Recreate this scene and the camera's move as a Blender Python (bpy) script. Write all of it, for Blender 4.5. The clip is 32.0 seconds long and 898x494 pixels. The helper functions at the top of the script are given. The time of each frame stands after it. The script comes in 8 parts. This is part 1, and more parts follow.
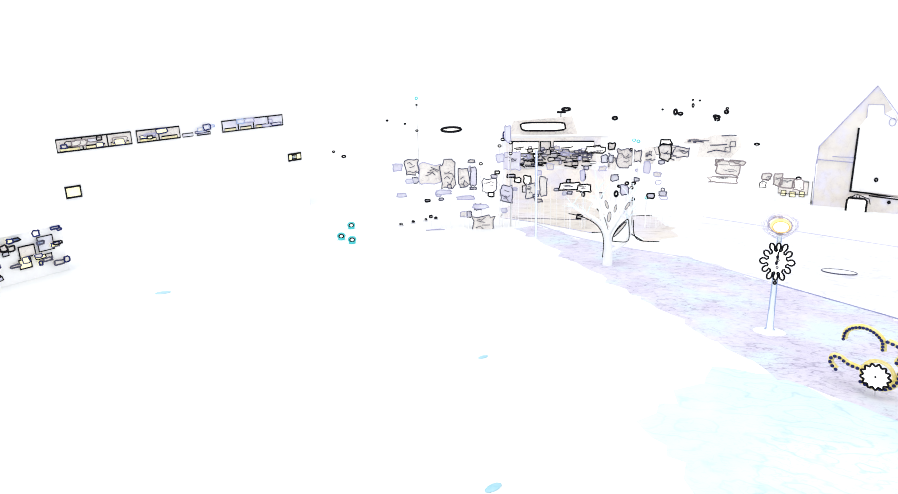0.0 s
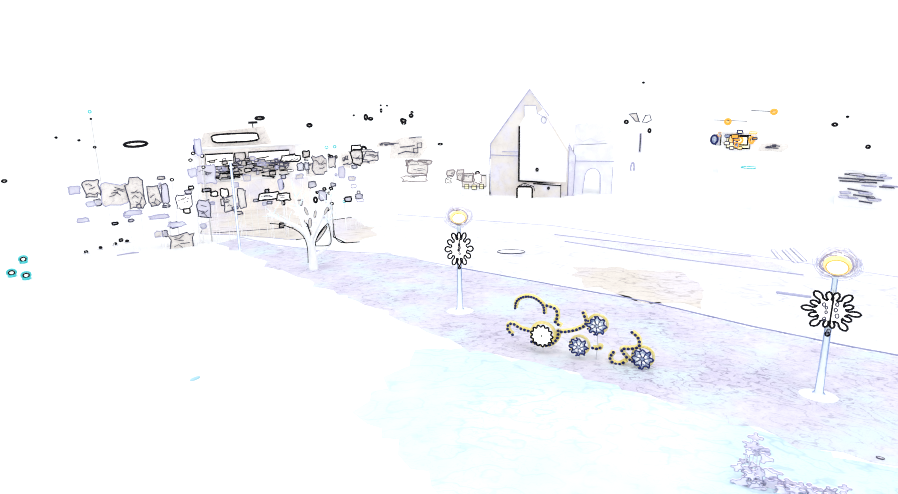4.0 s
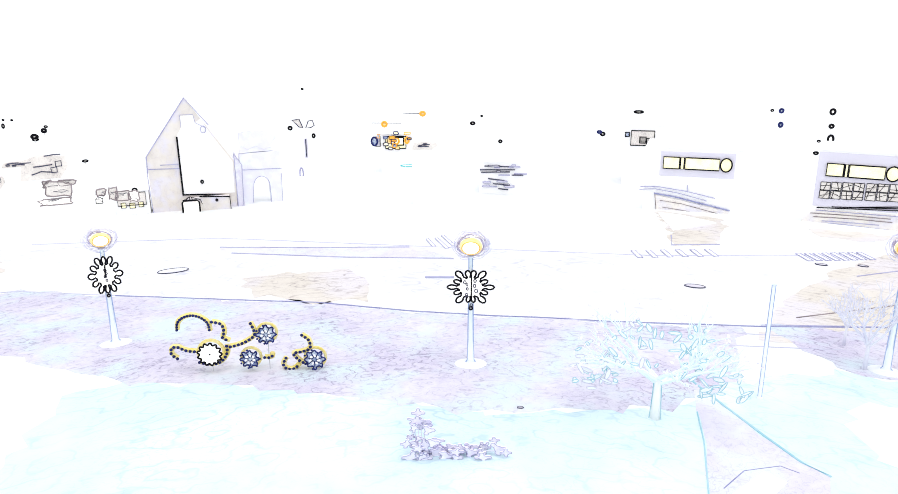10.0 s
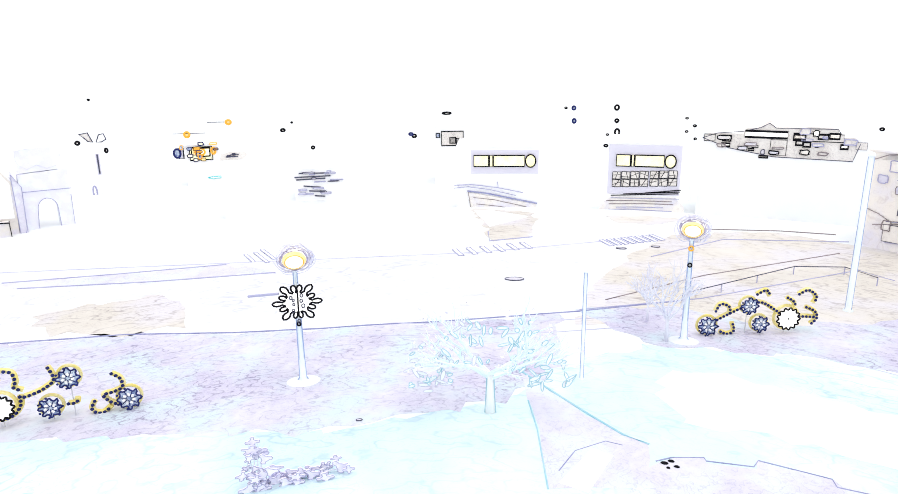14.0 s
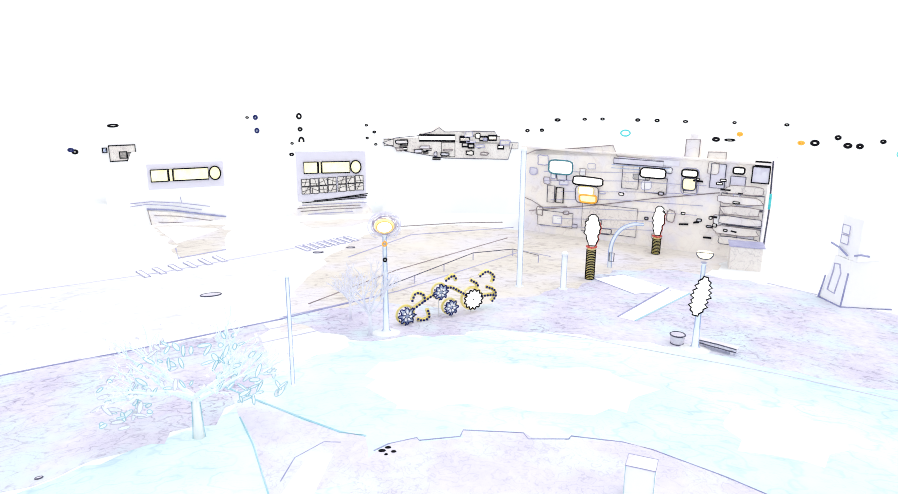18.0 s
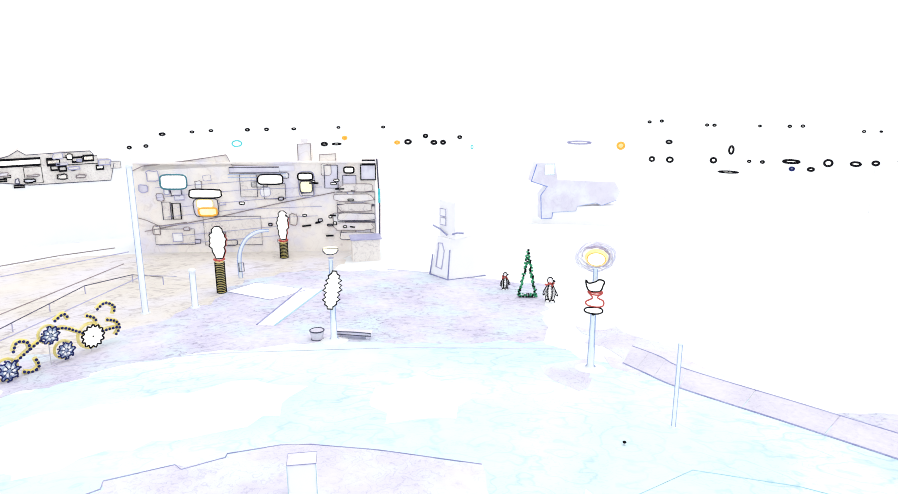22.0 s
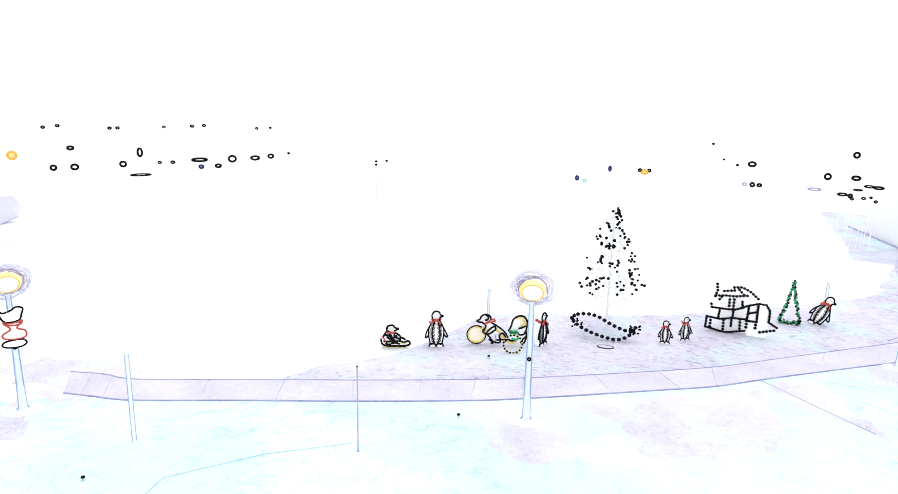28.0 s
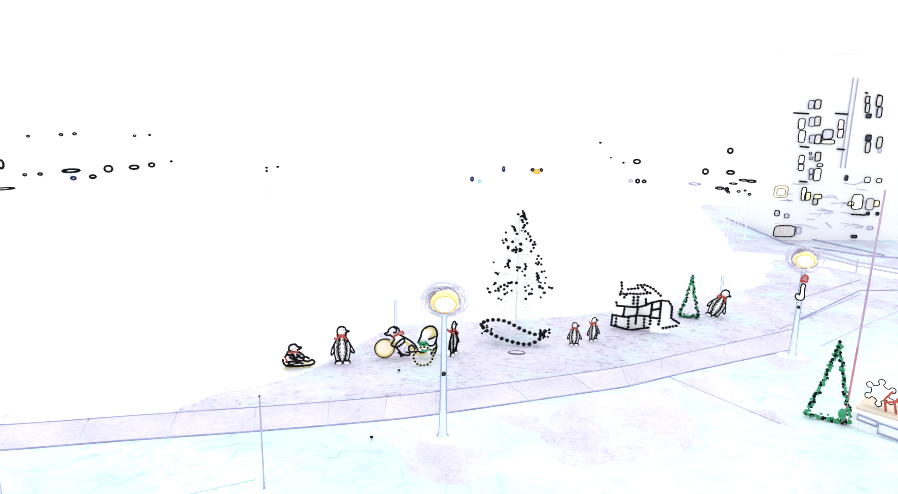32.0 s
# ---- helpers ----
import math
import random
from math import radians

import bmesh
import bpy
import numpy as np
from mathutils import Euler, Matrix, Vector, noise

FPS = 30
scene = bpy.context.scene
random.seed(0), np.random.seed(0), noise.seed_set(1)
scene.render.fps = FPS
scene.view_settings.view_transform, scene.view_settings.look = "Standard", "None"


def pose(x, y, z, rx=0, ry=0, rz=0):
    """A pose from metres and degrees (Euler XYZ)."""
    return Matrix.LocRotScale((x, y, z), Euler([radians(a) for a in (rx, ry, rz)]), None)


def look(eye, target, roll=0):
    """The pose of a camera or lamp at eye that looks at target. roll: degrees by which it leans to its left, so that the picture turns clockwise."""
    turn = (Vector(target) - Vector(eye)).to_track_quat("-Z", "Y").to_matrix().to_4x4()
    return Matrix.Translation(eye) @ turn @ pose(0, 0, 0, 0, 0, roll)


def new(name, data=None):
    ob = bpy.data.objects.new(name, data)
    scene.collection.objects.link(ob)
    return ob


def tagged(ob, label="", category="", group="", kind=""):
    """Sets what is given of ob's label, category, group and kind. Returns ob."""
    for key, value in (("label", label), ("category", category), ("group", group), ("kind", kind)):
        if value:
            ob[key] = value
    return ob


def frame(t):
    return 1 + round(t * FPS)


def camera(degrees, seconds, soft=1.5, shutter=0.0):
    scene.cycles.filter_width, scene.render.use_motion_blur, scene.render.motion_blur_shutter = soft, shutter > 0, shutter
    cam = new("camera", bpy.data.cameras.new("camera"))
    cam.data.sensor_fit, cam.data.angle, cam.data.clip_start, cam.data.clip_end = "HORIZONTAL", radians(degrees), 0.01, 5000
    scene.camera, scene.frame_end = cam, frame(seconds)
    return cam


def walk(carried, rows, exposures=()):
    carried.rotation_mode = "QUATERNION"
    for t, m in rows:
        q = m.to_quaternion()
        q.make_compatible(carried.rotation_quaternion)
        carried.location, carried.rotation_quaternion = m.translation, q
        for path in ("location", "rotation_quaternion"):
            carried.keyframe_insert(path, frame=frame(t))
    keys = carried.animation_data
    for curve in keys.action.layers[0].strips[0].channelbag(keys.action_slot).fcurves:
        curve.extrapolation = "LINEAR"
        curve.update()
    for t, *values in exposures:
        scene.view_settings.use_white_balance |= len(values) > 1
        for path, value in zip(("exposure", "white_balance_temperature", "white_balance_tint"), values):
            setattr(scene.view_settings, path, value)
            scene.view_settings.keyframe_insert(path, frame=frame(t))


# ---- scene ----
cam = camera(65.2, 32.0, soft=0.6)
# seconds, place, heading, tilt, lean
PATH = [
    (0, -0.947, 1.267, 11.842, 0.697, -16.454, -1.691),
    (0.5, -0.995, 1.094, 11.880, -2.706, -16.513, -1.114),
    (1, -1.034, 0.930, 11.922, -5.833, -16.517, -0.680),
    (1.5, -1.057, 0.780, 11.970, -9.243, -16.492, -0.617),
    (2, -1.052, 0.648, 12.028, -12.803, -16.459, -0.826),
    (2.5, -1.012, 0.541, 12.092, -16.255, -16.549, -0.849),
    (3, -0.945, 0.450, 12.126, -19.183, -16.580, -1.017),
    (3.5, -0.857, 0.372, 12.122, -21.396, -16.555, -1.229),
    (5.5, -0.460, 0.115, 11.977, -29.917, -16.409, -0.644),
    (6, -0.366, 0.069, 11.947, -31.885, -16.386, -0.864),
    (6.5, -0.282, 0.023, 11.935, -33.545, -16.351, -0.891),
    (7, -0.207, -0.030, 11.944, -35.150, -16.336, -0.910),
    (7.5, -0.137, -0.095, 11.963, -36.810, -16.331, -0.722),
    (8, -0.088, -0.158, 11.974, -39.050, -16.310, -0.366),
    (8.5, -0.051, -0.203, 11.980, -42.080, -16.306, 0.087),
    (9, -0.032, -0.218, 11.986, -44.972, -16.278, 0.352),
    (9.5, -0.020, -0.210, 11.997, -47.466, -16.312, -0.143),
    (10, -0.010, -0.179, 12.014, -49.966, -16.331, -0.417),
    (10.5, 0.009, -0.137, 12.041, -52.599, -16.354, -0.314),
    (11, 0.031, -0.086, 12.062, -54.391, -16.317, -0.367),
    (11.5, 0.048, -0.038, 12.067, -55.746, -16.319, -0.517),
    (12, 0.070, 0.002, 12.054, -57.014, -16.311, -0.425),
    (12.5, 0.104, 0.044, 12.054, -58.345, -16.262, -0.359),
    (13, 0.139, 0.083, 12.068, -60.053, -16.229, -0.433),
    (13.5, 0.180, 0.111, 12.084, -62.121, -16.248, -0.781),
    (14, 0.209, 0.129, 12.098, -65.091, -16.204, -0.836),
    (14.5, 0.236, 0.158, 12.106, -68.601, -16.168, -0.657),
    (15, 0.246, 0.194, 12.096, -72.083, -16.107, -0.622),
    (15.5, 0.250, 0.223, 12.061, -75.753, -16.037, -0.333),
    (17.5, 0.245, 0.259, 11.856, -87.644, -15.580, 0.173),
    (18, 0.249, 0.251, 11.823, -90.551, -15.477, 0.406),
    (18.5, 0.243, 0.247, 11.810, -93.954, -15.375, 0.490),
    (19, 0.222, 0.239, 11.806, -97.584, -15.314, 0.419),
    (19.5, 0.178, 0.228, 11.793, -102.063, -15.220, -0.017),
    (20, 0.147, 0.238, 11.759, -107.120, -15.080, -0.057),
    (20.5, 0.136, 0.264, 11.722, -113.080, -14.919, 0.082),
    (21, 0.127, 0.289, 11.688, -116.720, -14.750, 0.265),
    (21.5, 0.115, 0.307, 11.666, -119.396, -14.606, 0.308),
    (22, 0.107, 0.316, 11.655, -121.249, -14.521, 0.017),
    (22.5, 0.109, 0.306, 11.654, -123.759, -14.478, -0.168),
    (23, 0.121, 0.280, 11.656, -127.197, -14.414, 0.062),
    (23.5, 0.119, 0.261, 11.655, -130.697, -14.343, 0.005),
    (24, 0.089, 0.248, 11.638, -134.432, -14.285, 0.075),
    (24.5, 0.046, 0.228, 11.625, -138.299, -14.227, 0.476),
    (25, 0.005, 0.221, 11.611, -142.211, -14.157, 0.773),
    (25.5, 0.004, 0.227, 11.591, -146.400, -14.068, 0.717),
    (26, 0.036, 0.258, 11.569, -150.764, -14.009, 0.621),
    (26.5, 0.092, 0.280, 11.538, -155.125, -13.929, 0.754),
    (28.5, 0.359, 0.194, 11.434, -170.565, -13.772, 1.309),
    (29, 0.439, 0.137, 11.447, -173.464, -13.716, 1.287),
    (29.5, 0.538, 0.035, 11.465, -174.429, -13.641, 1.095),
    (30, 0.638, -0.107, 11.464, -174.741, -13.606, 1.030),
    (30.5, 0.724, -0.286, 11.445, -174.970, -13.557, 0.788),
    (31, 0.781, -0.485, 11.421, -174.937, -13.533, 0.690),
    (31.5, 0.815, -0.706, 11.410, -175.240, -13.478, 0.853),
    (32, 0.848, -0.940, 11.409, -175.707, -13.443, 0.869),
]
walk(cam, [(t, pose(x, y, z, 90 + tilt, 0, turn) @ pose(0, 0, 0, 0, 0, lean)) for t, x, y, z, turn, tilt, lean in PATH],
     exposures=[(0, 0.25), (32, 0.25)])

# ---- light ----
world = bpy.data.worlds.new("world")
scene.world = world
world.use_nodes = True
wn, wl = world.node_tree.nodes, world.node_tree.links
sky = wn.new("ShaderNodeTexSky")
sky.sky_type, sky.sun_disc = "NISHITA", False
sky.sun_elevation, sky.sun_rotation = radians(76), radians(200)
sky.dust_density, sky.air_density = 4.0, 1.0
cloud = wn.new("ShaderNodeMix")
cloud.data_type = "RGBA"
cloud.inputs[0].default_value = 0.88
cloud.inputs[7].default_value = (6.9, 6.95, 7.05, 1)  # bright even overcast
wl.new(sky.outputs[0], cloud.inputs[6])
wl.new(cloud.outputs[2], wn["Background"].inputs["Color"])
wn["Background"].inputs["Strength"].default_value = 0.15
sun = new("sun", bpy.data.lights.new("sun", "SUN"))
sun.data.energy, sun.data.angle, sun.data.color = 0.6, radians(25), (1.0, 0.97, 0.93)
sun.matrix_world = look((0, 0, 0), (-math.sin(radians(200)) * math.cos(radians(76)), -math.cos(radians(200)) * math.cos(radians(76)), -math.sin(radians(76))))


# ---- materials ----
def surface(name, a, b=None, rough=0.7, metal=0.0, coarse=0.5, fine=9.0, bump=0.0, glow=0.0, vary=0.0, veins=0.0, vein_size=1.2, ink=(0.30, 0.28, 0.42), third=None, swept=False, shine=0.3):
    """A node material whose colour drifts from a to b by two sizes of noise."""
    m = bpy.data.materials.new(name)
    m.use_nodes = True
    n, l = m.node_tree.nodes, m.node_tree.links
    p = n["Principled BSDF"]
    p.inputs["Roughness"].default_value, p.inputs["Metallic"].default_value = rough, metal
    p.inputs["Specular IOR Level"].default_value = shine
    where = n.new("ShaderNodeNewGeometry").outputs["Position"]
    big, small = n.new("ShaderNodeTexNoise"), n.new("ShaderNodeTexNoise")
    for tex, size, detail in ((big, coarse, 4.0), (small, fine, 3.0)):
        tex.inputs["Scale"].default_value, tex.inputs["Detail"].default_value = size, detail
        l.new(where, tex.inputs["Vector"])
    both = n.new("ShaderNodeMath")
    both.operation = "MULTIPLY_ADD"
    l.new(small.outputs["Fac"], both.inputs[0])
    both.inputs[1].default_value = 0.5
    l.new(big.outputs["Fac"], both.inputs[2])
    ramp = n.new("ShaderNodeMapRange")
    ramp.inputs["From Min"].default_value, ramp.inputs["From Max"].default_value = 0.55, 0.95
    l.new(both.outputs[0], ramp.inputs["Value"])
    mix = n.new("ShaderNodeMix")
    mix.data_type = "RGBA"
    mix.inputs[6].default_value, mix.inputs[7].default_value = (*a, 1), (*(b or a), 1)
    l.new(ramp.outputs[0], mix.inputs[0])
    colour = mix.outputs[2]
    ways = where
    if swept:  # strokes run in wide rings round the park
        apart, far, turn, wide, join = n.new("ShaderNodeSeparateXYZ"), n.new("ShaderNodeVectorMath"), n.new("ShaderNodeMath"), n.new("ShaderNodeMath"), n.new("ShaderNodeCombineXYZ")
        far.operation, turn.operation, wide.operation = "LENGTH", "ARCTAN2", "MULTIPLY"
        l.new(where, apart.inputs[0])
        l.new(where, far.inputs[0])
        l.new(apart.outputs[1], turn.inputs[0])
        l.new(apart.outputs[0], turn.inputs[1])
        l.new(turn.outputs[0], wide.inputs[0])
        wide.inputs[1].default_value = 13.0
        l.new(wide.outputs[0], join.inputs[0])
        l.new(far.outputs["Value"], join.inputs[1])
        ways = join.outputs[0]
    if third:  # broad patches of another tone
        patch, span, tone = n.new("ShaderNodeTexNoise"), n.new("ShaderNodeMapRange"), n.new("ShaderNodeMix")
        patch.inputs["Scale"].default_value, patch.inputs["Detail"].default_value = coarse * 1.6, 3.0
        shift = n.new("ShaderNodeVectorMath")
        shift.inputs[1].default_value = (37.0, 11.0, 0.0)
        l.new(where, shift.inputs[0])
        l.new(shift.outputs[0], patch.inputs["Vector"])
        span.inputs["From Min"].default_value, span.inputs["From Max"].default_value = 0.46, 0.68
        l.new(patch.outputs["Fac"], span.inputs["Value"])
        tone.data_type = "RGBA"
        tone.inputs[7].default_value = (*third, 1)
        l.new(span.outputs[0], tone.inputs[0])
        l.new(colour, tone.inputs[6])
        colour = tone.outputs[2]
    for vein_step, vein_power in ((vein_size, veins), (vein_size * 3.3, veins * 0.55)) if veins else ():  # thin wandering cracks and dry stalks
        grain, steps, part_, off, line, lay = n.new("ShaderNodeTexNoise"), n.new("ShaderNodeMath"), n.new("ShaderNodeMath"), n.new("ShaderNodeMath"), n.new("ShaderNodeMapRange"), n.new("ShaderNodeMix")
        grain.inputs["Scale"].default_value, grain.inputs["Detail"].default_value = vein_step, 3.5
        l.new(ways, grain.inputs["Vector"])
        steps.operation, part_.operation, off.operation = "MULTIPLY", "PINGPONG", "ABSOLUTE"
        steps.inputs[1].default_value, part_.inputs[1].default_value = 9.0, 0.5
        l.new(grain.outputs["Fac"], steps.inputs[0])
        l.new(steps.outputs[0], part_.inputs[0])
        l.new(part_.outputs[0], off.inputs[0])
        line.inputs["From Min"].default_value, line.inputs["From Max"].default_value = 0.0, 0.13
        line.inputs["To Min"].default_value, line.inputs["To Max"].default_value = vein_power, 0.0
        l.new(off.outputs[0], line.inputs["Value"])
        fade = n.new("ShaderNodeMath")
        fade.operation = "MULTIPLY"
        l.new(line.outputs[0], fade.inputs[0])
        l.new(ramp.outputs[0], fade.inputs[1])
        lay.data_type = "RGBA"
        lay.inputs[7].default_value = (*ink, 1)
        l.new(fade.outputs[0], lay.inputs[0])
        l.new(colour, lay.inputs[6])
        colour = lay.outputs[2]
    if vary:
        hsv, info, span = n.new("ShaderNodeHueSaturation"), n.new("ShaderNodeObjectInfo"), n.new("ShaderNodeMapRange")
        span.inputs["To Min"].default_value, span.inputs["To Max"].default_value = 1 - vary, 1 + vary
        l.new(info.outputs["Random"], span.inputs["Value"])
        l.new(span.outputs[0], hsv.inputs["Value"])
        l.new(colour, hsv.inputs["Color"])
        colour = hsv.outputs[0]
    l.new(colour, p.inputs["Base Color"])
    if bump:
        relief = n.new("ShaderNodeBump")
        relief.inputs["Strength"].default_value, relief.inputs["Distance"].default_value = bump, 0.05
        l.new(both.outputs[0], relief.inputs["Height"])
        l.new(relief.outputs[0], p.inputs["Normal"])
    if glow:
        l.new(colour, p.inputs["Emission Color"])
        p.inputs["Emission Strength"].default_value = glow
    return m


SNOW = surface("snow", (0.82, 0.83, 0.84), (0.78, 0.82, 0.84), 0.9, coarse=0.12, fine=2.5, bump=0.15)
# the lilac is lamplight on grass, put into the lawn's colour
LAWN = surface("lamplit_lawn", (0.71, 0.70, 0.79), (0.58, 0.55, 0.70), 0.9, coarse=0.3, fine=3.0, bump=0.3, veins=1.0, vein_size=1.1, third=(0.62, 0.72, 0.79), swept=True)
PAVING = surface("lilac_gravel", (0.73, 0.715, 0.81), (0.64, 0.62, 0.74), 0.9, coarse=0.3, fine=3.0, bump=0.2, veins=0.4, vein_size=1.3, third=(0.72, 0.79, 0.84))
TURF = surface("frosted_turf", (0.70, 0.85, 0.88), (0.60, 0.75, 0.81), 0.9, coarse=0.12, fine=0.9, bump=0.2, veins=0.55, vein_size=0.5, ink=(0.32, 0.50, 0.66), third=(0.76, 0.88, 0.90), swept=True)
MEADOW = surface("frosted_meadow", (0.67, 0.69, 0.79), (0.58, 0.57, 0.71), 0.9, coarse=0.2, fine=1.6, bump=0.2, veins=0.7, vein_size=0.9, ink=(0.32, 0.36, 0.60), third=(0.64, 0.83, 0.87), swept=True)
STREET = surface("frosted_street", (0.83, 0.85, 0.88), (0.74, 0.76, 0.83), 0.85, coarse=0.07, fine=0.9, bump=0.1, veins=0.35, vein_size=0.4, swept=True)
# beige of lamplit ground put into the paving colour
LIT_BEIGE = surface("lit_beige", (0.73, 0.695, 0.655), (0.66, 0.62, 0.57), 0.85, coarse=0.15, fine=1.4, bump=0.15, veins=0.7, vein_size=0.7, ink=(0.30, 0.25, 0.26), third=(0.71, 0.69, 0.76), swept=True)
SLAB = surface("pale_slab", (0.70, 0.68, 0.77), (0.60, 0.58, 0.68), 0.8, coarse=0.5, fine=5.0, bump=0.1, vary=0.03, veins=0.35, vein_size=1.5)
KERB = surface("kerb_stone", (0.20, 0.21, 0.42), (0.38, 0.40, 0.60), 0.8, coarse=1.0, fine=9.0)
ICE = surface("pale_edging", (0.28, 0.56, 0.66), (0.46, 0.66, 0.74), 0.7, coarse=0.8, fine=6.0)
WHITE = surface("white_paint", (0.96, 0.96, 0.96), (0.93, 0.93, 0.94), 0.6, coarse=0.6, fine=7.0)
CREAM = surface("cream_render", (0.88, 0.84, 0.80), (0.79, 0.74, 0.70), 0.8, coarse=0.5, fine=4.0, veins=0.5, vein_size=0.8, ink=(0.28, 0.24, 0.28))
LILAC = surface("lilac_render", (0.77, 0.75, 0.85), (0.69, 0.67, 0.80), 0.8, coarse=0.4, fine=2.0, veins=0.18, vein_size=0.5, third=(0.84, 0.86, 0.91))
CHAPEL = surface("chapel_render", (0.82, 0.78, 0.74), (0.72, 0.67, 0.63), 0.8, coarse=0.25, fine=1.2, veins=0.22, vein_size=0.35, ink=(0.45, 0.40, 0.45), third=(0.76, 0.74, 0.85))
TRIM = surface("grey_trim", (0.05, 0.05, 0.085), (0.12, 0.12, 0.18), 0.7, coarse=2.0, fine=12.0, shine=0.1)
SHOP = surface("shop_render", (0.95, 0.91, 0.86), (0.90, 0.85, 0.80), 0.8, coarse=0.35, fine=1.8, veins=0.3, vein_size=0.45, ink=(0.50, 0.42, 0.42), third=(0.80, 0.78, 0.87), shine=0.1)
FAINT = surface("faint_line", (0.50, 0.50, 0.66), (0.66, 0.66, 0.78), 0.8, coarse=0.4, fine=5.0)
# lilac tones of the lamp halos, drawn as thin wires
HALO = surface("lilac_halo_wire", (0.42, 0.40, 0.62), (0.58, 0.55, 0.74), 0.7, coarse=2.0, fine=9.0)
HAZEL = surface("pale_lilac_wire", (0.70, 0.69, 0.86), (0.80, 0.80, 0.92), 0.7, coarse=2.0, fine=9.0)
PALETRIM = surface("pale_trim", (0.34, 0.34, 0.54), (0.48, 0.48, 0.66), 0.6, coarse=1.0, fine=9.0)
INK = surface("black_wire", (0.004, 0.004, 0.006), (0.012, 0.012, 0.016), 0.8, coarse=3.0, fine=20.0, shine=0.06)
NAVY = surface("navy_bulb", (0.010, 0.014, 0.08), (0.03, 0.04, 0.18), 0.6, coarse=3.0, fine=20.0, shine=0.1)
BLUE = surface("blue_petal", (0.10, 0.17, 0.42), (0.80, 0.88, 0.96), 0.5, coarse=3.2, fine=11.0, veins=0.9, vein_size=3.0, ink=(0.03, 0.04, 0.16))
GOLD = surface("yellow_rope", (0.80, 0.66, 0.16), (0.85, 0.76, 0.40), 0.5, coarse=3.0, fine=14.0)
AMBER = surface("amber_glass", (0.85, 0.36, 0.03), (0.9, 0.46, 0.06), 0.4, coarse=3.0, fine=9.0, glow=0.15)
SHINE = surface("lit_white", (0.9, 0.9, 0.9), (0.88, 0.88, 0.9), 0.5, coarse=2.0, fine=9.0, glow=0.28)
GLOWING = surface("lamp_globe", (1.0, 0.70, 0.26), (1.0, 0.78, 0.42), 0.4, coarse=3.0, fine=9.0, glow=0.12)
BULB = surface("lamp_bulb", (1.0, 0.96, 0.74), (1.0, 0.90, 0.56), 0.4, coarse=3.0, fine=9.0, glow=0.6)
LIT = surface("lit_pane", (1.0, 0.99, 0.95), (1.0, 0.97, 0.9), 0.3, coarse=1.0, fine=6.0, glow=0.5)
LEMON = surface("lemon_pane", (1.0, 0.94, 0.50), (1.0, 0.96, 0.68), 0.3, coarse=1.0, fine=6.0, glow=0.3)
RED = surface("red_cloth", (0.45, 0.05, 0.04), (0.62, 0.12, 0.10), 0.7, coarse=3.0, fine=14.0)
ROSE = surface("rose_paint", (0.62, 0.18, 0.26), (0.72, 0.3, 0.36), 0.6, coarse=2.0, fine=9.0)
GREEN = surface("green_bulb", (0.02, 0.30, 0.12), (0.06, 0.42, 0.20), 0.5, coarse=3.0, fine=14.0)
TEAL = surface("teal_lens", (0.02, 0.42, 0.45), (0.10, 0.56, 0.58), 0.4, coarse=3.0, fine=9.0, glow=0.2)
SEAM = surface("blue_grey_seam", (0.30, 0.40, 0.68), (0.46, 0.56, 0.78), 0.6, coarse=1.0, fine=9.0)
DUST = surface("dusty_line", (0.18, 0.15, 0.16), (0.36, 0.31, 0.33), 0.8, coarse=1.0, fine=9.0)
WARM = surface("warm_disc", (1.0, 0.90, 0.64), (1.0, 0.95, 0.80), 0.5, coarse=3.0, fine=9.0, glow=0.1)
BARK = surface("frosted_bark", (0.93, 0.95, 0.96), (0.80, 0.87, 0.93), 0.9, coarse=1.5, fine=12.0, bump=0.2)
FROST = surface("frosted_twig", (0.78, 0.92, 0.96), (0.84, 0.90, 0.97), 0.9, coarse=1.5, fine=12.0)
POST = surface("pale_post", (0.80, 0.88, 0.95), (0.88, 0.93, 0.96), 0.5, coarse=1.0, fine=9.0)
NEEDLE = surface("frosted_needles", (0.93, 0.94, 0.94), (0.9, 0.92, 0.93), 0.9, coarse=2.0, fine=12.0)
SCRUB = surface("dry_scrub", (0.97, 0.94, 1.0), (0.80, 0.76, 0.94), 0.9, coarse=2.0, fine=12.0)
GREY = surface("grey_metal", (0.55, 0.56, 0.60), (0.62, 0.63, 0.68), 0.5, coarse=1.0, fine=9.0)


# ---- shapes ----
def box(bm, x0, x1, y0, y1, z0, z1):
    v = [bm.verts.new(p) for p in ((x0, y0, z0), (x1, y0, z0), (x1, y1, z0), (x0, y1, z0), (x0, y0, z1), (x1, y0, z1), (x1, y1, z1), (x0, y1, z1))]
    for f in ((3, 2, 1, 0), (4, 5, 6, 7), (0, 1, 5, 4), (1, 2, 6, 5), (2, 3, 7, 6), (3, 0, 4, 7)):
        bm.faces.new([v[i] for i in f])


def soft_box(x0, x1, y0, y1, z0, z1, r=0.02):
    bm = bmesh.new()
    box(bm, x0, x1, y0, y1, z0, z1)
    bmesh.ops.bevel(bm, geom=bm.edges[:], offset=r, segments=2, affect="EDGES", profile=0.5)
    return bm


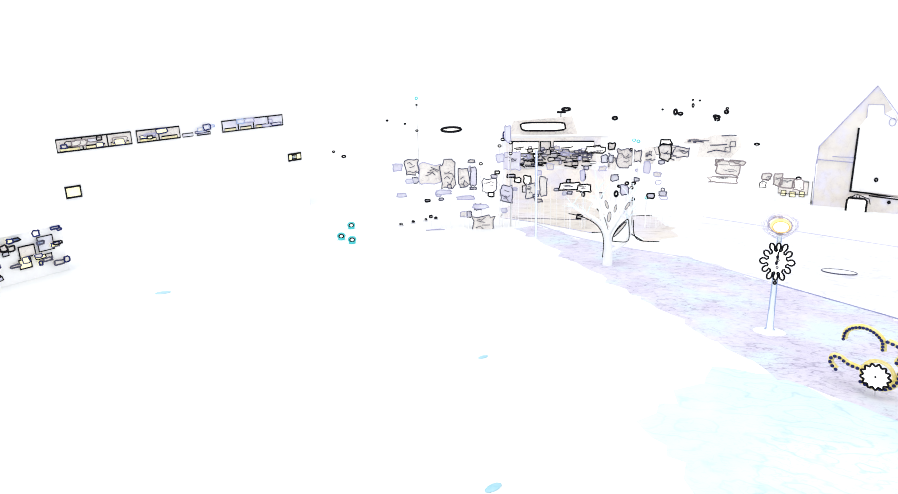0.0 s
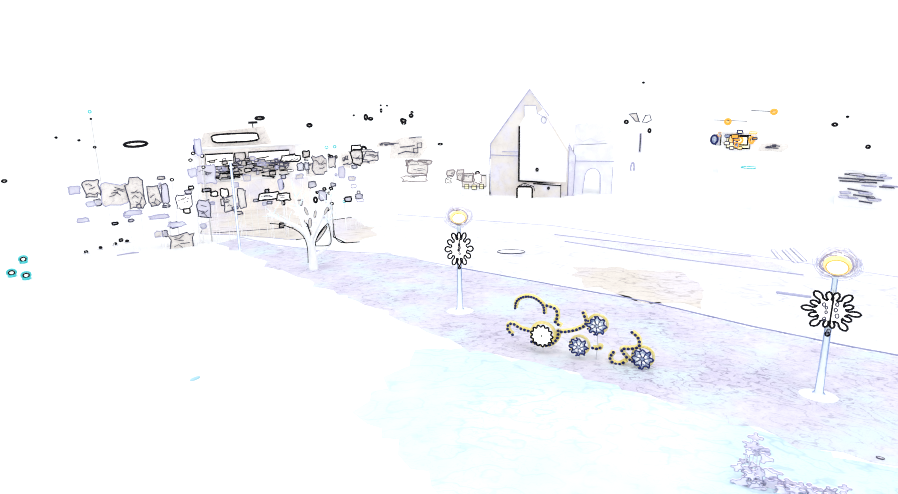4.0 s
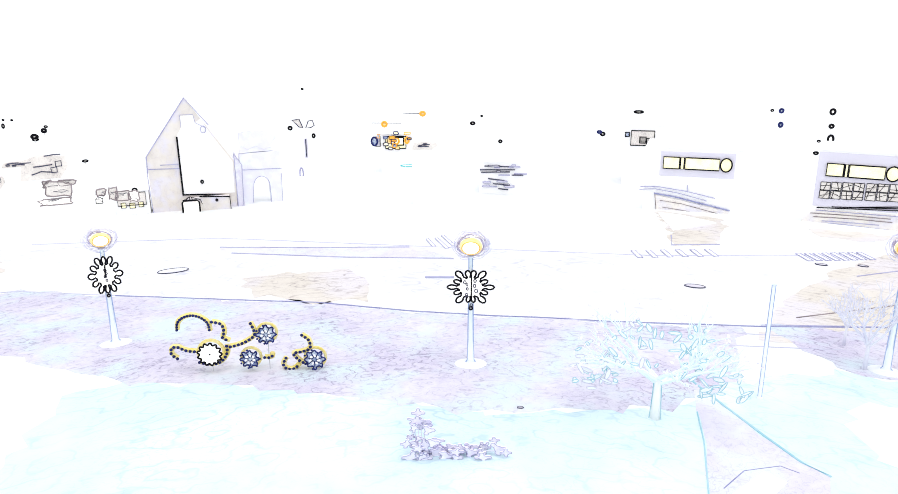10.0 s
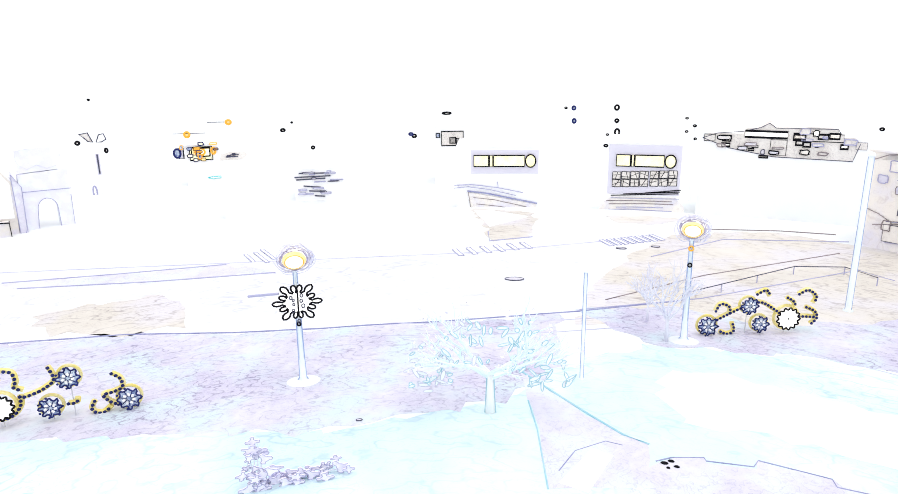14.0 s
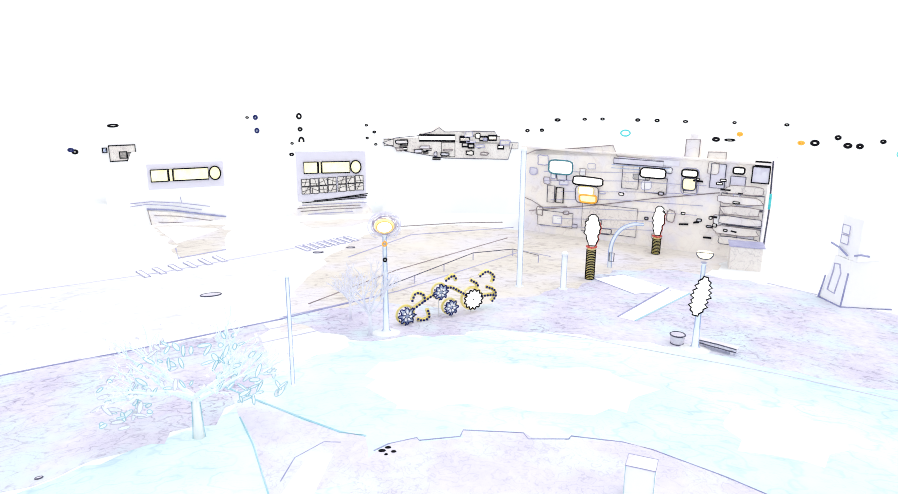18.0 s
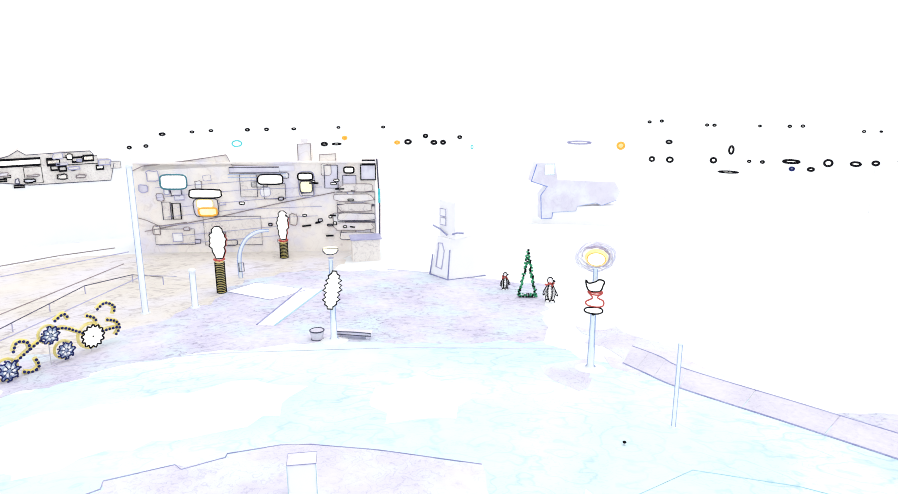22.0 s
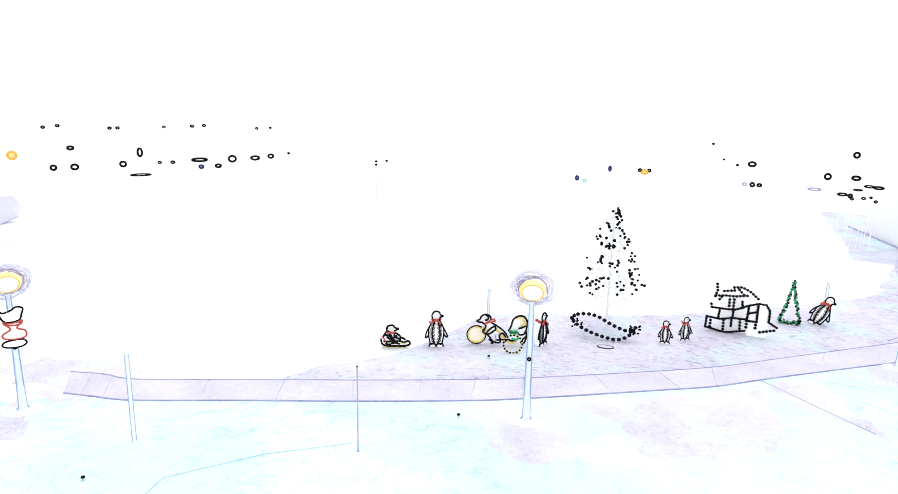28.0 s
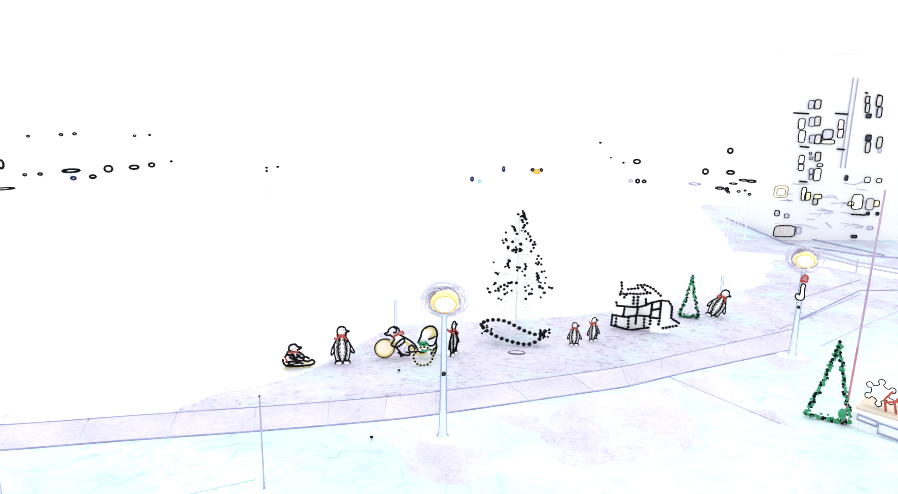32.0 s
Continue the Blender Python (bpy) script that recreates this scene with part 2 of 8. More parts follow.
def rings(bm, loops, closed=False, caps=True):
    """Skin a row of vertex loops."""
    n = len(loops[0])
    for a, b in zip(loops, loops[1:] + (loops[:1] if closed else [])):
        for i in range(n):
            bm.faces.new((a[i], a[(i + 1) % n], b[(i + 1) % n], b[i]))
    if caps and not closed:
        bm.faces.new(loops[0][::-1])
        bm.faces.new(loops[-1])


def tube(bm, points, r, closed=False, sides=6, r_end=None):
    """A round rod along points; r may taper to r_end."""
    pts = [Vector(p) for p in points]
    loops = []
    count = len(pts)
    for i, p in enumerate(pts):
        a = pts[i - 1] if (i or closed) else p
        b = pts[(i + 1) % count] if (i < count - 1 or closed) else p
        d = (b - a).normalized() if (b - a).length > 1e-9 else Vector((0, 0, 1))
        side = d.cross(Vector((0, 1, 0)) if abs(d.y) < 0.9 else Vector((1, 0, 0))).normalized()
        up = side.cross(d)
        rad = r if r_end is None else r + (r_end - r) * i / max(1, count - 1)
        loops.append([bm.verts.new(p + rad * (math.cos(q) * side + math.sin(q) * up)) for q in (2 * math.pi * k / sides for k in range(sides))])
    rings(bm, loops, closed)
    return bm


def lathe(bm, profile, x=0.0, y=0.0, z=0.0, sides=14, sx=1.0, sy=1.0):
    loops = [[bm.verts.new((x + sx * r * math.cos(2 * math.pi * k / sides), y + sy * r * math.sin(2 * math.pi * k / sides), z + h)) for k in range(sides)] for r, h in profile]
    rings(bm, loops)
    return bm


def ball(bm, x, y, z, rx, ry=None, rz=None, rows=8, sides=12):
    ry, rz = ry or rx, rz or rx
    loops = []
    for i in range(rows + 1):
        q = math.pi * (0.04 + 0.92 * i / rows)
        loops.append([bm.verts.new((x + rx * math.sin(q) * math.cos(2 * math.pi * k / sides), y + ry * math.sin(q) * math.sin(2 * math.pi * k / sides), z - rz * math.cos(q))) for k in range(sides)])
    rings(bm, loops)
    return bm


def bead(bm, p, r):
    """A small round bulb."""
    x, y, z = p
    low = [bm.verts.new((x + 0.9 * r * math.cos(math.pi * k / 3), y + 0.9 * r * math.sin(math.pi * k / 3), z - 0.45 * r)) for k in range(6)]
    top = [bm.verts.new((x + 0.9 * r * math.cos(math.pi * k / 3), y + 0.9 * r * math.sin(math.pi * k / 3), z + 0.45 * r)) for k in range(6)]
    a, b = bm.verts.new((x, y, z - r)), bm.verts.new((x, y, z + r))
    for k in range(6):
        m = (k + 1) % 6
        bm.faces.new((low[k], low[m], top[m], top[k]))
        bm.faces.new((low[m], low[k], a))
        bm.faces.new((top[k], top[m], b))


def plate(bm, outline, y0, y1):
    """A flat plate from an outline of (x, z)."""
    a = [bm.verts.new((x, y0, z)) for x, z in outline]
    b = [bm.verts.new((x, y1, z)) for x, z in outline]
    n = len(a)
    bm.faces.new(a)
    bm.faces.new(b[::-1])
    for i in range(n):
        bm.faces.new((a[(i + 1) % n], a[i], b[i], b[(i + 1) % n]))
    return bm


def slab_poly(bm, outline, z0, z1):
    """A paving sheet from an outline of (x, y)."""
    a = [bm.verts.new((x, y, z1)) for x, y in outline]
    b = [bm.verts.new((x, y, z0)) for x, y in outline]
    n = len(a)
    bm.faces.new(a)
    bm.faces.new(b[::-1])
    for i in range(n):
        bm.faces.new((a[i], a[(i + 1) % n], b[(i + 1) % n], b[i]))
    bmesh.ops.recalc_face_normals(bm, faces=bm.faces[:])
    return bm


def spline(points, per=8, closed=False):
    """Points along a smooth line through the given ones."""
    p = [Vector((*q, 0)[:3]) if len(q) == 2 else Vector(q) for q in points]
    n = len(p)
    out = []
    for i in range(n if closed else n - 1):
        a, b, c, d = (p[(i + k) % n] if closed else p[min(max(i + k, 0), n - 1)] for k in (-1, 0, 1, 2))
        for j in range(per):
            t = j / per
            out.append(0.5 * (2 * b + (c - a) * t + (2 * a - 5 * b + 4 * c - d) * t * t + (3 * b - a - 3 * c + d) * t ** 3))
    if not closed:
        out.append(p[-1])
    return out


def spaced(points, gap):
    """Points at an even gap along a line."""
    out, left = [points[0]], gap
    for a, b in zip(points, points[1:]):
        run = (b - a).length
        at = left
        while at <= run:
            out.append(a.lerp(b, at / run))
            at += gap
        left = at - run
    return out


def mesh_of(name, bm, *materials, smooth=False):
    if name != "ground":
        bmesh.ops.recalc_face_normals(bm, faces=bm.faces[:])
    me = bpy.data.meshes.new(name)
    bm.to_mesh(me)
    bm.free()
    for m in materials:
        me.materials.append(m)
    if smooth:
        for f in me.polygons:
            f.use_smooth = True
    return me


def part(name, bm, material, parent, label="", smooth=False):
    ob = new(name, bm if isinstance(bm, bpy.types.Mesh) else mesh_of(name, bm, material, smooth=smooth))
    ob.parent = parent
    if label:
        tagged(ob, label)
    return ob


def thing(name, m, label, category, group="", kind="", data=None):
    ob = new(name, data)
    ob.matrix_world = m
    return tagged(ob, label, category, group, kind)


def facing(x, y, z=0.0, turn=0.0):
    """Stands at x, y with its broad side towards the middle of the park."""
    return pose(x, y, z, 0, 0, math.degrees(math.atan2(-x, y)) + turn)


def along(x0, y0, x1, y1, z=0.0):
    return pose(x0, y0, z, 0, 0, math.degrees(math.atan2(y1 - y0, x1 - x0)))


# ---- ground ----
LOW = -11.4  # the town beyond lies lower than the park


def height(x, y):
    r = math.hypot(x, y)
    level = min(1.0, max(0.0, (18 - abs(math.degrees(math.atan2(y, x)) - 84)) / 6))  # the forecourt lies level further out
    lip = 50 + 9 * level
    s = min(1.0, max(0.0, (r - lip) / (88 - lip)))
    return LOW * s * s * (3 - 2 * s)


gb = bmesh.new()
radii = [0.0, 6, 12, 18, 24, 30, 36, 42, 48, 50, 52, 54, 56, 58, 60, 63, 66, 69, 72, 75, 78, 81, 84, 87, 90, 92, 98, 110, 130, 170, 250, 500, 1200, 3000]
loops = []
for r in radii[1:]:
    loops.append([gb.verts.new((r * math.cos(2 * math.pi * k / 96), r * math.sin(2 * math.pi * k / 96), height(r * math.cos(2 * math.pi * k / 96), r * math.sin(2 * math.pi * k / 96)))) for k in range(96)])
rings(gb, [lp[::-1] for lp in loops], caps=False)
mid = gb.verts.new((0, 0, 0))
for i in range(96):
    gb.faces.new((mid, loops[0][i], loops[0][(i + 1) % 96]))
thing("ground", Matrix(), "snow-white ground sloping down to the town", "ground", kind="structure", data=mesh_of("ground", gb, SNOW, smooth=True))


def drape(bm):
    """Lay a sheet on the slope."""
    for v in bm.verts:
        v.co.z += height(v.co.x, v.co.y)
    return bm


def ragged(outline, gap=0.6, sway=0.28, seed=1):
    """The same outline with a frayed edge."""
    rng = random.Random(seed)
    out = []
    for (x0, y0), (x1, y1) in zip(outline, outline[1:] + outline[:1]):
        n = max(1, int(math.hypot(x1 - x0, y1 - y0) / gap))
        for k in range(n):
            out.append((x0 + (x1 - x0) * k / n + rng.uniform(-sway, sway), y0 + (y1 - y0) * k / n + rng.uniform(-sway, sway)))
    return out


def sheet(name, outline, top, material, label, category="ground"):
    if material in (LAWN, TURF, MEADOW, LIT_BEIGE, PAVING, SNOW):
        outline = ragged(outline, 0.6, 0.12 if name in ("lawn_south", "turf_south", "terrace", "forked_path") else 0.3, len(name))
    return thing(name, Matrix(), label, category, kind="structure", data=mesh_of(name, drape(slab_poly(bmesh.new(), outline, top - 0.1, top)), material))


# lilac sheet painted where lamplight falls on the grass
sheet("lawn", [(4.36, 46.03), (6.01, 43.15), (8.2, 40.61), (11.58, 38.16), (14.45, 33.6), (19.3, 26.26), (20.1, 25.1), (22.2, 20.7), (24.1, 17.4), (25.13, 15.87), (26.8, 13.0), (29.78, 8.26), (24.4, 6.69), (21.18, 7.84), (17.02, 12.31), (14.23, 17.91), (12.24, 21.44), (10.41, 23.94), (8.28, 29.96), (5.6, 37.5), (2.9, 44.9)], 0.012, LAWN, "lilac lawn strip toned as lamplit, along the street")
sheet("road", [(6.32, 50.12), (8.56, 47.9), (11.7, 38.4), (14.6, 33.8), (19.45, 26.4), (24.3, 17.5), (30.7, 7.5), (33.7, 3.5), (43.98, -3), (46.65, 2.03), (44.61, 7.86), (37.43, 15.67), (23.7, 38.98), (13.46, 47.95)], 0.006, STREET, "pale frosted street")
for name, pts in (("kerb_near", [(14.45, 33.6), (19.3, 26.26), (20.1, 25.1), (22.2, 20.7), (24.1, 17.4), (25.13, 15.87), (26.8, 13.0), (30.54, 7.42), (33.6, 3.47)]), ("kerb_far", [(15.53, 46.87), (23.7, 38.98), (37.43, 15.67), (44.55, 6.94)])):
    kb = bmesh.new()
    tube(kb, [(x, y, 0.0) for x, y in pts], 0.05, sides=8)
    thing(name, Matrix(), "grey stone kerb along the street", "kerb", kind="structure", data=mesh_of(name, kb, KERB if name == "kerb_near" else FAINT))
sheet("turf", [(8.96, 25.02), (10.41, 23.94), (12.24, 21.44), (14.23, 17.91), (17.02, 12.31), (21.18, 7.84), (24.4, 6.69), (27.91, 3.95), (29.34, -2.99), (27.53, -9.25), (24.11, -15.27), (22.43, -17.89), (16.39, -19.19), (12.97, -11.76), (9.24, -4.02), (7.98, 4.01), (6.08, 12.43), (4.81, 21.15)], 0.008, TURF, "icy mottled turf of the park")

# ---- park lamps ----
def lamp_post(x, y, h=4.6, r=0.42, bowl=False, label="pale park lamp post with a glowing warm lantern"):
    """A slim post with a flared foot and a glowing lantern; its middle is at height h."""
    lamp = thing("park_lamp", facing(x, y), label, "street lamp", group="park lamps")
    bm = lathe(bmesh.new(), [(0.24, 0), (0.22, 0.06), (0.13, 0.14), (0.11, 0.9), (0.085, 1.0), (0.065, h - 0.42), (0.09, h - 0.4), (0.09, h - 0.36)], sides=12)
    part("post", bm, POST, lamp, smooth=True)
    for s in (-1, 1):
        part("edge_strip", tube(bmesh.new(), [(s * 0.22, -0.02, 0.06), (s * 0.125, -0.02, 0.2), (s * 0.11, -0.02, 0.95), (s * 0.07, -0.02, h - 0.45)], 0.02, sides=5), SEAM, lamp)
    if bowl:
        part("globe", lathe(bmesh.new(), [(r * 0.3, -r * 0.5), (r * 0.75, -r * 0.34), (r * 0.98, 0.0), (r, r * 0.22), (r * 0.9, r * 0.24)], z=h, sides=18), BULB, lamp, "half bowl of cream glass", smooth=True)
        line = [(-r, 0.22), (r, 0.22), (r * 0.96, 0.0), (r * 0.72, -0.34), (r * 0.3, -0.52), (-r * 0.3, -0.52), (-r * 0.72, -0.34), (-r * 0.96, 0.0)]
        part("hoop", tube(bmesh.new(), [(a, -r * 0.3, h + b * r) for a, b in line], 0.032, closed=True, sides=6), TRIM, lamp, "dark hoop round the bowl")
    else:
        part("globe", ball(bmesh.new(), 0, 0, h, r * 1.06, rz=r * 0.78, rows=10, sides=18), GLOWING, lamp, "glowing peach lantern globe", smooth=True)
        part("bulb", ball(bmesh.new(), 0, -r * 0.8, h + r * 0.08, r * 0.80, r * 0.45, r * 0.58, 8, 16), BULB, lamp, "bright cream bulb", smooth=True)
        # added amber ring stands for the orange rim of the glow
        part("hoop", tube(bmesh.new(), [(r * 0.80 * math.cos(q), -r * 0.82, h + r * 0.08 + r * 0.58 * math.sin(q)) for q in (2 * math.pi * k / 24 for k in range(24))], r * 0.055, closed=True, sides=6), AMBER, lamp, "thin amber ring for the orange edge of the glow", smooth=True)
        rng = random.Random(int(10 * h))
        # arcs of thin lilac wire stand in for the glow round the globe
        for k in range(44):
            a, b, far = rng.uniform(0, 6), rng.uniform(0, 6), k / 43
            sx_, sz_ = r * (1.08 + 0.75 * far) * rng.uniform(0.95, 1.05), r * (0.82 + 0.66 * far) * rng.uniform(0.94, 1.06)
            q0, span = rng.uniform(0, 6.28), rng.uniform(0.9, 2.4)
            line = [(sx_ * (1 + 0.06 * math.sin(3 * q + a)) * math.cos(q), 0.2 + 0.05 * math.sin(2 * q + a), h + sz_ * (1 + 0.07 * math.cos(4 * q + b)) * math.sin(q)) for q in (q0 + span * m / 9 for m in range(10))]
            part("halo_wire", tube(bmesh.new(), line, r * (0.05 - 0.025 * far), sides=4), HALO if k < 12 else HAZEL, lamp)
    part("collar", lathe(bmesh.new(), [(0.10, h - 0.37), (0.13, h - 0.35), (0.13, h - 0.33), (0.08, h - 0.31)], sides=12), PALETRIM, lamp)
    part("snow_foot", lathe(bmesh.new(), [(0.55, -0.02), (0.45, 0.03), (0.3, 0.07), (0.2, 0.10)], sides=18, sx=1.3), SNOW, lamp, "snow heaped round the foot", smooth=True)
    return lamp


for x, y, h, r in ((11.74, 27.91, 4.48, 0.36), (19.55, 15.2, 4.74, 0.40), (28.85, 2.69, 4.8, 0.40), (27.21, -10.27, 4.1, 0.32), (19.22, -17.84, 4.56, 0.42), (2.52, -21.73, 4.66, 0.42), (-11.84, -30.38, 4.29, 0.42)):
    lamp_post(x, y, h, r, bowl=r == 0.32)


# ---- snowflakes on the posts ----
def flake_outline(wide, tall, arms):
    """A flake of rounded paddles on thin necks, as (x, z); arms are (degrees, reach, half width)."""
    out = []
    for q, reach, w in arms:
        for a, b in ((0.3, -1.2), (0.6, -0.62), (0.72, -1.1), (0.84, -1.2), (0.95, -0.75), (1.0, 0.0), (0.95, 0.75), (0.84, 1.2), (0.72, 1.1), (0.6, 0.62), (0.3, 1.2)):
            d, e, c = reach * a if a > 0.4 else 0.50, w * b, math.radians(q)
            out.append((wide * (d * math.cos(c) - e * math.sin(c)), tall * (d * math.sin(c) + e * math.cos(c))))
    return out


def lobed_outline(wide, tall, lobes, seed, lean=0.0, waist=0.66):
    """A ragged burst with rounded lobes, as (x, z)."""
    rng = random.Random(seed)
    ring = []
    for k in range(lobes):
        q, w = 2 * math.pi * k / lobes, math.pi / lobes
        tip, foot = rng.uniform(0.88, 1.04), waist * rng.uniform(0.92, 1.08)
        ring += [(foot, q - w), (foot * 1.06, q - w * 0.55), (tip * 0.93, q - w * 0.34), (tip, q), (tip * 0.93, q + w * 0.34), (foot * 1.06, q + w * 0.55)]
    return [(wide * r * math.cos(q) + lean * tall * r * math.sin(q), tall * r * math.sin(q)) for r, q in ring]


def plume_outline(wide, tall, lean):
    """A narrow upright plume with bumps down both sides, as (x, z)."""
    half = []
    for k in range(17):
        z = -1 + 2 * k / 16
        env = wide * (1 - abs(z) ** 3 * 0.7) * (0.86 if z > 0.5 else 1.0)
        half.append((env * ((0.7 if k % 2 else 1.04) + 0.1 * math.sin(5 * k)), z * tall))
    return [(a + lean * b, b) for a, b in half] + [(-a * 0.94 + lean * b, b + 0.03) for a, b in half[::-1]]


def snowflake(x, y, z, out, marks, turn=0.0, line=0.04):
    """A lit plate with a rope outline and small inner rings at marks (x, z)."""
    flake = thing("snowflake_light", facing(x, y, z, turn), "white snowflake light with a black outline on a lamp post", "light decoration", group="snowflake lights")
    part("panel", plate(bmesh.new(), out, -0.15, -0.11), LIT, flake)
    part("outline", tube(bmesh.new(), [(a, -0.15, b) for a, b in out], line, closed=True, sides=6), INK, flake, "black rope outline")
    for a, b, r in marks:
        part("inner_ring", tube(bmesh.new(), [(a + r * math.cos(q), -0.17, b + 1.3 * r * math.sin(q)) for q in (2 * math.pi * k / 8 for k in range(8))], 0.02, closed=True, sides=5), TRIM, flake)
    part("bracket", soft_box(-0.05, 0.05, -0.12, -0.04, -0.4, 0.4, 0.01), GREY, flake)
    return flake


flake = snowflake(11.74, 27.91, 3.05, flake_outline(0.66, 0.84, ((0, 0.96, 0.12), (34, 0.9, 0.11), (64, 0.98, 0.11), (90, 0.92, 0.10), (116, 0.98, 0.11), (148, 0.9, 0.11), (180, 0.96, 0.12), (212, 0.9, 0.11), (244, 0.98, 0.11), (270, 0.92, 0.10), (296, 0.98, 0.11), (328, 0.9, 0.11))), ((0.0, 0.2, 0.05), (-0.02, -0.05, 0.05), (0.03, 0.07, 0.04), (0.02, -0.22, 0.04)), line=0.036)
part("spine", tube(bmesh.new(), [(-0.02, -0.18, -0.1), (0.02, -0.18, 0.42)], 0.03, sides=5), INK, flake, "black middle bar")
PADDLES = ((0, 1.0, 0.10), (27, 0.80, 0.09), (55, 1.06, 0.11), (81, 0.92, 0.09), (99, 0.92, 0.09), (125, 1.06, 0.11), (153, 0.80, 0.09), (180, 1.0, 0.10), (207, 0.80, 0.09), (235, 1.04, 0.11), (261, 0.84, 0.07), (279, 0.84, 0.07), (305, 1.04, 0.11), (333, 0.80, 0.09))
flake = snowflake(19.55, 15.2, 3.2, flake_outline(0.88, 0.72, PADDLES), ((-0.14, 0.1, 0.04), (-0.13, -0.06, 0.04), (0.14, 0.06, 0.05), (0.2, -0.14, 0.06), (-0.22, 0.2, 0.05), (0.16, 0.26, 0.05), (-0.16, -0.3, 0.05), (0.02, -0.72, 0.06)), line=0.036)
part("spine", tube(bmesh.new(), [(0.02, -0.18, -0.5), (0.03, -0.18, 0.5)], 0.03, sides=5), INK, flake, "black middle bar")
part("side_arm", tube(bmesh.new(), [(-1.65, -0.05, 0.36), (-0.62, -0.05, 0.36)], 0.05, sides=6), PALETRIM, flake, "short grey bracket arm")
part("arm_tip", ball(bmesh.new(), -1.65, -0.05, 0.36, 0.06, rz=0.05), PALETRIM, flake)
snowflake(27.21, -10.27, 2.35, plume_outline(0.37, 0.84, 0.16), (), line=0.034)


# ---- flower and curl decorations ----
def curl(bm_rope, bm_bulb, points, rope=0.10, bulb=0.072, gap=0.155):
    line = spline(points)
    tube(bm_rope, line, rope, sides=6)
    for p in spaced(line, gap):
        bead(bm_bulb, p + Vector((0, -0.10, 0)), bulb)


def petals(radius, count, deep):
    out = []
    for k in range(count * 6):
        q = 2 * math.pi * k / (count * 6)
        out.append((radius * (1 - deep * (0.5 - 0.5 * math.cos(count * q))) * math.cos(q), radius * (1 - deep * (0.5 - 0.5 * math.cos(count * q))) * math.sin(q)))
    return out


def light_flowers(x0, y0, x1, y1, unit_x, unit_z, white, blues, curls, dense=(0,)):
    """A low frame of rope-light curls with one white flower and some blue star flowers."""
    group = thing("flower_light", along(x0, y0, x1, y1), "rope-light curls with white and blue flowers on the lawn", "light decoration", group="flower lights")
    for i, pts in enumerate(curls):
        ropes, bulbs = bmesh.new(), bmesh.new()
        curl(ropes, bulbs, [(a * unit_x, 0, b * unit_z) for a, b in pts], gap=0.11 if i in dense else 0.155, bulb=0.058 if i in dense else 0.066)
        # the rope's yellow and width carry the glow round the bulbs
        rope = part("rope", ropes, GOLD, group, "yellow rope widened to show the warm glow of bulbs")
        tagged(part("bulb_string", bulbs, NAVY, rope, "dark navy bulbs"), kind="stuff")
    a, b, r = white
    out = [(a * unit_x + p, b * unit_z + q) for p, q in petals(r, 13, 0.2)]
    # yellow ring added for the glow round the flower
    part("halo_rope", tube(bmesh.new(), [(a * unit_x + r * 1.04 * math.cos(q), -0.01, b * unit_z + r * 1.04 * math.sin(q)) for q in (2 * math.pi * k / 20 for k in range(20))], 0.07, closed=True, sides=5), GOLD, group, "yellow rope widened to show the warm glow of bulbs")
    flower = part("white_flower", plate(bmesh.new(), out, -0.24, -0.19), LIT, group, "white flower with a dark scalloped edge")
    part("edge", tube(bmesh.new(), [(p, -0.245, q) for p, q in out], 0.036, closed=True, sides=5), INK, flower)
    part("eye", ball(bmesh.new(), a * unit_x, -0.25, b * unit_z, 0.035), INK, flower)
    for n_, (a, b, r) in enumerate(blues):
        out = [(a * unit_x + p, b * unit_z + q) for p, q in lobed_outline(r * 1.02, r * 1.06, 8, n_ + 4, 0.0, 0.70)]
        # yellow ring added for the glow round this flower
        part("halo_rope", tube(bmesh.new(), [(a * unit_x + r * math.cos(q), -0.01, b * unit_z + r * math.sin(q)) for q in (2 * math.pi * k / 20 for k in range(20))], 0.06, closed=True, sides=5), GOLD, group, "yellow rope widened to show the warm glow of bulbs")
        flower = part("star_flower", plate(bmesh.new(), out, -0.24, -0.19), BLUE, group, "blue star flower")
        lines = bmesh.new()
        tube(lines, [(p, -0.245, q) for p, q in out], 0.03, closed=True, sides=5)
        for k in range(7):
            q = 2 * math.pi * k / 7
            bead(lines, (a * unit_x + 1.0 * r * math.cos(q), -0.25, b * unit_z + 1.0 * r * math.sin(q)), 0.045)
        for k in range(7):
            q = 2 * math.pi * k / 7
            tube(lines, [(a * unit_x + 0.15 * r * math.cos(q), -0.25, b * unit_z + 0.15 * r * math.sin(q)), (a * unit_x + 0.75 * r * math.cos(q + 0.2), -0.25, b * unit_z + 0.75 * r * math.sin(q + 0.2))], 0.016, sides=4)
        part("edge", lines, NAVY, flower)
        glints = bmesh.new()
        for k in range(7):
            q = 2 * math.pi * (k + 0.5) / 7
            tube(glints, [(a * unit_x + 0.3 * r * math.cos(q), -0.26, b * unit_z + 0.3 * r * math.sin(q)), (a * unit_x + 0.52 * r * math.cos(q + 0.3), -0.26, b * unit_z + 0.52 * r * math.sin(q + 0.3))], 0.045, sides=4)
        tagged(part("glint", glints, WHITE, flower), kind="stuff")
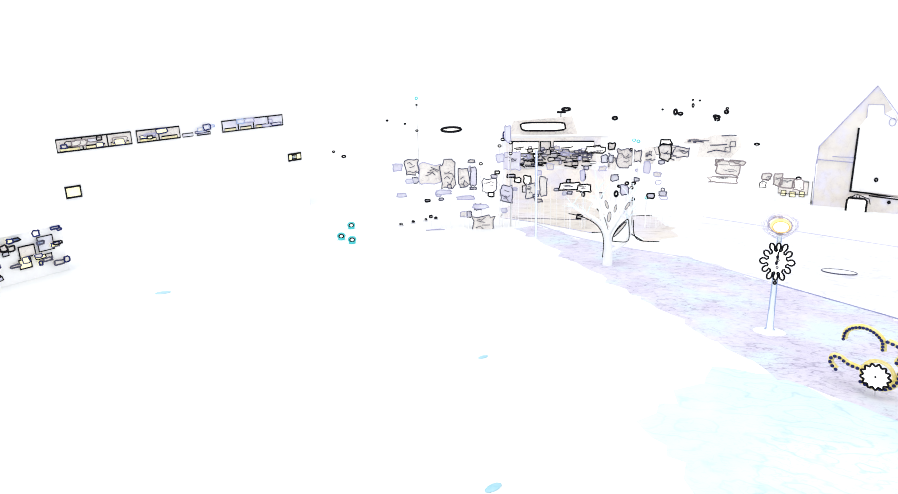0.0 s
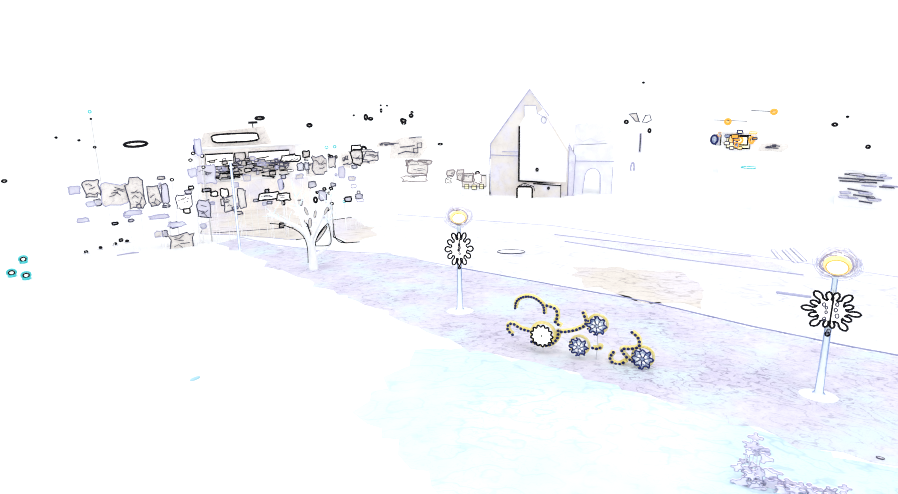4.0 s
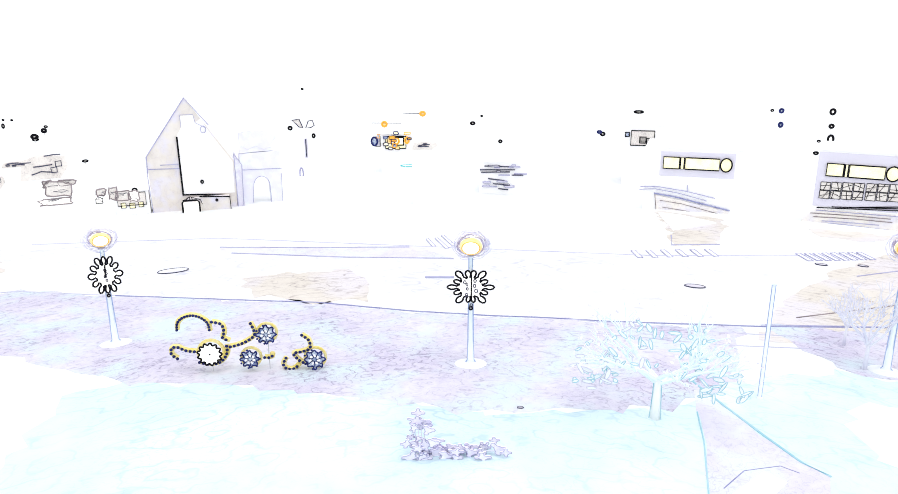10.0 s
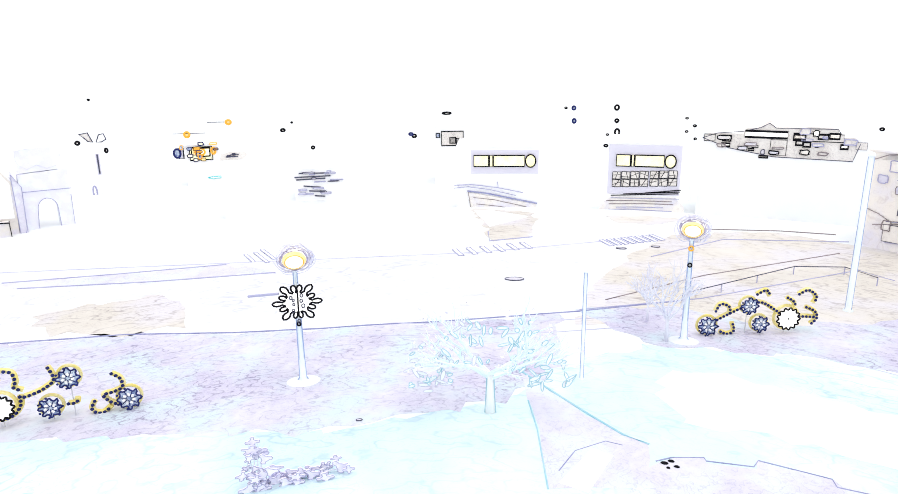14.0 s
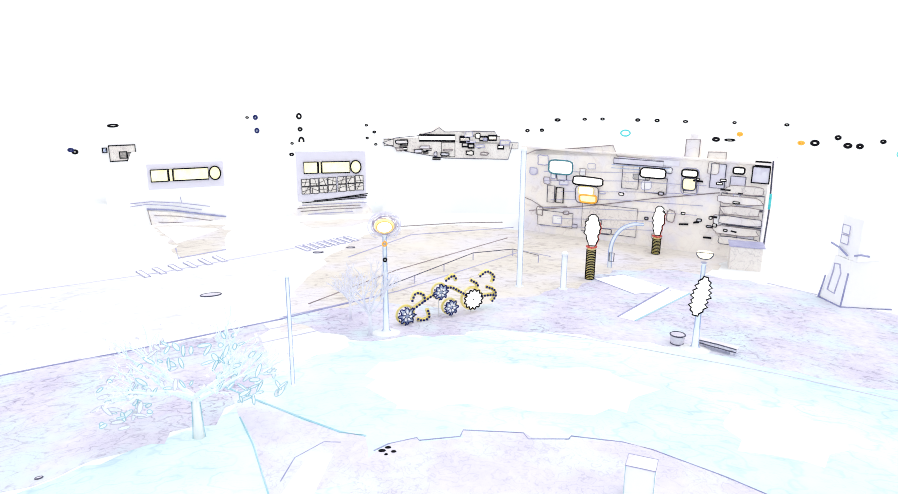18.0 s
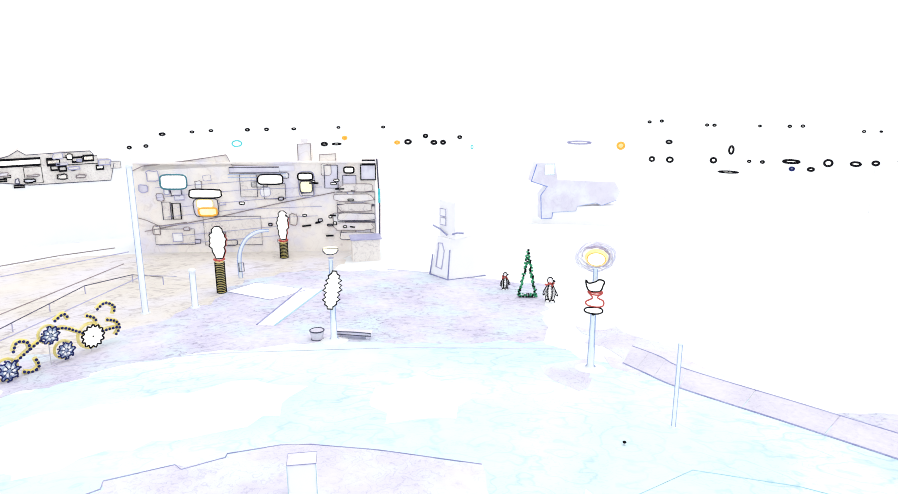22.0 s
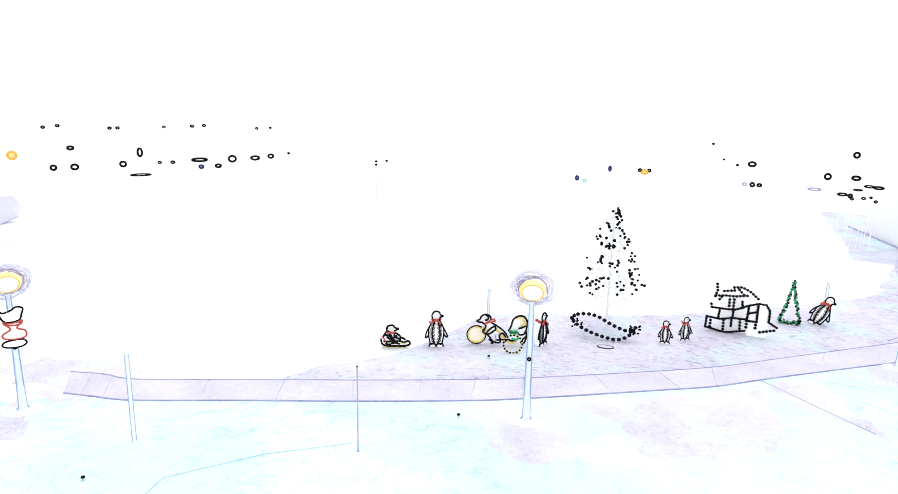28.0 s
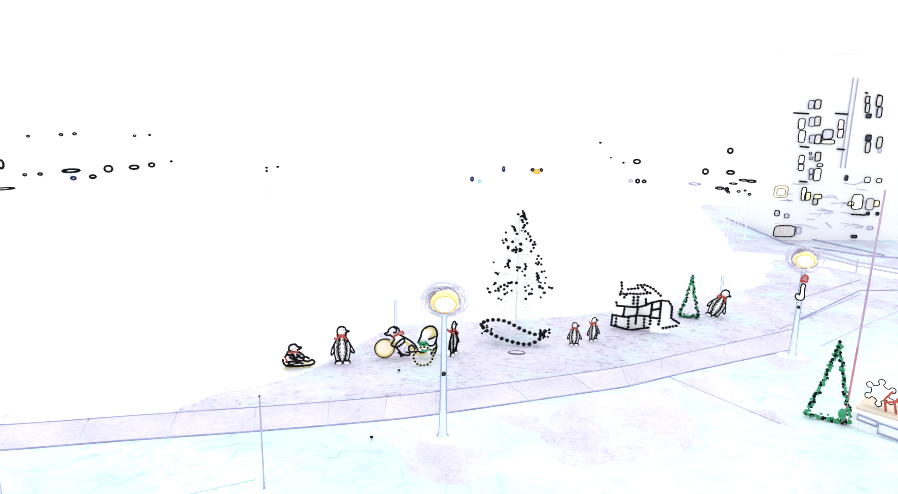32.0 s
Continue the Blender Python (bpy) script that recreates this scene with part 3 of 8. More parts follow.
    for a, b in [white[:2]] + [f[:2] for f in blues]:
        part("stake", tube(bmesh.new(), [(a * unit_x, 0.02, -0.02), (a * unit_x, 0.02, b * unit_z)], 0.018, sides=5), GREY, group)
    return group


light_flowers(12.86, 22.41, 15.46, 19.7, 0.00994, 0.0108, (0, 75, 0.46), ((148, 52, 0.37), (215, 142, 0.37), (390, 42, 0.40)),
              (((-115, 164), (-110, 190), (-90, 208), (-57, 216), (-25, 208), (0, 186), (5, 156)),
               ((15, 190), (50, 180), (57, 150), (50, 130), (75, 117)),
               ((-125, 57), (-145, 74), (-142, 96), (-120, 100), (-90, 86), (-50, 80)),
               ((-45, 40), (-5, 30), (35, 40), (60, 70), (62, 100)),
               ((75, 95), (100, 100), (140, 115), (170, 140), (157, 182)),
               ((200, 50), (225, 50), (230, 65)),
               ((345, 130), (370, 110), (373, 80), (345, 68), (310, 60), (335, 30), (365, 20)),
               ((280, 45), (268, 22), (280, 5), (305, 2), (330, 20))))
light_flowers(29.83, 2.14, 31.85, -1.97, 0.01876, 0.0179, (193, 40, 0.5), ((13, 25, 0.42), (103, 74, 0.36), (131, 28, 0.36)),
              (((13, 25), (55, 50), (95, 70), (130, 80), (165, 60), (190, 42), (230, 42), (255, 40)),
               ((30, 60), (40, 78), (60, 70), (62, 50)), ((45, 8), (60, 2), (75, 10), (70, 30)),
               ((120, 100), (140, 110), (150, 95)), ((215, 98), (235, 108), (255, 92), (250, 75)), ((190, 90), (205, 80), (210, 68)),
               ((235, 65), (255, 55), (262, 38), (250, 22))), dense=())


# ---- figures ----
def penguin(name, x, y, tall, turn=0.0, tilt=0.0, label="white penguin light figure with black outlines and a red scarf"):
    """One mesh: a plump body, black outline rods and a red scarf."""
    bm = bmesh.new()
    ball(bm, 0, 0, 0.40, 0.24, 0.18, 0.40)
    ball(bm, 0, 0, 0.85, 0.135, 0.12, 0.14)
    ball(bm, -0.11, -0.04, 0.03, 0.12, 0.16, 0.05, 5, 8)
    ball(bm, 0.13, -0.04, 0.03, 0.12, 0.16, 0.05, 5, 8)
    for f in bm.faces:
        f.material_index = 0
    start = len(bm.faces)
    w = (0.045 if tall > 1.5 else 0.032) / tall
    for line in (((0.1, 0.76), (0.24, 0.55), (0.26, 0.35), (0.2, 0.1), (0.1, 0.05)), ((-0.1, 0.76), (-0.24, 0.55), (-0.26, 0.35), (-0.2, 0.1), (-0.1, 0.05)),
                 ((-0.12, 0.78), (-0.15, 0.88), (-0.1, 0.97), (0.0, 1.0), (0.1, 0.97), (0.14, 0.9), (0.24, 0.87), (0.13, 0.83), (0.11, 0.77)),
                 ((-0.06, 0.7), (-0.13, 0.5), (-0.13, 0.3), (-0.06, 0.1)), ((0.07, 0.7), (0.12, 0.5), (0.13, 0.3), (0.06, 0.1)),
                 ((0.2, 0.62), (0.33, 0.42), (0.40, 0.3), (0.32, 0.3), (0.25, 0.4)), ((-0.2, 0.62), (-0.33, 0.42), (-0.36, 0.26), (-0.28, 0.3), (-0.24, 0.42)),
                 ((-0.24, 0.0), (-0.2, 0.08), (-0.05, 0.08), (0.0, 0.0)), ((0.02, 0.0), (0.05, 0.08), (0.22, 0.08), (0.26, 0.0))):
        pts = spline([(a, -0.185 if abs(a) < 0.2 and 0.1 < b < 0.7 else -0.13, b) for a, b in line], 5)
        tube(bm, pts, w, sides=5)
    for k in range(17):  # fine feather rows over the body
        z = 0.13 + 0.034 * k
        wide = 0.20 * math.sqrt(max(0.05, 1 - ((z - 0.4) / 0.42) ** 2))
        for s0, s1 in ((-1.0, -0.42), (0.42, 1.0)) if k % 3 == 1 else ((-1.0, -0.15), (0.1, 1.0)):
            tube(bm, [(wide * s0, -0.15, z + 0.03), (wide * (s0 + s1) / 2, -0.185, z), (wide * s1, -0.16, z + 0.035)], w * 0.34, sides=4)
    for f in list(bm.faces)[start:]:
        f.material_index = 1
    start = len(bm.faces)
    tube(bm, [(0.14 * math.cos(q), 0.13 * math.sin(q), 0.735 + 0.02 * math.sin(3 * q)) for q in (2 * math.pi * k / 12 for k in range(12))], 0.045, closed=True, sides=6)
    tube(bm, [(-0.08, -0.15, 0.73), (-0.17, -0.2, 0.70), (-0.25, -0.2, 0.72)], 0.035, sides=6)
    tube(bm, [(0.08, -0.15, 0.73), (0.15, -0.2, 0.66), (0.16, -0.2, 0.60)], 0.03, sides=6)
    for f in list(bm.faces)[start:]:
        f.material_index = 2
    ball(bm, 0.05, -0.12, 0.9, 0.014, rows=4, sides=6)
    for f in list(bm.faces)[-30:]:
        f.material_index = 1
    bmesh.ops.scale(bm, vec=(tall * 0.74, tall * 0.9, tall * 0.96), verts=bm.verts[:])
    bmesh.ops.rotate(bm, cent=(0, 0, 0), matrix=Euler((0, radians(tilt), 0)).to_matrix(), verts=bm.verts[:])
    return thing(name, facing(x, y, 0, turn), label, "light figure", group="penguin figures", data=mesh_of(name, bm, SHINE, INK, RED, smooth=True))


penguin("penguin_figure", 7.19, -27.59, 1.68)
penguin("penguin_figure", 29.33, -20.88, 1.0, 20)
penguin("penguin_figure", 26.5, -21.76, 1.35, -15)
penguin("penguin_figure", -2.56, -30.75, 1.1)
penguin("penguin_figure", -3.41, -31.39, 1.15, 30)
penguin("penguin_figure", -9.86, -35.56, 1.65, 0, 24, "skating penguin light figure leaning to one side")
penguin("penguin_figure", 2.85, -28.97, 1.55, 60)


def light_tree(x, y, tall, wide):
    """A flat tree frame wound with green bulbs."""
    t = thing("tree_light", facing(x, y), "triangular tree light wound with green bulbs", "light decoration", group="tree lights")
    frame_line = [(-wide, 0, 0.12), (-wide * 0.42, 0, tall * 0.5), (0, 0, tall * 0.97), (wide * 0.42, 0, tall * 0.5), (wide, 0, 0.12), (0, 0, 0.08)]
    rods = bmesh.new()
    tube(rods, [Vector(p) for p in frame_line], 0.02, closed=True, sides=5)
    tube(rods, [(-wide * 0.8, 0, 0.14), (-wide * 0.8, 0, -0.02)], 0.02, sides=5)
    tube(rods, [(wide * 0.8, 0, 0.14), (wide * 0.8, 0, -0.02)], 0.02, sides=5)
    part("frame", rods, INK, t)
    bulbs, dark = bmesh.new(), bmesh.new()
    line = [Vector(p) for p in frame_line + frame_line[:1]]
    for i, p in enumerate(spaced(line, 0.045)):
        off = Vector((random.uniform(-0.06, 0.06), random.uniform(-0.06, 0.06), random.uniform(-0.05, 0.05)))
        bead(bulbs if i % 2 else dark, p + off, 0.068 if i % 2 else 0.06)
    for i in range(24):
        p = Vector((random.uniform(-wide, wide), random.uniform(-0.06, 0.06), random.uniform(0.05, 0.25)))
        bead(bulbs if i % 3 else dark, p, 0.045)
    tagged(part("green_bulb_string", bulbs, GREEN, t, "green bulbs"), kind="stuff")
    tagged(part("dark_bulb_string", dark, INK, t, "dark bulbs"), kind="stuff")
    part("star", ball(bmesh.new(), 0, 0, tall, 0.06), INK, t)
    return t


for x, y, tall, wide in ((27.54, -21.06, 2.55, 0.46), (-8.62, -34.98, 2.2, 0.46), (-10.73, -24.31, 2.95, 0.7)):
    light_tree(x, y, tall, wide)


# ---- sledge and tricycle riders ----
def sledge(x, y):
    s = thing("sledge_light", facing(x, y), "sledge light figure with a crouching rider, black outlines and red trim", "light figure")
    bm = bmesh.new()
    ball(bm, -0.1, 0, 0.5, 0.36, 0.2, 0.3)
    ball(bm, -0.12, -0.02, 0.85, 0.16, 0.14, 0.15)
    part("rider", bm, SHINE, s, smooth=True)
    lines = bmesh.new()
    for pts in (((-0.55, 0.42), (-0.5, 0.2), (-0.3, 0.1), (0.3, 0.08), (0.6, 0.1), (0.7, 0.2), (0.6, 0.3), (0.45, 0.24)), ((-0.45, 0.3), (-0.2, 0.28), (0.2, 0.3), (0.45, 0.24)),
                ((-0.45, 0.5), (-0.3, 0.75), (-0.15, 0.7), (0.1, 0.66), (0.28, 0.5), (0.25, 0.3)), ((-0.3, 0.8), (-0.25, 0.98), (-0.05, 1.02), (0.06, 0.9), (0.2, 0.86), (0.02, 0.76)),
                ((0.0, 0.6), (0.12, 0.45), (0.3, 0.36)), ((-0.3, 0.5), (-0.15, 0.4), (0.05, 0.35)), ((-0.4, 0.6), (-0.2, 0.55), (-0.05, 0.45), (0.15, 0.55)), ((-0.2, 0.65), (-0.1, 0.5), (-0.15, 0.35)), ((0.05, 0.5), (0.2, 0.42), (0.35, 0.45), (0.5, 0.36)), ((-0.1, 0.2), (0.1, 0.22), (0.25, 0.16)), ((-0.35, 0.22), (-0.25, 0.16), (-0.1, 0.16))):
        tube(lines, spline([(a, -0.22, b) for a, b in pts], 5), 0.045, sides=5)
    part("outline", lines, INK, s, "black outline rods")
    hat = bmesh.new()
    tube(hat, [(-0.34, -0.24, 0.72), (-0.1, -0.26, 0.68), (0.06, -0.24, 0.72)], 0.04, sides=6)
    tube(hat, [(-0.5, -0.24, 0.55), (-0.42, -0.24, 0.42), (-0.36, -0.24, 0.3)], 0.03, sides=6)
    part("scarf", hat, RED, s, "red scarf")
    runners = bmesh.new()
    for yy in (-0.2, 0.2):
        tube(runners, [(-0.5, yy, 0.02), (0.5, yy, 0.02), (0.68, yy, 0.12)], 0.025, sides=5)
    part("runner", runners, GOLD, s)
    return s


sledge(8.92, -26.99)


def tricycle(x0, y0, x1, y1):
    """A long rider's cycle: a big front wheel, a chain of bodies and a rear wheel, with coloured lines."""
    t = thing("tricycle_light", along(x0, y0, x1, y1), "tricycle light figure with a penguin rider and yellow wheels", "light figure")
    def wheel(name, a, z, r):
        # cream fill puts the glow within the wheel into its colour
        w = part(name, lathe(bmesh.new(), [(r, -0.02), (r, 0.02)], sides=20), WARM, t, "disc wheel with its warm glow as cream colour")
        for v in w.data.vertices:
            v.co = Vector((v.co.x + a, v.co.z, v.co.y + z))
        part("tyre", tube(bmesh.new(), [(a + r * math.cos(q), -0.04, z + r * math.sin(q)) for q in (2 * math.pi * k / 22 for k in range(22))], 0.032, closed=True, sides=6), INK, w, "black tyre")
        part("rim", tube(bmesh.new(), [(a + r * 0.88 * math.cos(q), -0.04, z + r * 0.88 * math.sin(q)) for q in (2 * math.pi * k / 22 for k in range(22))], 0.04, closed=True, sides=6), GOLD, w, "yellow rim")
    wheel("front_wheel", 0.05, 0.45, 0.41)
    wheel("upper_wheel", 1.95, 1.08, 0.26)
    rider = bmesh.new()
    ball(rider, 0.34, 0, 1.22, 0.25, 0.16, 0.19)
    ball(rider, 0.78, 0, 0.72, 0.36, 0.18, 0.28)
    ball(rider, 1.7, 0, 0.95, 0.3, 0.18, 0.3)
    part("rider", rider, SHINE, t, smooth=True)
    for pts in (((0.02, 1.15), (0.17, 1.21), (0.24, 1.36), (0.42, 1.44), (0.61, 1.35), (0.65, 1.18)),
                ((0.02, 1.15), (0.14, 1.08), (0.27, 1.08)),
                ((0.27, 1.08), (0.44, 0.90), (0.31, 0.65), (0.50, 0.53), (0.65, 0.36), (0.79, 0.20), (1.04, 0.15), (1.09, 0.25), (0.92, 0.29)),
                ((0.65, 1.08), (0.96, 0.90), (1.26, 0.65), (1.40, 0.43)),
                ((0.47, 0.60), (0.62, 0.77), (0.81, 0.90), (0.86, 0.76), (0.67, 0.59), (0.52, 0.54), (0.47, 0.60)),
                ((0.41, 1.43), (0.53, 1.32), (0.50, 1.19), (0.39, 1.18)),
                ((1.04, 0.51), (1.17, 0.59), (1.32, 0.40), (1.23, 0.28), (1.07, 0.34), (1.04, 0.51)),
                ((1.54, 0.94), (1.63, 1.24), (1.86, 1.39), (2.10, 1.35), (2.24, 1.08), (2.19, 0.73), (2.22, 0.45), (2.13, 0.17), (1.99, 0.15)),
                ((1.85, 0.81), (2.05, 0.87), (2.17, 0.96)),
                ((1.82, 0.65), (1.91, 0.53), (2.10, 0.56), (2.19, 0.73)),
                ((1.27, 0.19), (1.40, 0.31), (1.58, 0.25), (1.80, 0.31)),
                ((1.41, 0.73), (1.58, 0.62), (1.82, 0.65)),
                ((1.55, 0.96), (1.45, 0.74)),
                ((1.97, 0.15), (2.10, 0.37), (2.25, 0.46)),
                ((0.58, 0.31), (0.78, 0.15), (0.67, 0.12))):
        part("outline", tube(bmesh.new(), spline([(a, -0.2, b) for a, b in pts], 5), 0.042, sides=5), INK, t, "black outline rods")
    for pts in (((0.27, 0.81), (0.47, 0.73), (0.42, 0.60)),
                ((0.89, 0.73), (1.12, 0.57), (1.27, 0.50)),
                ((1.74, 1.25), (1.93, 1.33), (2.10, 1.25), (2.16, 0.99), (2.05, 0.90)),
                ((1.04, 0.45), (1.20, 0.40), (1.29, 0.31)),
                ((1.97, 0.22), (2.13, 0.34), (2.25, 0.42)),
                ((1.35, 0.19), (1.58, 0.14), (1.82, 0.20))):
        # yellow tubes build the warm fringe of light round the figure
        part("frame", tube(bmesh.new(), spline([(a, -0.16, b) for a, b in pts], 5), 0.055, sides=6), GOLD, t, "yellow tube for the warm glow fringe")
    for pts in (((0.36, 0.96), (0.55, 1.07), (0.73, 1.12), (0.84, 1.21)),
                ((0.39, 1.02), (0.58, 1.15), (0.78, 1.25)),
                ((0.78, 1.25), (0.84, 1.08))):
        part("scarf", tube(bmesh.new(), spline([(a, -0.22, b) for a, b in pts], 4), 0.034, sides=6), RED, t, "red scarf")
    for pts in (((1.45, 0.73), (1.63, 0.68), (1.82, 0.71)),
                ((1.48, 0.60), (1.66, 0.56), (1.85, 0.62)),
                ((1.58, 0.37), (1.74, 0.31), (1.91, 0.40))):
        part("ribbon", tube(bmesh.new(), spline([(a, -0.22, b) for a, b in pts], 4), 0.05, sides=6), GREEN, t, "green ribbon")
    for a in (0.9, 2.2):
        part("stand", tube(bmesh.new(), [(a, 0, -0.02), (a, 0, 0.7)], 0.02, sides=5), GREY, t)
    ring = part("low_wheel", tube(bmesh.new(), [(1.55 + 0.4 * math.cos(q), -1.0, 0.42 + 0.4 * math.sin(q)) for q in (2 * math.pi * k / 22 for k in range(22))], 0.03, closed=True, sides=6), GOLD, t, "yellow wheel with dark bulbs")
    beads = bmesh.new()
    for k in range(17):
        q = 2 * math.pi * k / 17
        bead(beads, (1.55 + 0.4 * math.cos(q), -1.04, 0.42 + 0.4 * math.sin(q)), 0.05)
    tagged(part("bulb_string", beads, INK, ring, "dark bulbs"), kind="stuff")
    return t


tricycle(5.58, -28.2, 2.93, -28.85)


# ---- big tree with bulbs ----
def bulb_tree(x, y):
    t = thing("christmas_tree", facing(x, y), "tall frosted conifer strung with dark bulbs", "tree")
    part("trunk", tube(bmesh.new(), [(0, 0, -0.05), (0, 0, 3), (0, 0, 5.7)], 0.06, r_end=0.02, sides=8), NEEDLE, t)
    crown = bmesh.new()
    rng = random.Random(5)
    for i in range(480):
        h = 5.85 - 4.5 * rng.random() ** 0.62
        reach = (5.95 - h) * 0.30 * (0.35 + 0.65 * rng.random())
        q = rng.uniform(0, 2 * math.pi)
        c = Vector((reach * math.cos(q), reach * math.sin(q), h - 0.18 * reach))
        out = Vector((math.cos(q), math.sin(q), -0.35)).normalized() * rng.uniform(0.16, 0.3)
        side = Vector((-math.sin(q), math.cos(q), 0)) * rng.uniform(0.03, 0.06)
        v = [crown.verts.new(p) for p in (c - side, c + out + Vector((0, 0, 0.02)), c + side, c + Vector((0, 0, 0.05)))]
        crown.faces.new((v[0], v[1], v[3]))
        crown.faces.new((v[3], v[1], v[2]))
    part("crown", crown, NEEDLE, t, "frosted needle boughs")
    bulbs = bmesh.new()
    for i in range(96):
        h = 5.9 - 3.75 * rng.random() ** 0.7
        reach = (6.0 - h) * 0.40
        q = rng.gauss(-1.25, 1.0)
        p = Vector((reach * math.cos(q), reach * math.sin(q), h))
        for k in range(rng.choice((1, 1, 1, 2, 2))):
            bead(bulbs, p + Vector((rng.uniform(-0.1, 0.1), rng.uniform(-0.1, 0), rng.uniform(-0.09, 0.09))), rng.uniform(0.055, 0.08))
    tagged(part("bulb_string", bulbs, INK, t, "dark bulbs"), kind="stuff")
    return t


bulb_tree(0.03, -31.76)
gar = thing("bulb_garland", facing(0.03, -31.76), "garland of dark bulbs looped round the foot of the tree", "light decoration")
gb = bmesh.new()
loop = spline([(-1.55, -1.0, 0.62), (-1.2, -1.3, 0.95), (-0.5, -1.2, 0.9), (0.3, -1.3, 0.55), (0.95, -1.3, 0.35), (1.3, -1.3, 0.55), (1.0, -1.5, 0.2), (0.5, -1.6, -0.0), (-0.2, -1.6, 0.1), (-0.8, -1.5, 0.25), (-1.3, -1.3, 0.45)], closed=True)
tube(gb, [p + Vector((0, 0, 0.12)) for p in loop], 0.008, closed=True, sides=4)
part("cord", gb, GREY, gar)
gb = bmesh.new()
for p in spaced([p + Vector((0, 0, 0.12)) for p in loop], 0.25):
    bead(gb, p, 0.10)
for k in range(22):
    bead(gb, (1.2 + random.uniform(-0.2, 0.3), -1.35, 0.55 + random.uniform(-0.2, 0.25)), 0.055)
for k in range(10):
    bead(gb, (-1.35 + random.uniform(-0.2, 0.3), -1.25, 0.62 + random.uniform(-0.2, 0.2)), 0.055)
tagged(part("bulb_string", gb, INK, gar, "dark bulbs"), kind="stuff")


# ---- igloo ----
def igloo(x, y):
    g = thing("igloo_light", facing(x, y), "white block igloo with dark bulbs along its joints", "light decoration")
    dome = bmesh.new()
    lathe(dome, [(1.12, 0.0), (1.1, 0.6), (1.0, 1.2), (0.8, 1.7), (0.45, 2.08), (0.1, 2.2)], sides=28, sy=0.75)
    part("dome", dome, SHINE, g, smooth=True)
    porch = part("entrance", soft_box(0.55, 1.42, -0.98, 0.0, -0.02, 1.5, 0.06), SHINE, g, "white entrance")
    for pts in (((-1.23, 0.15), (-0.37, -0.02), (0.52, 0.22)),
                ((-1.21, 0.67), (-0.65, 0.62), (-0.07, 0.75), (0.49, 0.77)),
                ((-1.23, 0.15), (-1.21, 0.67)),
                ((-0.09, 0.75), (-0.09, 1.14)),
                ((-0.71, 0.71), (-0.67, 1.10)),
                ((-0.99, 1.14), (-0.37, 1.14), (-0.04, 1.16)),
                ((-0.04, 1.16), (0.22, 1.27), (0.52, 1.44), (0.95, 1.59), (1.27, 1.57), (1.44, 1.31), (1.44, 0.77), (1.81, 0.56)),
                ((0.54, 1.44), (0.52, 0.77)),
                ((0.93, 1.57), (0.93, 0.71)),
                ((0.50, 0.71), (0.93, 0.71)),
                ((0.58, 1.08), (0.90, 1.18)),
                ((-0.13, 0.77), (-0.13, 0.30)),
                ((0.28, 1.29), (0.24, 1.64))):
        line = [Vector((a, -1.02, max(b, 0.0) + 0.02)) for a, b in pts]
        joint = part("joint_rope", tube(bmesh.new(), line, 0.048, sides=5), INK, g, "dark rope along a joint")
        beads = bmesh.new()
        for p in spaced(line, 0.14):
            bead(beads, p, 0.07)
        tagged(part("bulb_string", beads, INK, joint, "dark bulbs"), kind="stuff")
    for pts in (((-1.03, 0.64), (-1.03, 0.15)),
                ((-0.47, 0.58), (-0.45, 0.04)),
                ((0.24, 0.73), (0.26, 0.22)),
                ((-0.30, 1.61), (-0.30, 1.18)),
                ((-0.11, 1.64), (-0.11, 1.18)),
                ((-0.92, 1.72), (-0.47, 1.78), (-0.09, 1.79), (0.43, 1.89)),
                ((-0.90, 2.28), (-0.86, 1.98), (-0.93, 1.68)),
                ((-0.58, 1.98), (-0.13, 2.07)),
                ((-0.17, 2.21), (0.17, 2.26), (0.52, 2.11), (0.92, 1.78)),
                ((-1.07, 1.29), (-1.03, 1.14)),
                ((-0.73, 1.57), (-0.64, 1.72)),
                ((0.06, 2.13), (0.28, 1.91)),
                ((0.93, 0.71), (0.90, 0.30)),
                ((0.52, 0.69), (0.52, 0.24)),
                ((1.12, 0.24), (1.81, 0.45))):
        line = [Vector((a, -1.0, max(b, 0.0) + 0.02)) for a, b in pts]
        joint = part("joint_cord", tube(bmesh.new(), line, 0.01, sides=4), GREY, g)
        beads = bmesh.new()
        for p in spaced(line, 0.15):
            bead(beads, p, 0.078)
        tagged(part("bulb_string", beads, INK, joint, "dark bulbs"), kind="stuff")
    return g


igloo(-5.91, -33.79)


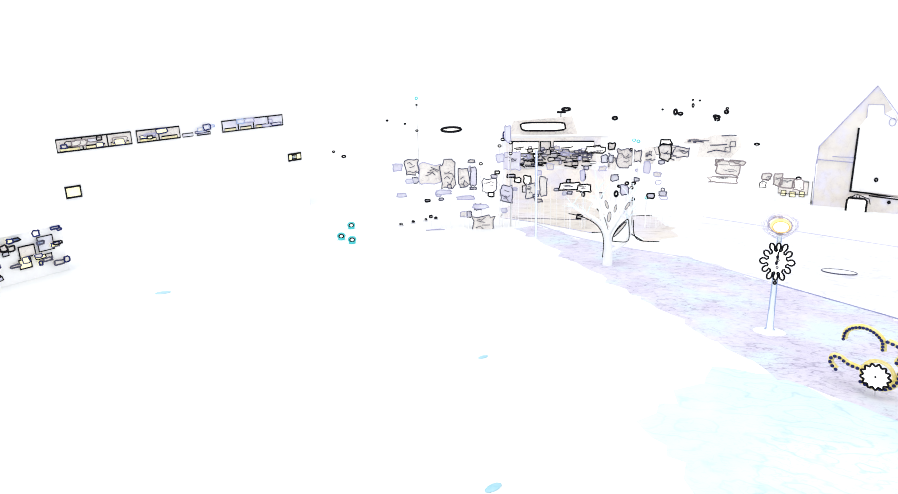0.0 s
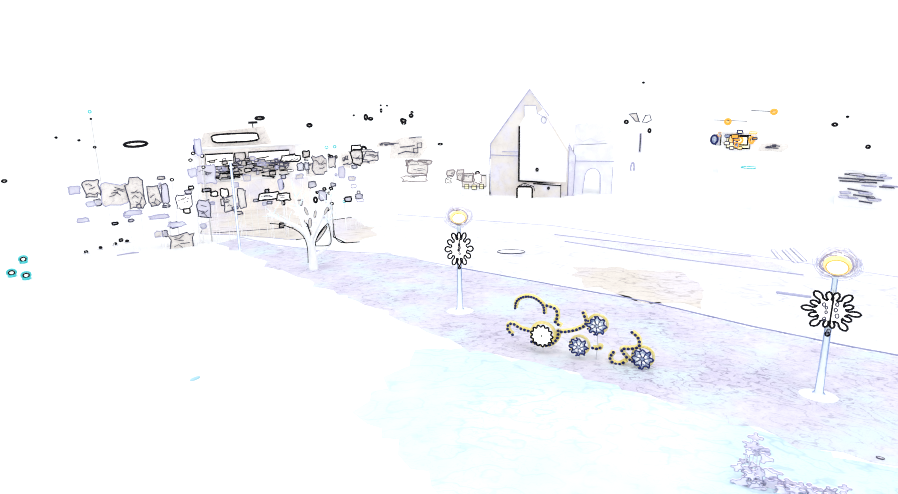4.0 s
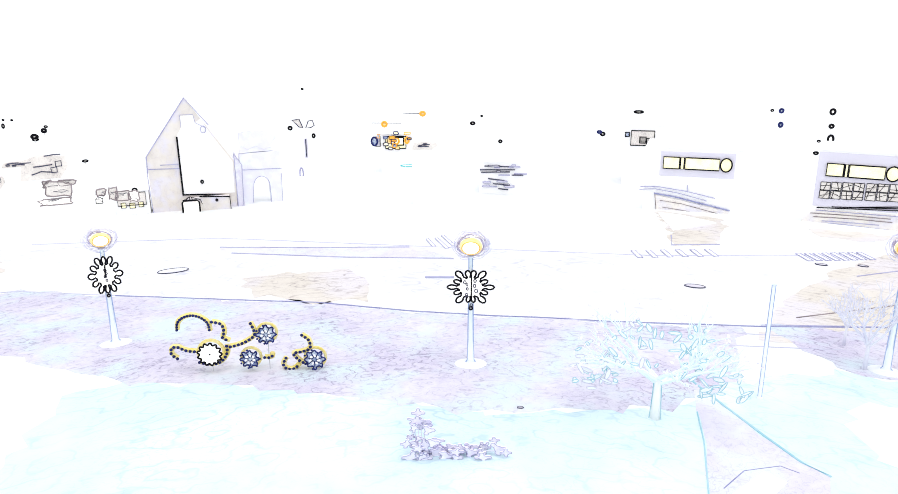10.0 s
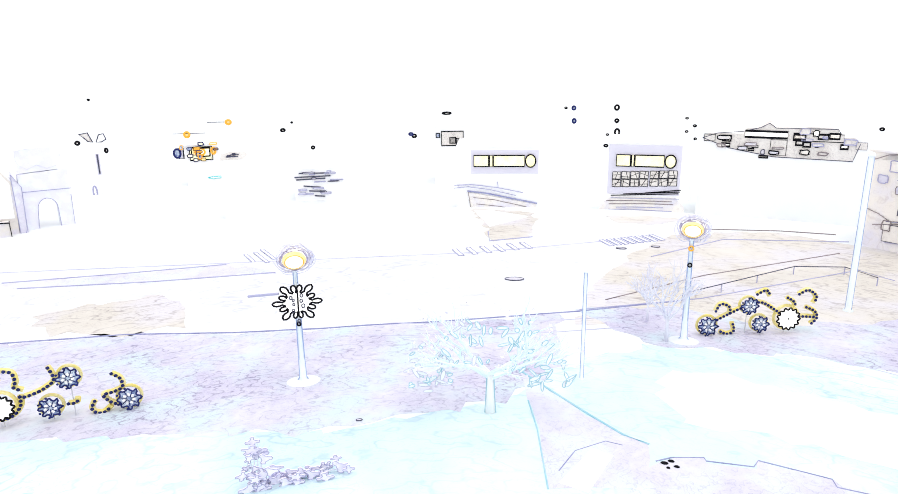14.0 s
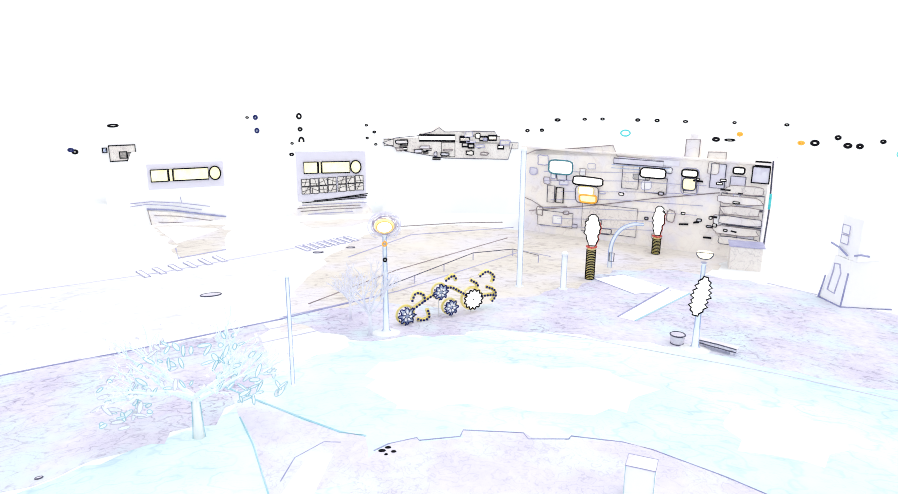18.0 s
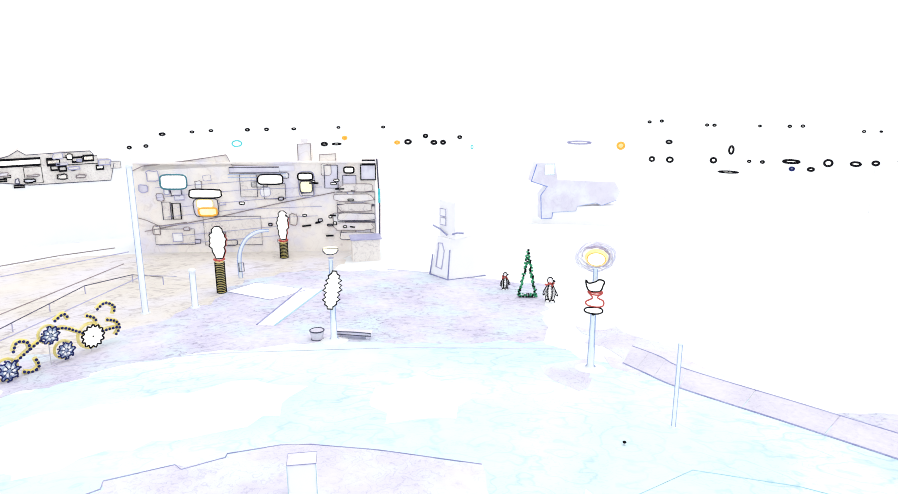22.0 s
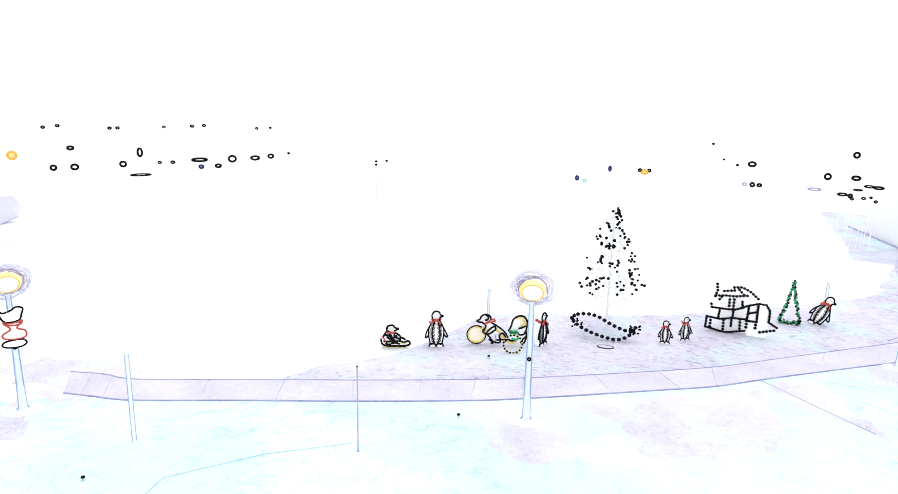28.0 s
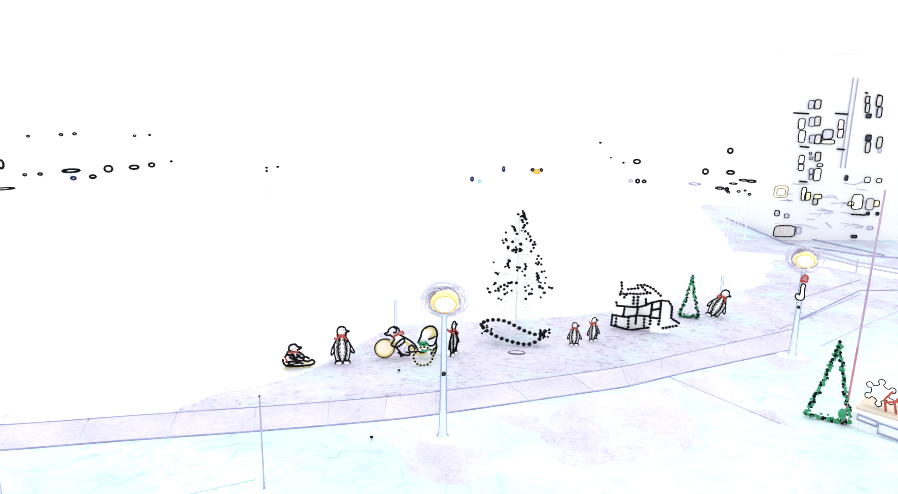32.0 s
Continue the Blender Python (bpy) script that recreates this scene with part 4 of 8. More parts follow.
# ---- buildings ----
def building(name, x0, y0, x1, y1, base, tall, deep, wall, label, windows=(), roof=True, line=0.05, category="building", group=""):
    """Wall x0,y0 to x1,y1 with its windows; windows are (u0, z0, u1, z1, pane, frame thickness)."""
    h = thing(name, along(x0, y0, x1, y1, base), label, category, group=group)
    wide = math.hypot(x1 - x0, y1 - y0)
    part("wall", soft_box(0, wide, 0, deep, -2.4, tall, 0.03), wall, h)
    if roof:
        part("roof", soft_box(-0.12, wide + 0.12, -0.12, deep + 0.12, tall, tall + 0.14, 0.03), wall, h)
    for u0, z0, u1, z1, pane, thick in windows:
        w = part("window", soft_box(u0, u1, -0.06, 0.02, z0, z1, 0.01), pane, h)
        if thick:
            fr = bmesh.new()
            tube(fr, [(u0, -0.07, z0), (u1, -0.07, z0), (u1, -0.07, z1), (u0, -0.07, z1)], thick, closed=True, sides=6)
            part("window_frame", fr, TRIM if thick < 0.04 else INK, w)
    return h


# the chapel beyond the street, with its gable, porch and side arch
def chapel():
    k = 1.95
    c = thing("chapel", along(48.65, 95.35, 58.28, 89.71, LOW - 0.50), "pale steep-gabled chapel with a lit porch", "church")
    s = lambda pts: [(u * k, z * k) for u, z in pts]
    part("gable_wall", plate(bmesh.new(), s([(-0.35, -0.4), (5.6, -0.4), (5.7, 3.7), (2.6, 8.5), (-0.35, 4.4)]), 0, 9), CHAPEL, c)
    # plain white panel set on the cream gable
    part("white_front", plate(bmesh.new(), s([(1.85, 1.5), (5.5, 1.35), (5.55, 3.7), (4.1, 6.0), (3.6, 7.0), (3.2, 6.7), (3.1, 7.25), (2.2, 7.25), (2.25, 6.5), (1.85, 5.8)]), -0.1, 0.0), WHITE, c, "bright white front panel")
    edge = bmesh.new()
    tube(edge, [(u * k, -0.12, z * k) for u, z in ((1.84, 1.4), (1.84, 5.75))], 0.12, sides=6)
    tube(edge, [(u * k, -0.12, z * k) for u, z in ((1.84, 1.45), (2.9, 1.4), (5.15, 1.15))], 0.11, sides=6)
    part("dark_corner", edge, INK, c)
    verge = bmesh.new()
    tube(verge, [(u * k, -0.05, z * k) for u, z in ((-0.4, 3.2), (-0.38, 4.4), (2.6, 8.5), (4.1, 6.5))], 0.07, sides=6)
    tube(verge, [(u * k, -0.05, z * k) for u, z in ((-0.35, 3.5), (1.8, 3.42))], 0.06, sides=6)
    tube(verge, [(u * k, -0.05, z * k) for u, z in ((0.5, 3.75), (1.8, 3.75))], 0.05, sides=6)
    tube(verge, [(u * k, -0.05, z * k) for u, z in ((-0.35, 4.4), (-0.45, 3.2), (-0.35, 0.05), (1.7, 0.0))], 0.05, sides=6)
    tube(verge, [(u * k, -0.12, z * k) for u, z in ((2.2, 6.4), (2.2, 7.3), (3.1, 7.3), (3.2, 6.7), (3.9, 6.3))], 0.04, sides=6)
    part("verge_board", verge, PALETRIM, c, "grey-lilac verge boards")
    roofb = bmesh.new()
    for a, b in (((-0.6, 4.1), (2.6, 8.55)), ((2.6, 8.55), (5.95, 3.4))):
        (u0, z0), (u1, z1) = a, b
        v = [roofb.verts.new((u * k, y, z * k + o)) for o in (-0.3, 0.12) for y in (0.03, 9.3) for u, z in ((u0, z0), (u1, z1))]
        for f in ((0, 1, 3, 2), (4, 6, 7, 5), (0, 4, 5, 1), (2, 3, 7, 6), (0, 2, 6, 4), (1, 5, 7, 3)):
            roofb.faces.new([v[i] for i in f])
    part("roof", roofb, WHITE, c)
    porch = part("porch", soft_box(2.0 * k, 5.1 * k, -1.2, 0, -0.3, 1.25 * k, 0.04), CHAPEL, c, "cream porch wall")
    fr = bmesh.new()
    tube(fr, [(u * k, -1.24, z * k) for u, z in ((2.95, 1.35), (5.1, 1.2), (5.12, 0.05), (2.95, -0.03))], 0.1, sides=6)
    part("porch_trim", fr, INK, porch)
    door = part("door", soft_box(1.72 * k, 2.9 * k, -1.6, -1.2, -0.2, 1.0 * k, 0.1), LIT, c, "brightly lit doorway")
    fr = bmesh.new()
    tube(fr, [(u * k, -1.64, z * k) for u, z in ((1.72, 0.05), (1.72, 1.0), (1.85, 1.15), (2.75, 1.15), (2.9, 1.0), (2.9, 0.05), (2.6, -0.06), (1.9, -0.06))], 0.13, closed=True, sides=6)
    for u in (1.95, 2.25, 2.5):
        tube(fr, [(u * k, -1.64, 1.12 * k), ((2.3 + (u - 2.3) * 0.4) * k, -1.64, 1.38 * k)], 0.06, sides=5)
    tube(fr, [(1.75 * k, -1.6, 1.15 * k), (2.3 * k, -1.6, 1.42 * k), (3.0 * k, -1.6, 1.15 * k), (3.1 * k, -1.6, 0.8 * k)], 0.06, sides=5)
    part("door_frame", fr, INK, door, "black arched door frame")
    fr = bmesh.new()
    tube(fr, [(2.1 * k, -1.7, -0.05 * k), (2.1 * k, -1.7, -0.45 * k)], 0.07, sides=6)
    ball(fr, 2.0 * k, -1.7, -0.62 * k, 0.45, 0.3, 0.16)
    part("door_step", fr, TRIM, c)
    for u, z, r in ((3.25, 2.35, 0.22), (4.15, 1.0, 0.16), (3.7, 6.2, 0.5)):
        ob = part("round_window", tube(bmesh.new(), [(u * k + r * 0.75 * math.cos(q), -0.2 if z > 1.2 else -1.3, z * k + r * math.sin(q)) for q in (2 * math.pi * j / 14 for j in range(14))], 0.05 if r > 0.3 else 0.09, closed=True, sides=6), PALETRIM if r > 0.3 else INK, c)
    wing = part("wing", plate(bmesh.new(), s([(5.65, -0.3), (6.15, -0.3), (6.2, 3.3), (5.75, 4.3), (5.65, 3.6)]), -0.1, 3), LILAC, c)
    fr = bmesh.new()
    tube(fr, [(u * k, -0.14, z * k) for u, z in ((5.68, 0.0), (5.68, 4.3), (6.2, 3.4), (6.1, 0.5), (5.9, 0.0))], 0.05, closed=True, sides=6)
    part("wing_trim", fr, PALETRIM, wing)
    return c


chapel()
K = 1.95
annex = building("chapel_annex", 44.01, 98.05, 47.81, 95.93, LOW - 0.55, 2.0 * K, 3, WHITE, "low cream annex beside the chapel", ((0.2, 1.9, 3.9, 3.7, CREAM, 0.06), (0.6, 1.6, 1.2, 2.3, LEMON, 0.06), (1.7, 1.5, 2.4, 2.2, LEMON, 0.06), (2.9, 1.6, 3.5, 2.3, LEMON, 0.06)))
part("lamp", tube(bmesh.new(), [(2.6 + 0.3 * math.cos(q), -0.2, 4.1 + 0.22 * math.sin(q)) for q in (2 * math.pi * j / 12 for j in range(12))], 0.13, closed=True, sides=5), INK, annex)
arch = thing("arch_gate", along(59.05, 90.5, 65.15, 87.44, LOW - 0.82), "faint lilac arched gateway beside the chapel", "gateway")
ab = bmesh.new()
out = [(0.2, 0.4), (0.25, 4.3), (3.3, 4.4), (3.2, 0.0), (2.4, 0.0)]
hole = [(1.75 + 0.62 * math.cos(q), 1.75 + 0.75 * math.sin(q)) for q in (math.pi * j / 10 for j in range(11))]
plate(ab, [(u * K, z * K) for u, z in out + hole + [(1.0, 0.4)]], 0, 1.2)
part("wall", ab, surface("faint_lilac", (0.84, 0.83, 0.91), (0.79, 0.79, 0.89), 0.8, third=(0.88, 0.93, 0.96)), arch)
ab = bmesh.new()
tube(ab, [(u * K, -0.04, z * K) for u, z in [(2.4, 0.1)] + hole + [(1.0, 0.5)]], 0.05, sides=5)
tube(ab, [(0.0 * K, -0.04, 3.1 * K), (3.4 * K, -0.04, 3.0 * K)], 0.05, sides=5)
tube(ab, [(3.25 * K, -0.04, 0.1 * K), (3.3 * K, -0.04, 2.6 * K)], 0.05, sides=5)
part("arch_trim", ab, PALETRIM, arch)
ab = bmesh.new()
plate(ab, [(u * K, z * K) for u, z in ((0.25, 4.42), (0.45, 4.9), (0.3, 5.3), (0.35, 5.9), (1.2, 6.0), (2.7, 5.95), (3.1, 5.4), (2.7, 4.9), (2.75, 4.42))], 0.1, 0.9)
part("canopy", ab, bpy.data.materials["faint_lilac"], arch)
part("canopy_trim", tube(bmesh.new(), [(u * K, 0.07, z * K) for u, z in ((2.7, 4.7), (2.1, 4.55), (1.5, 4.85), (0.9, 4.6), (0.4, 4.95), (0.3, 5.3), (0.35, 5.9), (1.2, 6.0))], 0.035, sides=5), HAZEL, arch)

# shop front on the square
plaza = building("shop_building", 47.58, -5.18, 40.17, -18.53, 0, 5.7, 6, SHOP, "cream two-storey shop row with lit signs", (
    (1.86, 2.18, 2.37, 3.31, CREAM, 0.03), (2.48, 2.21, 2.99, 3.23, CREAM, 0.045),
    (6.82, 3.61, 7.86, 5.05, CREAM, 0.025), (8.27, 3.47, 9.62, 4.43, CREAM, 0.03), (10.65, 3.68, 11.38, 4.51, LILAC, 0.03),
    (12.1, 4.14, 12.93, 5.58, LILAC, 0.03), (13.24, 4.1, 14.07, 4.93, LILAC, 0.03), (14.48, 5.65, 15.31, 5.89, LILAC, 0.05), (14.38, 4.65, 15.31, 5.59, LILAC, 0.05),
    (12.83, 3.08, 15.21, 3.88, CREAM, 0.03), (12.83, 1.98, 15.21, 2.98, CREAM, 0.035), (13.03, 0.99, 15.21, 1.88, CREAM, 0.03), (6.2, 5.13, 9.31, 5.47, LILAC, 0.03), (1.23, 0.56, 3.72, 1.57, CREAM, 0.02), (4.34, 0.5, 7.96, 2.36, CREAM, 0.02)), category="shop")


def lit_panel(parent, u0, u1, z0, z1, fill, rim, thick=0.05, y=-0.14, wobble=0.0, seed=1):
    """A rounded lit panel with its rim."""
    r = random.Random(seed)
    w, h = (u1 - u0) / 2, (z1 - z0) / 2
    out = []
    for k in range(16):
        q = 2 * math.pi * (k + 0.5) / 16
        c, s_ = math.cos(q), math.sin(q)
        f = 1 + wobble * r.uniform(-1, 1)
        out.append(((u0 + u1) / 2 + w * f * math.copysign(abs(c) ** 0.45, c), (z0 + z1) / 2 + h * f * math.copysign(abs(s_) ** 0.45, s_)))
    p = part("lit_panel", plate(bmesh.new(), out, y, y + 0.14), fill, parent)
    part("panel_rim", tube(bmesh.new(), [(a, y - 0.02, b) for a, b in out], thick, closed=True, sides=5), rim, p)
    return p


lit_panel(plaza, 1.91, 3.56, 4.14, 5.06, LIT, surface("deep_teal_rim", (0.03, 0.16, 0.22), (0.08, 0.26, 0.32), 0.5), 0.055)
lit_panel(plaza, 3.62, 5.58, 3.56, 4.13, LIT, INK, 0.05, wobble=0.06, seed=2)
lit_panel(plaza, 3.82, 5.38, 2.37, 3.54, SHOP, TRIM, 0.03, -0.1, 0.03)
lit_panel(plaza, 4.13, 5.27, 2.44, 2.94, LEMON, AMBER, 0.06, wobble=0.04)
lit_panel(plaza, 4.03, 5.06, 2.93, 3.48, LIT, GOLD, 0.03)
lit_panel(plaza, 7.96, 9.51, 4.41, 5.03, LIT, INK, 0.05, wobble=0.04, seed=5)
lit_panel(plaza, 10.45, 11.38, 4.67, 5.11, LIT, INK, 0.055)
lit_panel(plaza, 10.55, 11.33, 3.87, 4.61, LEMON, TRIM, 0.04)
lit_panel(plaza, 10.45, 11.48, 3.57, 5.22, SHOP, PALETRIM, 0.03, -0.08)
lit_panel(plaza, 13.34, 13.97, 5.1, 5.48, LIT, INK, 0.055)
rng = random.Random(17)
for k in range(22):
    u, z = rng.uniform(0.4, 14.0), rng.uniform(0.2, 5.2)
    w, h = rng.uniform(0.25, 1.1), rng.uniform(0.18, 0.75)
    lit_panel(plaza, u, u + w, z, z + h, rng.choice((SHOP, SHOP, LILAC, CREAM, WHITE)), rng.choice((DUST, DUST, TRIM, PALETRIM)), rng.choice((0.016, 0.022, 0.03)), -0.06 - 0.0015 * k, 0.14, k)
for k in range(6):
    z = 0.8 + 0.62 * k
    lit_panel(plaza, 12.9 + rng.uniform(-0.4, 0.3), 15.1, z, z + 0.5, rng.choice((SHOP, CREAM)), rng.choice((DUST, DUST, TRIM)), 0.02, -0.14, 0.12, k)
for k in range(14):
    u, z = rng.uniform(6.5, 14.2), rng.uniform(1.5, 5.0)
    lit_panel(plaza, u, u + rng.uniform(0.12, 0.35), z, z + rng.uniform(0.1, 0.2), rng.choice((LIT, LILAC)), INK, 0.035, -0.17, 0.1, k)
for k in range(6):
    u, z = rng.uniform(0.4, 14.0), rng.uniform(0.3, 4.7)
    w, h = rng.uniform(0.2, 0.7), rng.uniform(0.12, 0.6)
    box_p = part("wall_box", soft_box(u, u + w, -0.09, 0.0, z, z + h, 0.015), rng.choice((SHOP, LILAC, WHITE)), plaza)
    part("box_edge", tube(bmesh.new(), [(u, -0.1, z), (u + w, -0.1, z + 0.03), (u + w, -0.1, z + h), (u, -0.1, z + h)], rng.choice((0.02, 0.03, 0.035)), closed=True, sides=4), rng.choice((TRIM, PALETRIM, PALETRIM)), box_p)
for k in range(9):
    u, z = rng.uniform(9.5, 14.0), rng.uniform(0.8, 5.0)
    part("vent", tube(bmesh.new(), [(u, -0.12, z), (u + rng.uniform(0.2, 0.6), -0.12, z + rng.uniform(-0.05, 0.08))], 0.06, sides=5), INK, plaza)
for k in range(7):
    z = 0.5 + 0.62 * k
    part("ledge", tube(bmesh.new(), [(rng.uniform(0.2, 3), -0.08, z), (rng.uniform(6, 8), -0.08, z + 0.45), (rng.uniform(9, 12), -0.08, z + 0.62)], 0.018, sides=4), PALETRIM, plaza)
pb = bmesh.new()
plate(pb, [(0.61, 5.28), (1.13, 5.65), (3.82, 5.97), (6.1, 6.27), (6.41, 5.59), (6.41, 5.54)], 0, 5)
part("raised_gable", pb, SHOP, plaza)
pb = bmesh.new()
tube(pb, [(0.2, -0.06, 5.26), (0.92, -0.06, 5.59), (3.82, -0.06, 5.92), (6.1, -0.06, 6.27), (6.41, -0.06, 5.59), (9.31, -0.06, 5.52)], 0.03, sides=5)
tube(pb, [(0.61, -0.06, 1.43), (5.38, -0.06, 2.34), (9, -0.06, 3.15), (12.72, -0.06, 3.87)], 0.03, sides=5)
tube(pb, [(-0.01, -0.06, 2.4), (0.82, -0.06, 2.14), (1.55, -0.06, 1.77), (3.3, -0.06, 2)], 0.025, sides=5)
part("cornice", pb, DUST, plaza)
chim = part("chimney", soft_box(10.45, 11.27, 0.3, 1.2, 5.67, 6.91, 0.05), SHOP, plaza)
part("chimney_cap", soft_box(10.65, 11.07, 0.45, 1.05, 6.88, 7.2, 0.03), SHOP, chim)
part("chimney_edge", tube(bmesh.new(), [(10.45, 0.28, 5.67), (10.45, 0.28, 6.87), (11.27, 0.28, 6.91), (11.27, 0.28, 5.71)], 0.025, sides=4), DUST, chim)
part("band", soft_box(6.51, 10.24, -0.08, -0.02, 5.25, 5.58, 0.01), LILAC, plaza, "blue-grey fascia band")
for z in (4.84, 5.04):
    part("band_edge", tube(bmesh.new(), [(6.1, -0.1, z), (9.7, -0.1, z + 0.03)], 0.02, sides=4), SEAM, plaza)
part("parapet", soft_box(11.79, 12.83, 0.2, 1, 5.73, 6.28, 0.03), SHOP, plaza)
part("parapet_edge", tube(bmesh.new(), [(11.79, 0.18, 5.73), (11.79, 0.18, 6.21), (12.83, 0.18, 6.28), (12.83, 0.18, 5.78)], 0.025, sides=4), DUST, plaza)
pb = bmesh.new()
tube(pb, [(15.47, -0.1, 1), (15.52, -0.1, 3), (15.41, -0.1, 5.99)], 0.045, sides=6)
part("drainpipe", pb, TRIM, plaza)
part("teal_strip", soft_box(15.44, 15.58, -0.2, -0.12, 3.19, 4.1, 0.02), TEAL, plaza)
hutb = thing("side_hut", along(38.5, -16.11, 37.64, -18.65), "small cream hut beside the shop row", "hut")
part("wall", soft_box(0, 1.7, 0, 1.2, -0.05, 1.35, 0.05), CREAM, hutb)
part("roof", soft_box(-0.1, 1.8, -0.1, 1.3, 1.35, 1.42, 0.02), PALETRIM, hutb)

# the tower block and the dim block across the water
F = 1.95
tw = building("tower_block", -41.18, -107.61, -63.88, -110.47, LOW + 1.32, 13.2 * F, 14, WHITE, "tall white apartment block with dark-framed windows", (), category="apartment block")
tb = bmesh.new()
for u in (7.6, 8.3):
    tube(tb, [(u, -0.1, 9.6), (u, -0.1, 22.5)], 0.08, sides=5)
part("drainpipe", tb, PALETRIM, tw)
dark = building("low_block", 42.36, -33.76, 39.46, -40.89, 0, 0.9, 3, WHITE, "dim lilac block with one white window", roof=False)
tb = bmesh.new()
FRONT = [(0, 0), (0.85, 0.05), (0.9, 0.5), (2.8, 0.55), (2.9, 0.93), (4.4, 1.15), (4.9, 0.93), (6.1, 1.3), (6.35, 2.0), (5.9, 2.75), (1.2, 3.05), (0.95, 4.4), (-0.5, 4.4), (-0.9, 3.0), (0.4, 2.55), (-0.1, 1.9)]
plate(tb, FRONT, -0.06, 0.9)
part("front_wall", tb, LILAC, dark, "lilac front wall with an uneven outline")
tb = bmesh.new()
tube(tb, [(a, -0.06, b) for a, b in ((-0.5, 4.3), (-0.9, 3.0), (0.4, 2.55), (-0.1, 1.9), (0, 0.02), (0.85, 0.05), (0.9, 0.5))], 0.04, sides=6)
part("corner_strip", tb, surface("blue_strip", (0.12, 0.2, 0.6), (0.25, 0.34, 0.7), 0.5), dark)
part("lower_edge", tube(bmesh.new(), [(a, -0.06, b) for a, b in FRONT[2:8]], 0.025, sides=5), SEAM, dark)
part("window", soft_box(0.15, 0.9, -0.1, -0.05, 3.5, 4.25, 0.02), LIT, dark, "white lit window")
part("window_frame", tube(bmesh.new(), [(0.15, -0.1, 3.5), (0.9, -0.1, 3.5), (0.9, -0.1, 4.25), (0.15, -0.1, 4.25)], 0.02, closed=True, sides=5), ICE, dark)

# filling station with its lit fascia, past the street trees
FS = [(0.7, 4.75, 2.3, 5.5, LIT, 0.06), (2.4, 4.7, 3.0, 5.5, CREAM, 0.05), (3.2, 4.8, 5.6, 5.5, LIT, 0.06)]
rng = random.Random(4)
for k in range(8):
    u, z = rng.uniform(0.8, 5.2), rng.uniform(3.9, 4.6)
    FS.append((u, z, u + rng.uniform(0.2, 0.7), z + rng.uniform(0.12, 0.3), rng.choice((CREAM, LILAC, CREAM, LIT)), 0.05))
FS += [(1.3, 2.35, 1.7, 2.75, LIT, 0.06)]
FK = 1.22
fs = building("filling_station", 2.59, 54.25, 10.35, 52.89, 0.29, 4.45, 4, WHITE, "cream filling station with a lit fascia and shop windows",
              [(a * FK, 12 - (12 - b) * FK, c * FK, 12 - (12 - d) * FK, e, f) for a, b, c, d, e, f in FS], category="shop")
fb = bmesh.new()
plate(fb, [(0.5, 4.45), (0.9, 5.6), (5.2, 5.9), (5.7, 4.45)], 0, 0.4)
part("fascia", fb, CREAM, fs)
# added panel carries the lit forecourt's beige up the wall
part("forecourt_panel", soft_box(0.3, 8.2, -0.09, 0.0, -0.6, 2.0, 0.02), SHOP, fs, "beige panel continuing the lit forecourt's tone")
lit_panel(fs, 1.45, 4.75, 4.88, 5.5, LIT, INK, 0.07, wobble=0.03)
lit_panel(fs, 0.15, 0.6, 4.2, 4.85, LIT, NAVY, 0.06, wobble=0.05)
for k in range(46):
    u, z = rng.uniform(0.5, 6.6), rng.uniform(2.2, 3.5)
    lit_panel(fs, u, u + rng.uniform(0.2, 0.7), z, z + rng.uniform(0.12, 0.3), rng.choice((CREAM, CREAM, LILAC, LIT, LIT_BEIGE)), rng.choice((INK, TRIM, TRIM, PALETRIM)), rng.choice((0.025, 0.035, 0.045)), -0.12 - 0.002 * k, 0.2, k)
fb = bmesh.new()
plate(fb, [(0.3, 2.4), (0.4, 4.3), (7.3, 4.4), (7.4, 2.6), (5.5, 2.2)], -0.04, 0.02)
part("shop_front", fb, SHOP, fs)
fb = bmesh.new()
for k in range(30):
    u, z = rng.uniform(0.6, 6.4), rng.uniform(2.2, 3.6)
    tube(fb, [(u, -0.1, z), (u + rng.uniform(0.2, 0.7), -0.1, z + rng.uniform(-0.1, 0.1)), (u + rng.uniform(0.6, 1.0), -0.1, z + rng.uniform(-0.25, 0.2))], 0.04, sides=4)
tagged(part("display_goods", fb, INK, fs), kind="stuff")
fb = bmesh.new()
tube(fb, [(4.4, 0.1, 5.6), (4.4, 0.1, 6.2)], 0.04, sides=5)
tube(fb, [(4.1, 0.1, 6.2), (4.75, 0.1, 6.2)], 0.09, sides=5)
part("floodlight", fb, INK, fs)
# long low building with a strip of lit windows
strip = []
for u0, u1, lit in ((0, 8.4, 3), (9.05, 14.5, 2), (20.4, 29.8, 4)):
    for j in range(lit):
        a, b = u0 + (u1 - u0) * j / lit, u0 + (u1 - u0) * (j + 1) / lit
        strip.append((a, 11.1, b - 0.05, 12.5, CREAM if u0 < 14 else LILAC, 0.1))
        strip.append((a + 0.3, 11.1, b - 0.4, 11.5, LEMON, 0.08))
strip += [(14.8, 11.1, 16.2, 11.5, LILAC, 0.06), (16.8, 11.1, 18.6, 11.4, LILAC, 0.08), (0.1, 5.9, 1.7, 7.1, LEMON, 0.14), (30.2, 5.9, 32.3, 6.8, LEMON, 0.14), (30.8, 6.1, 31.6, 6.6, BLUE, 0.08)]
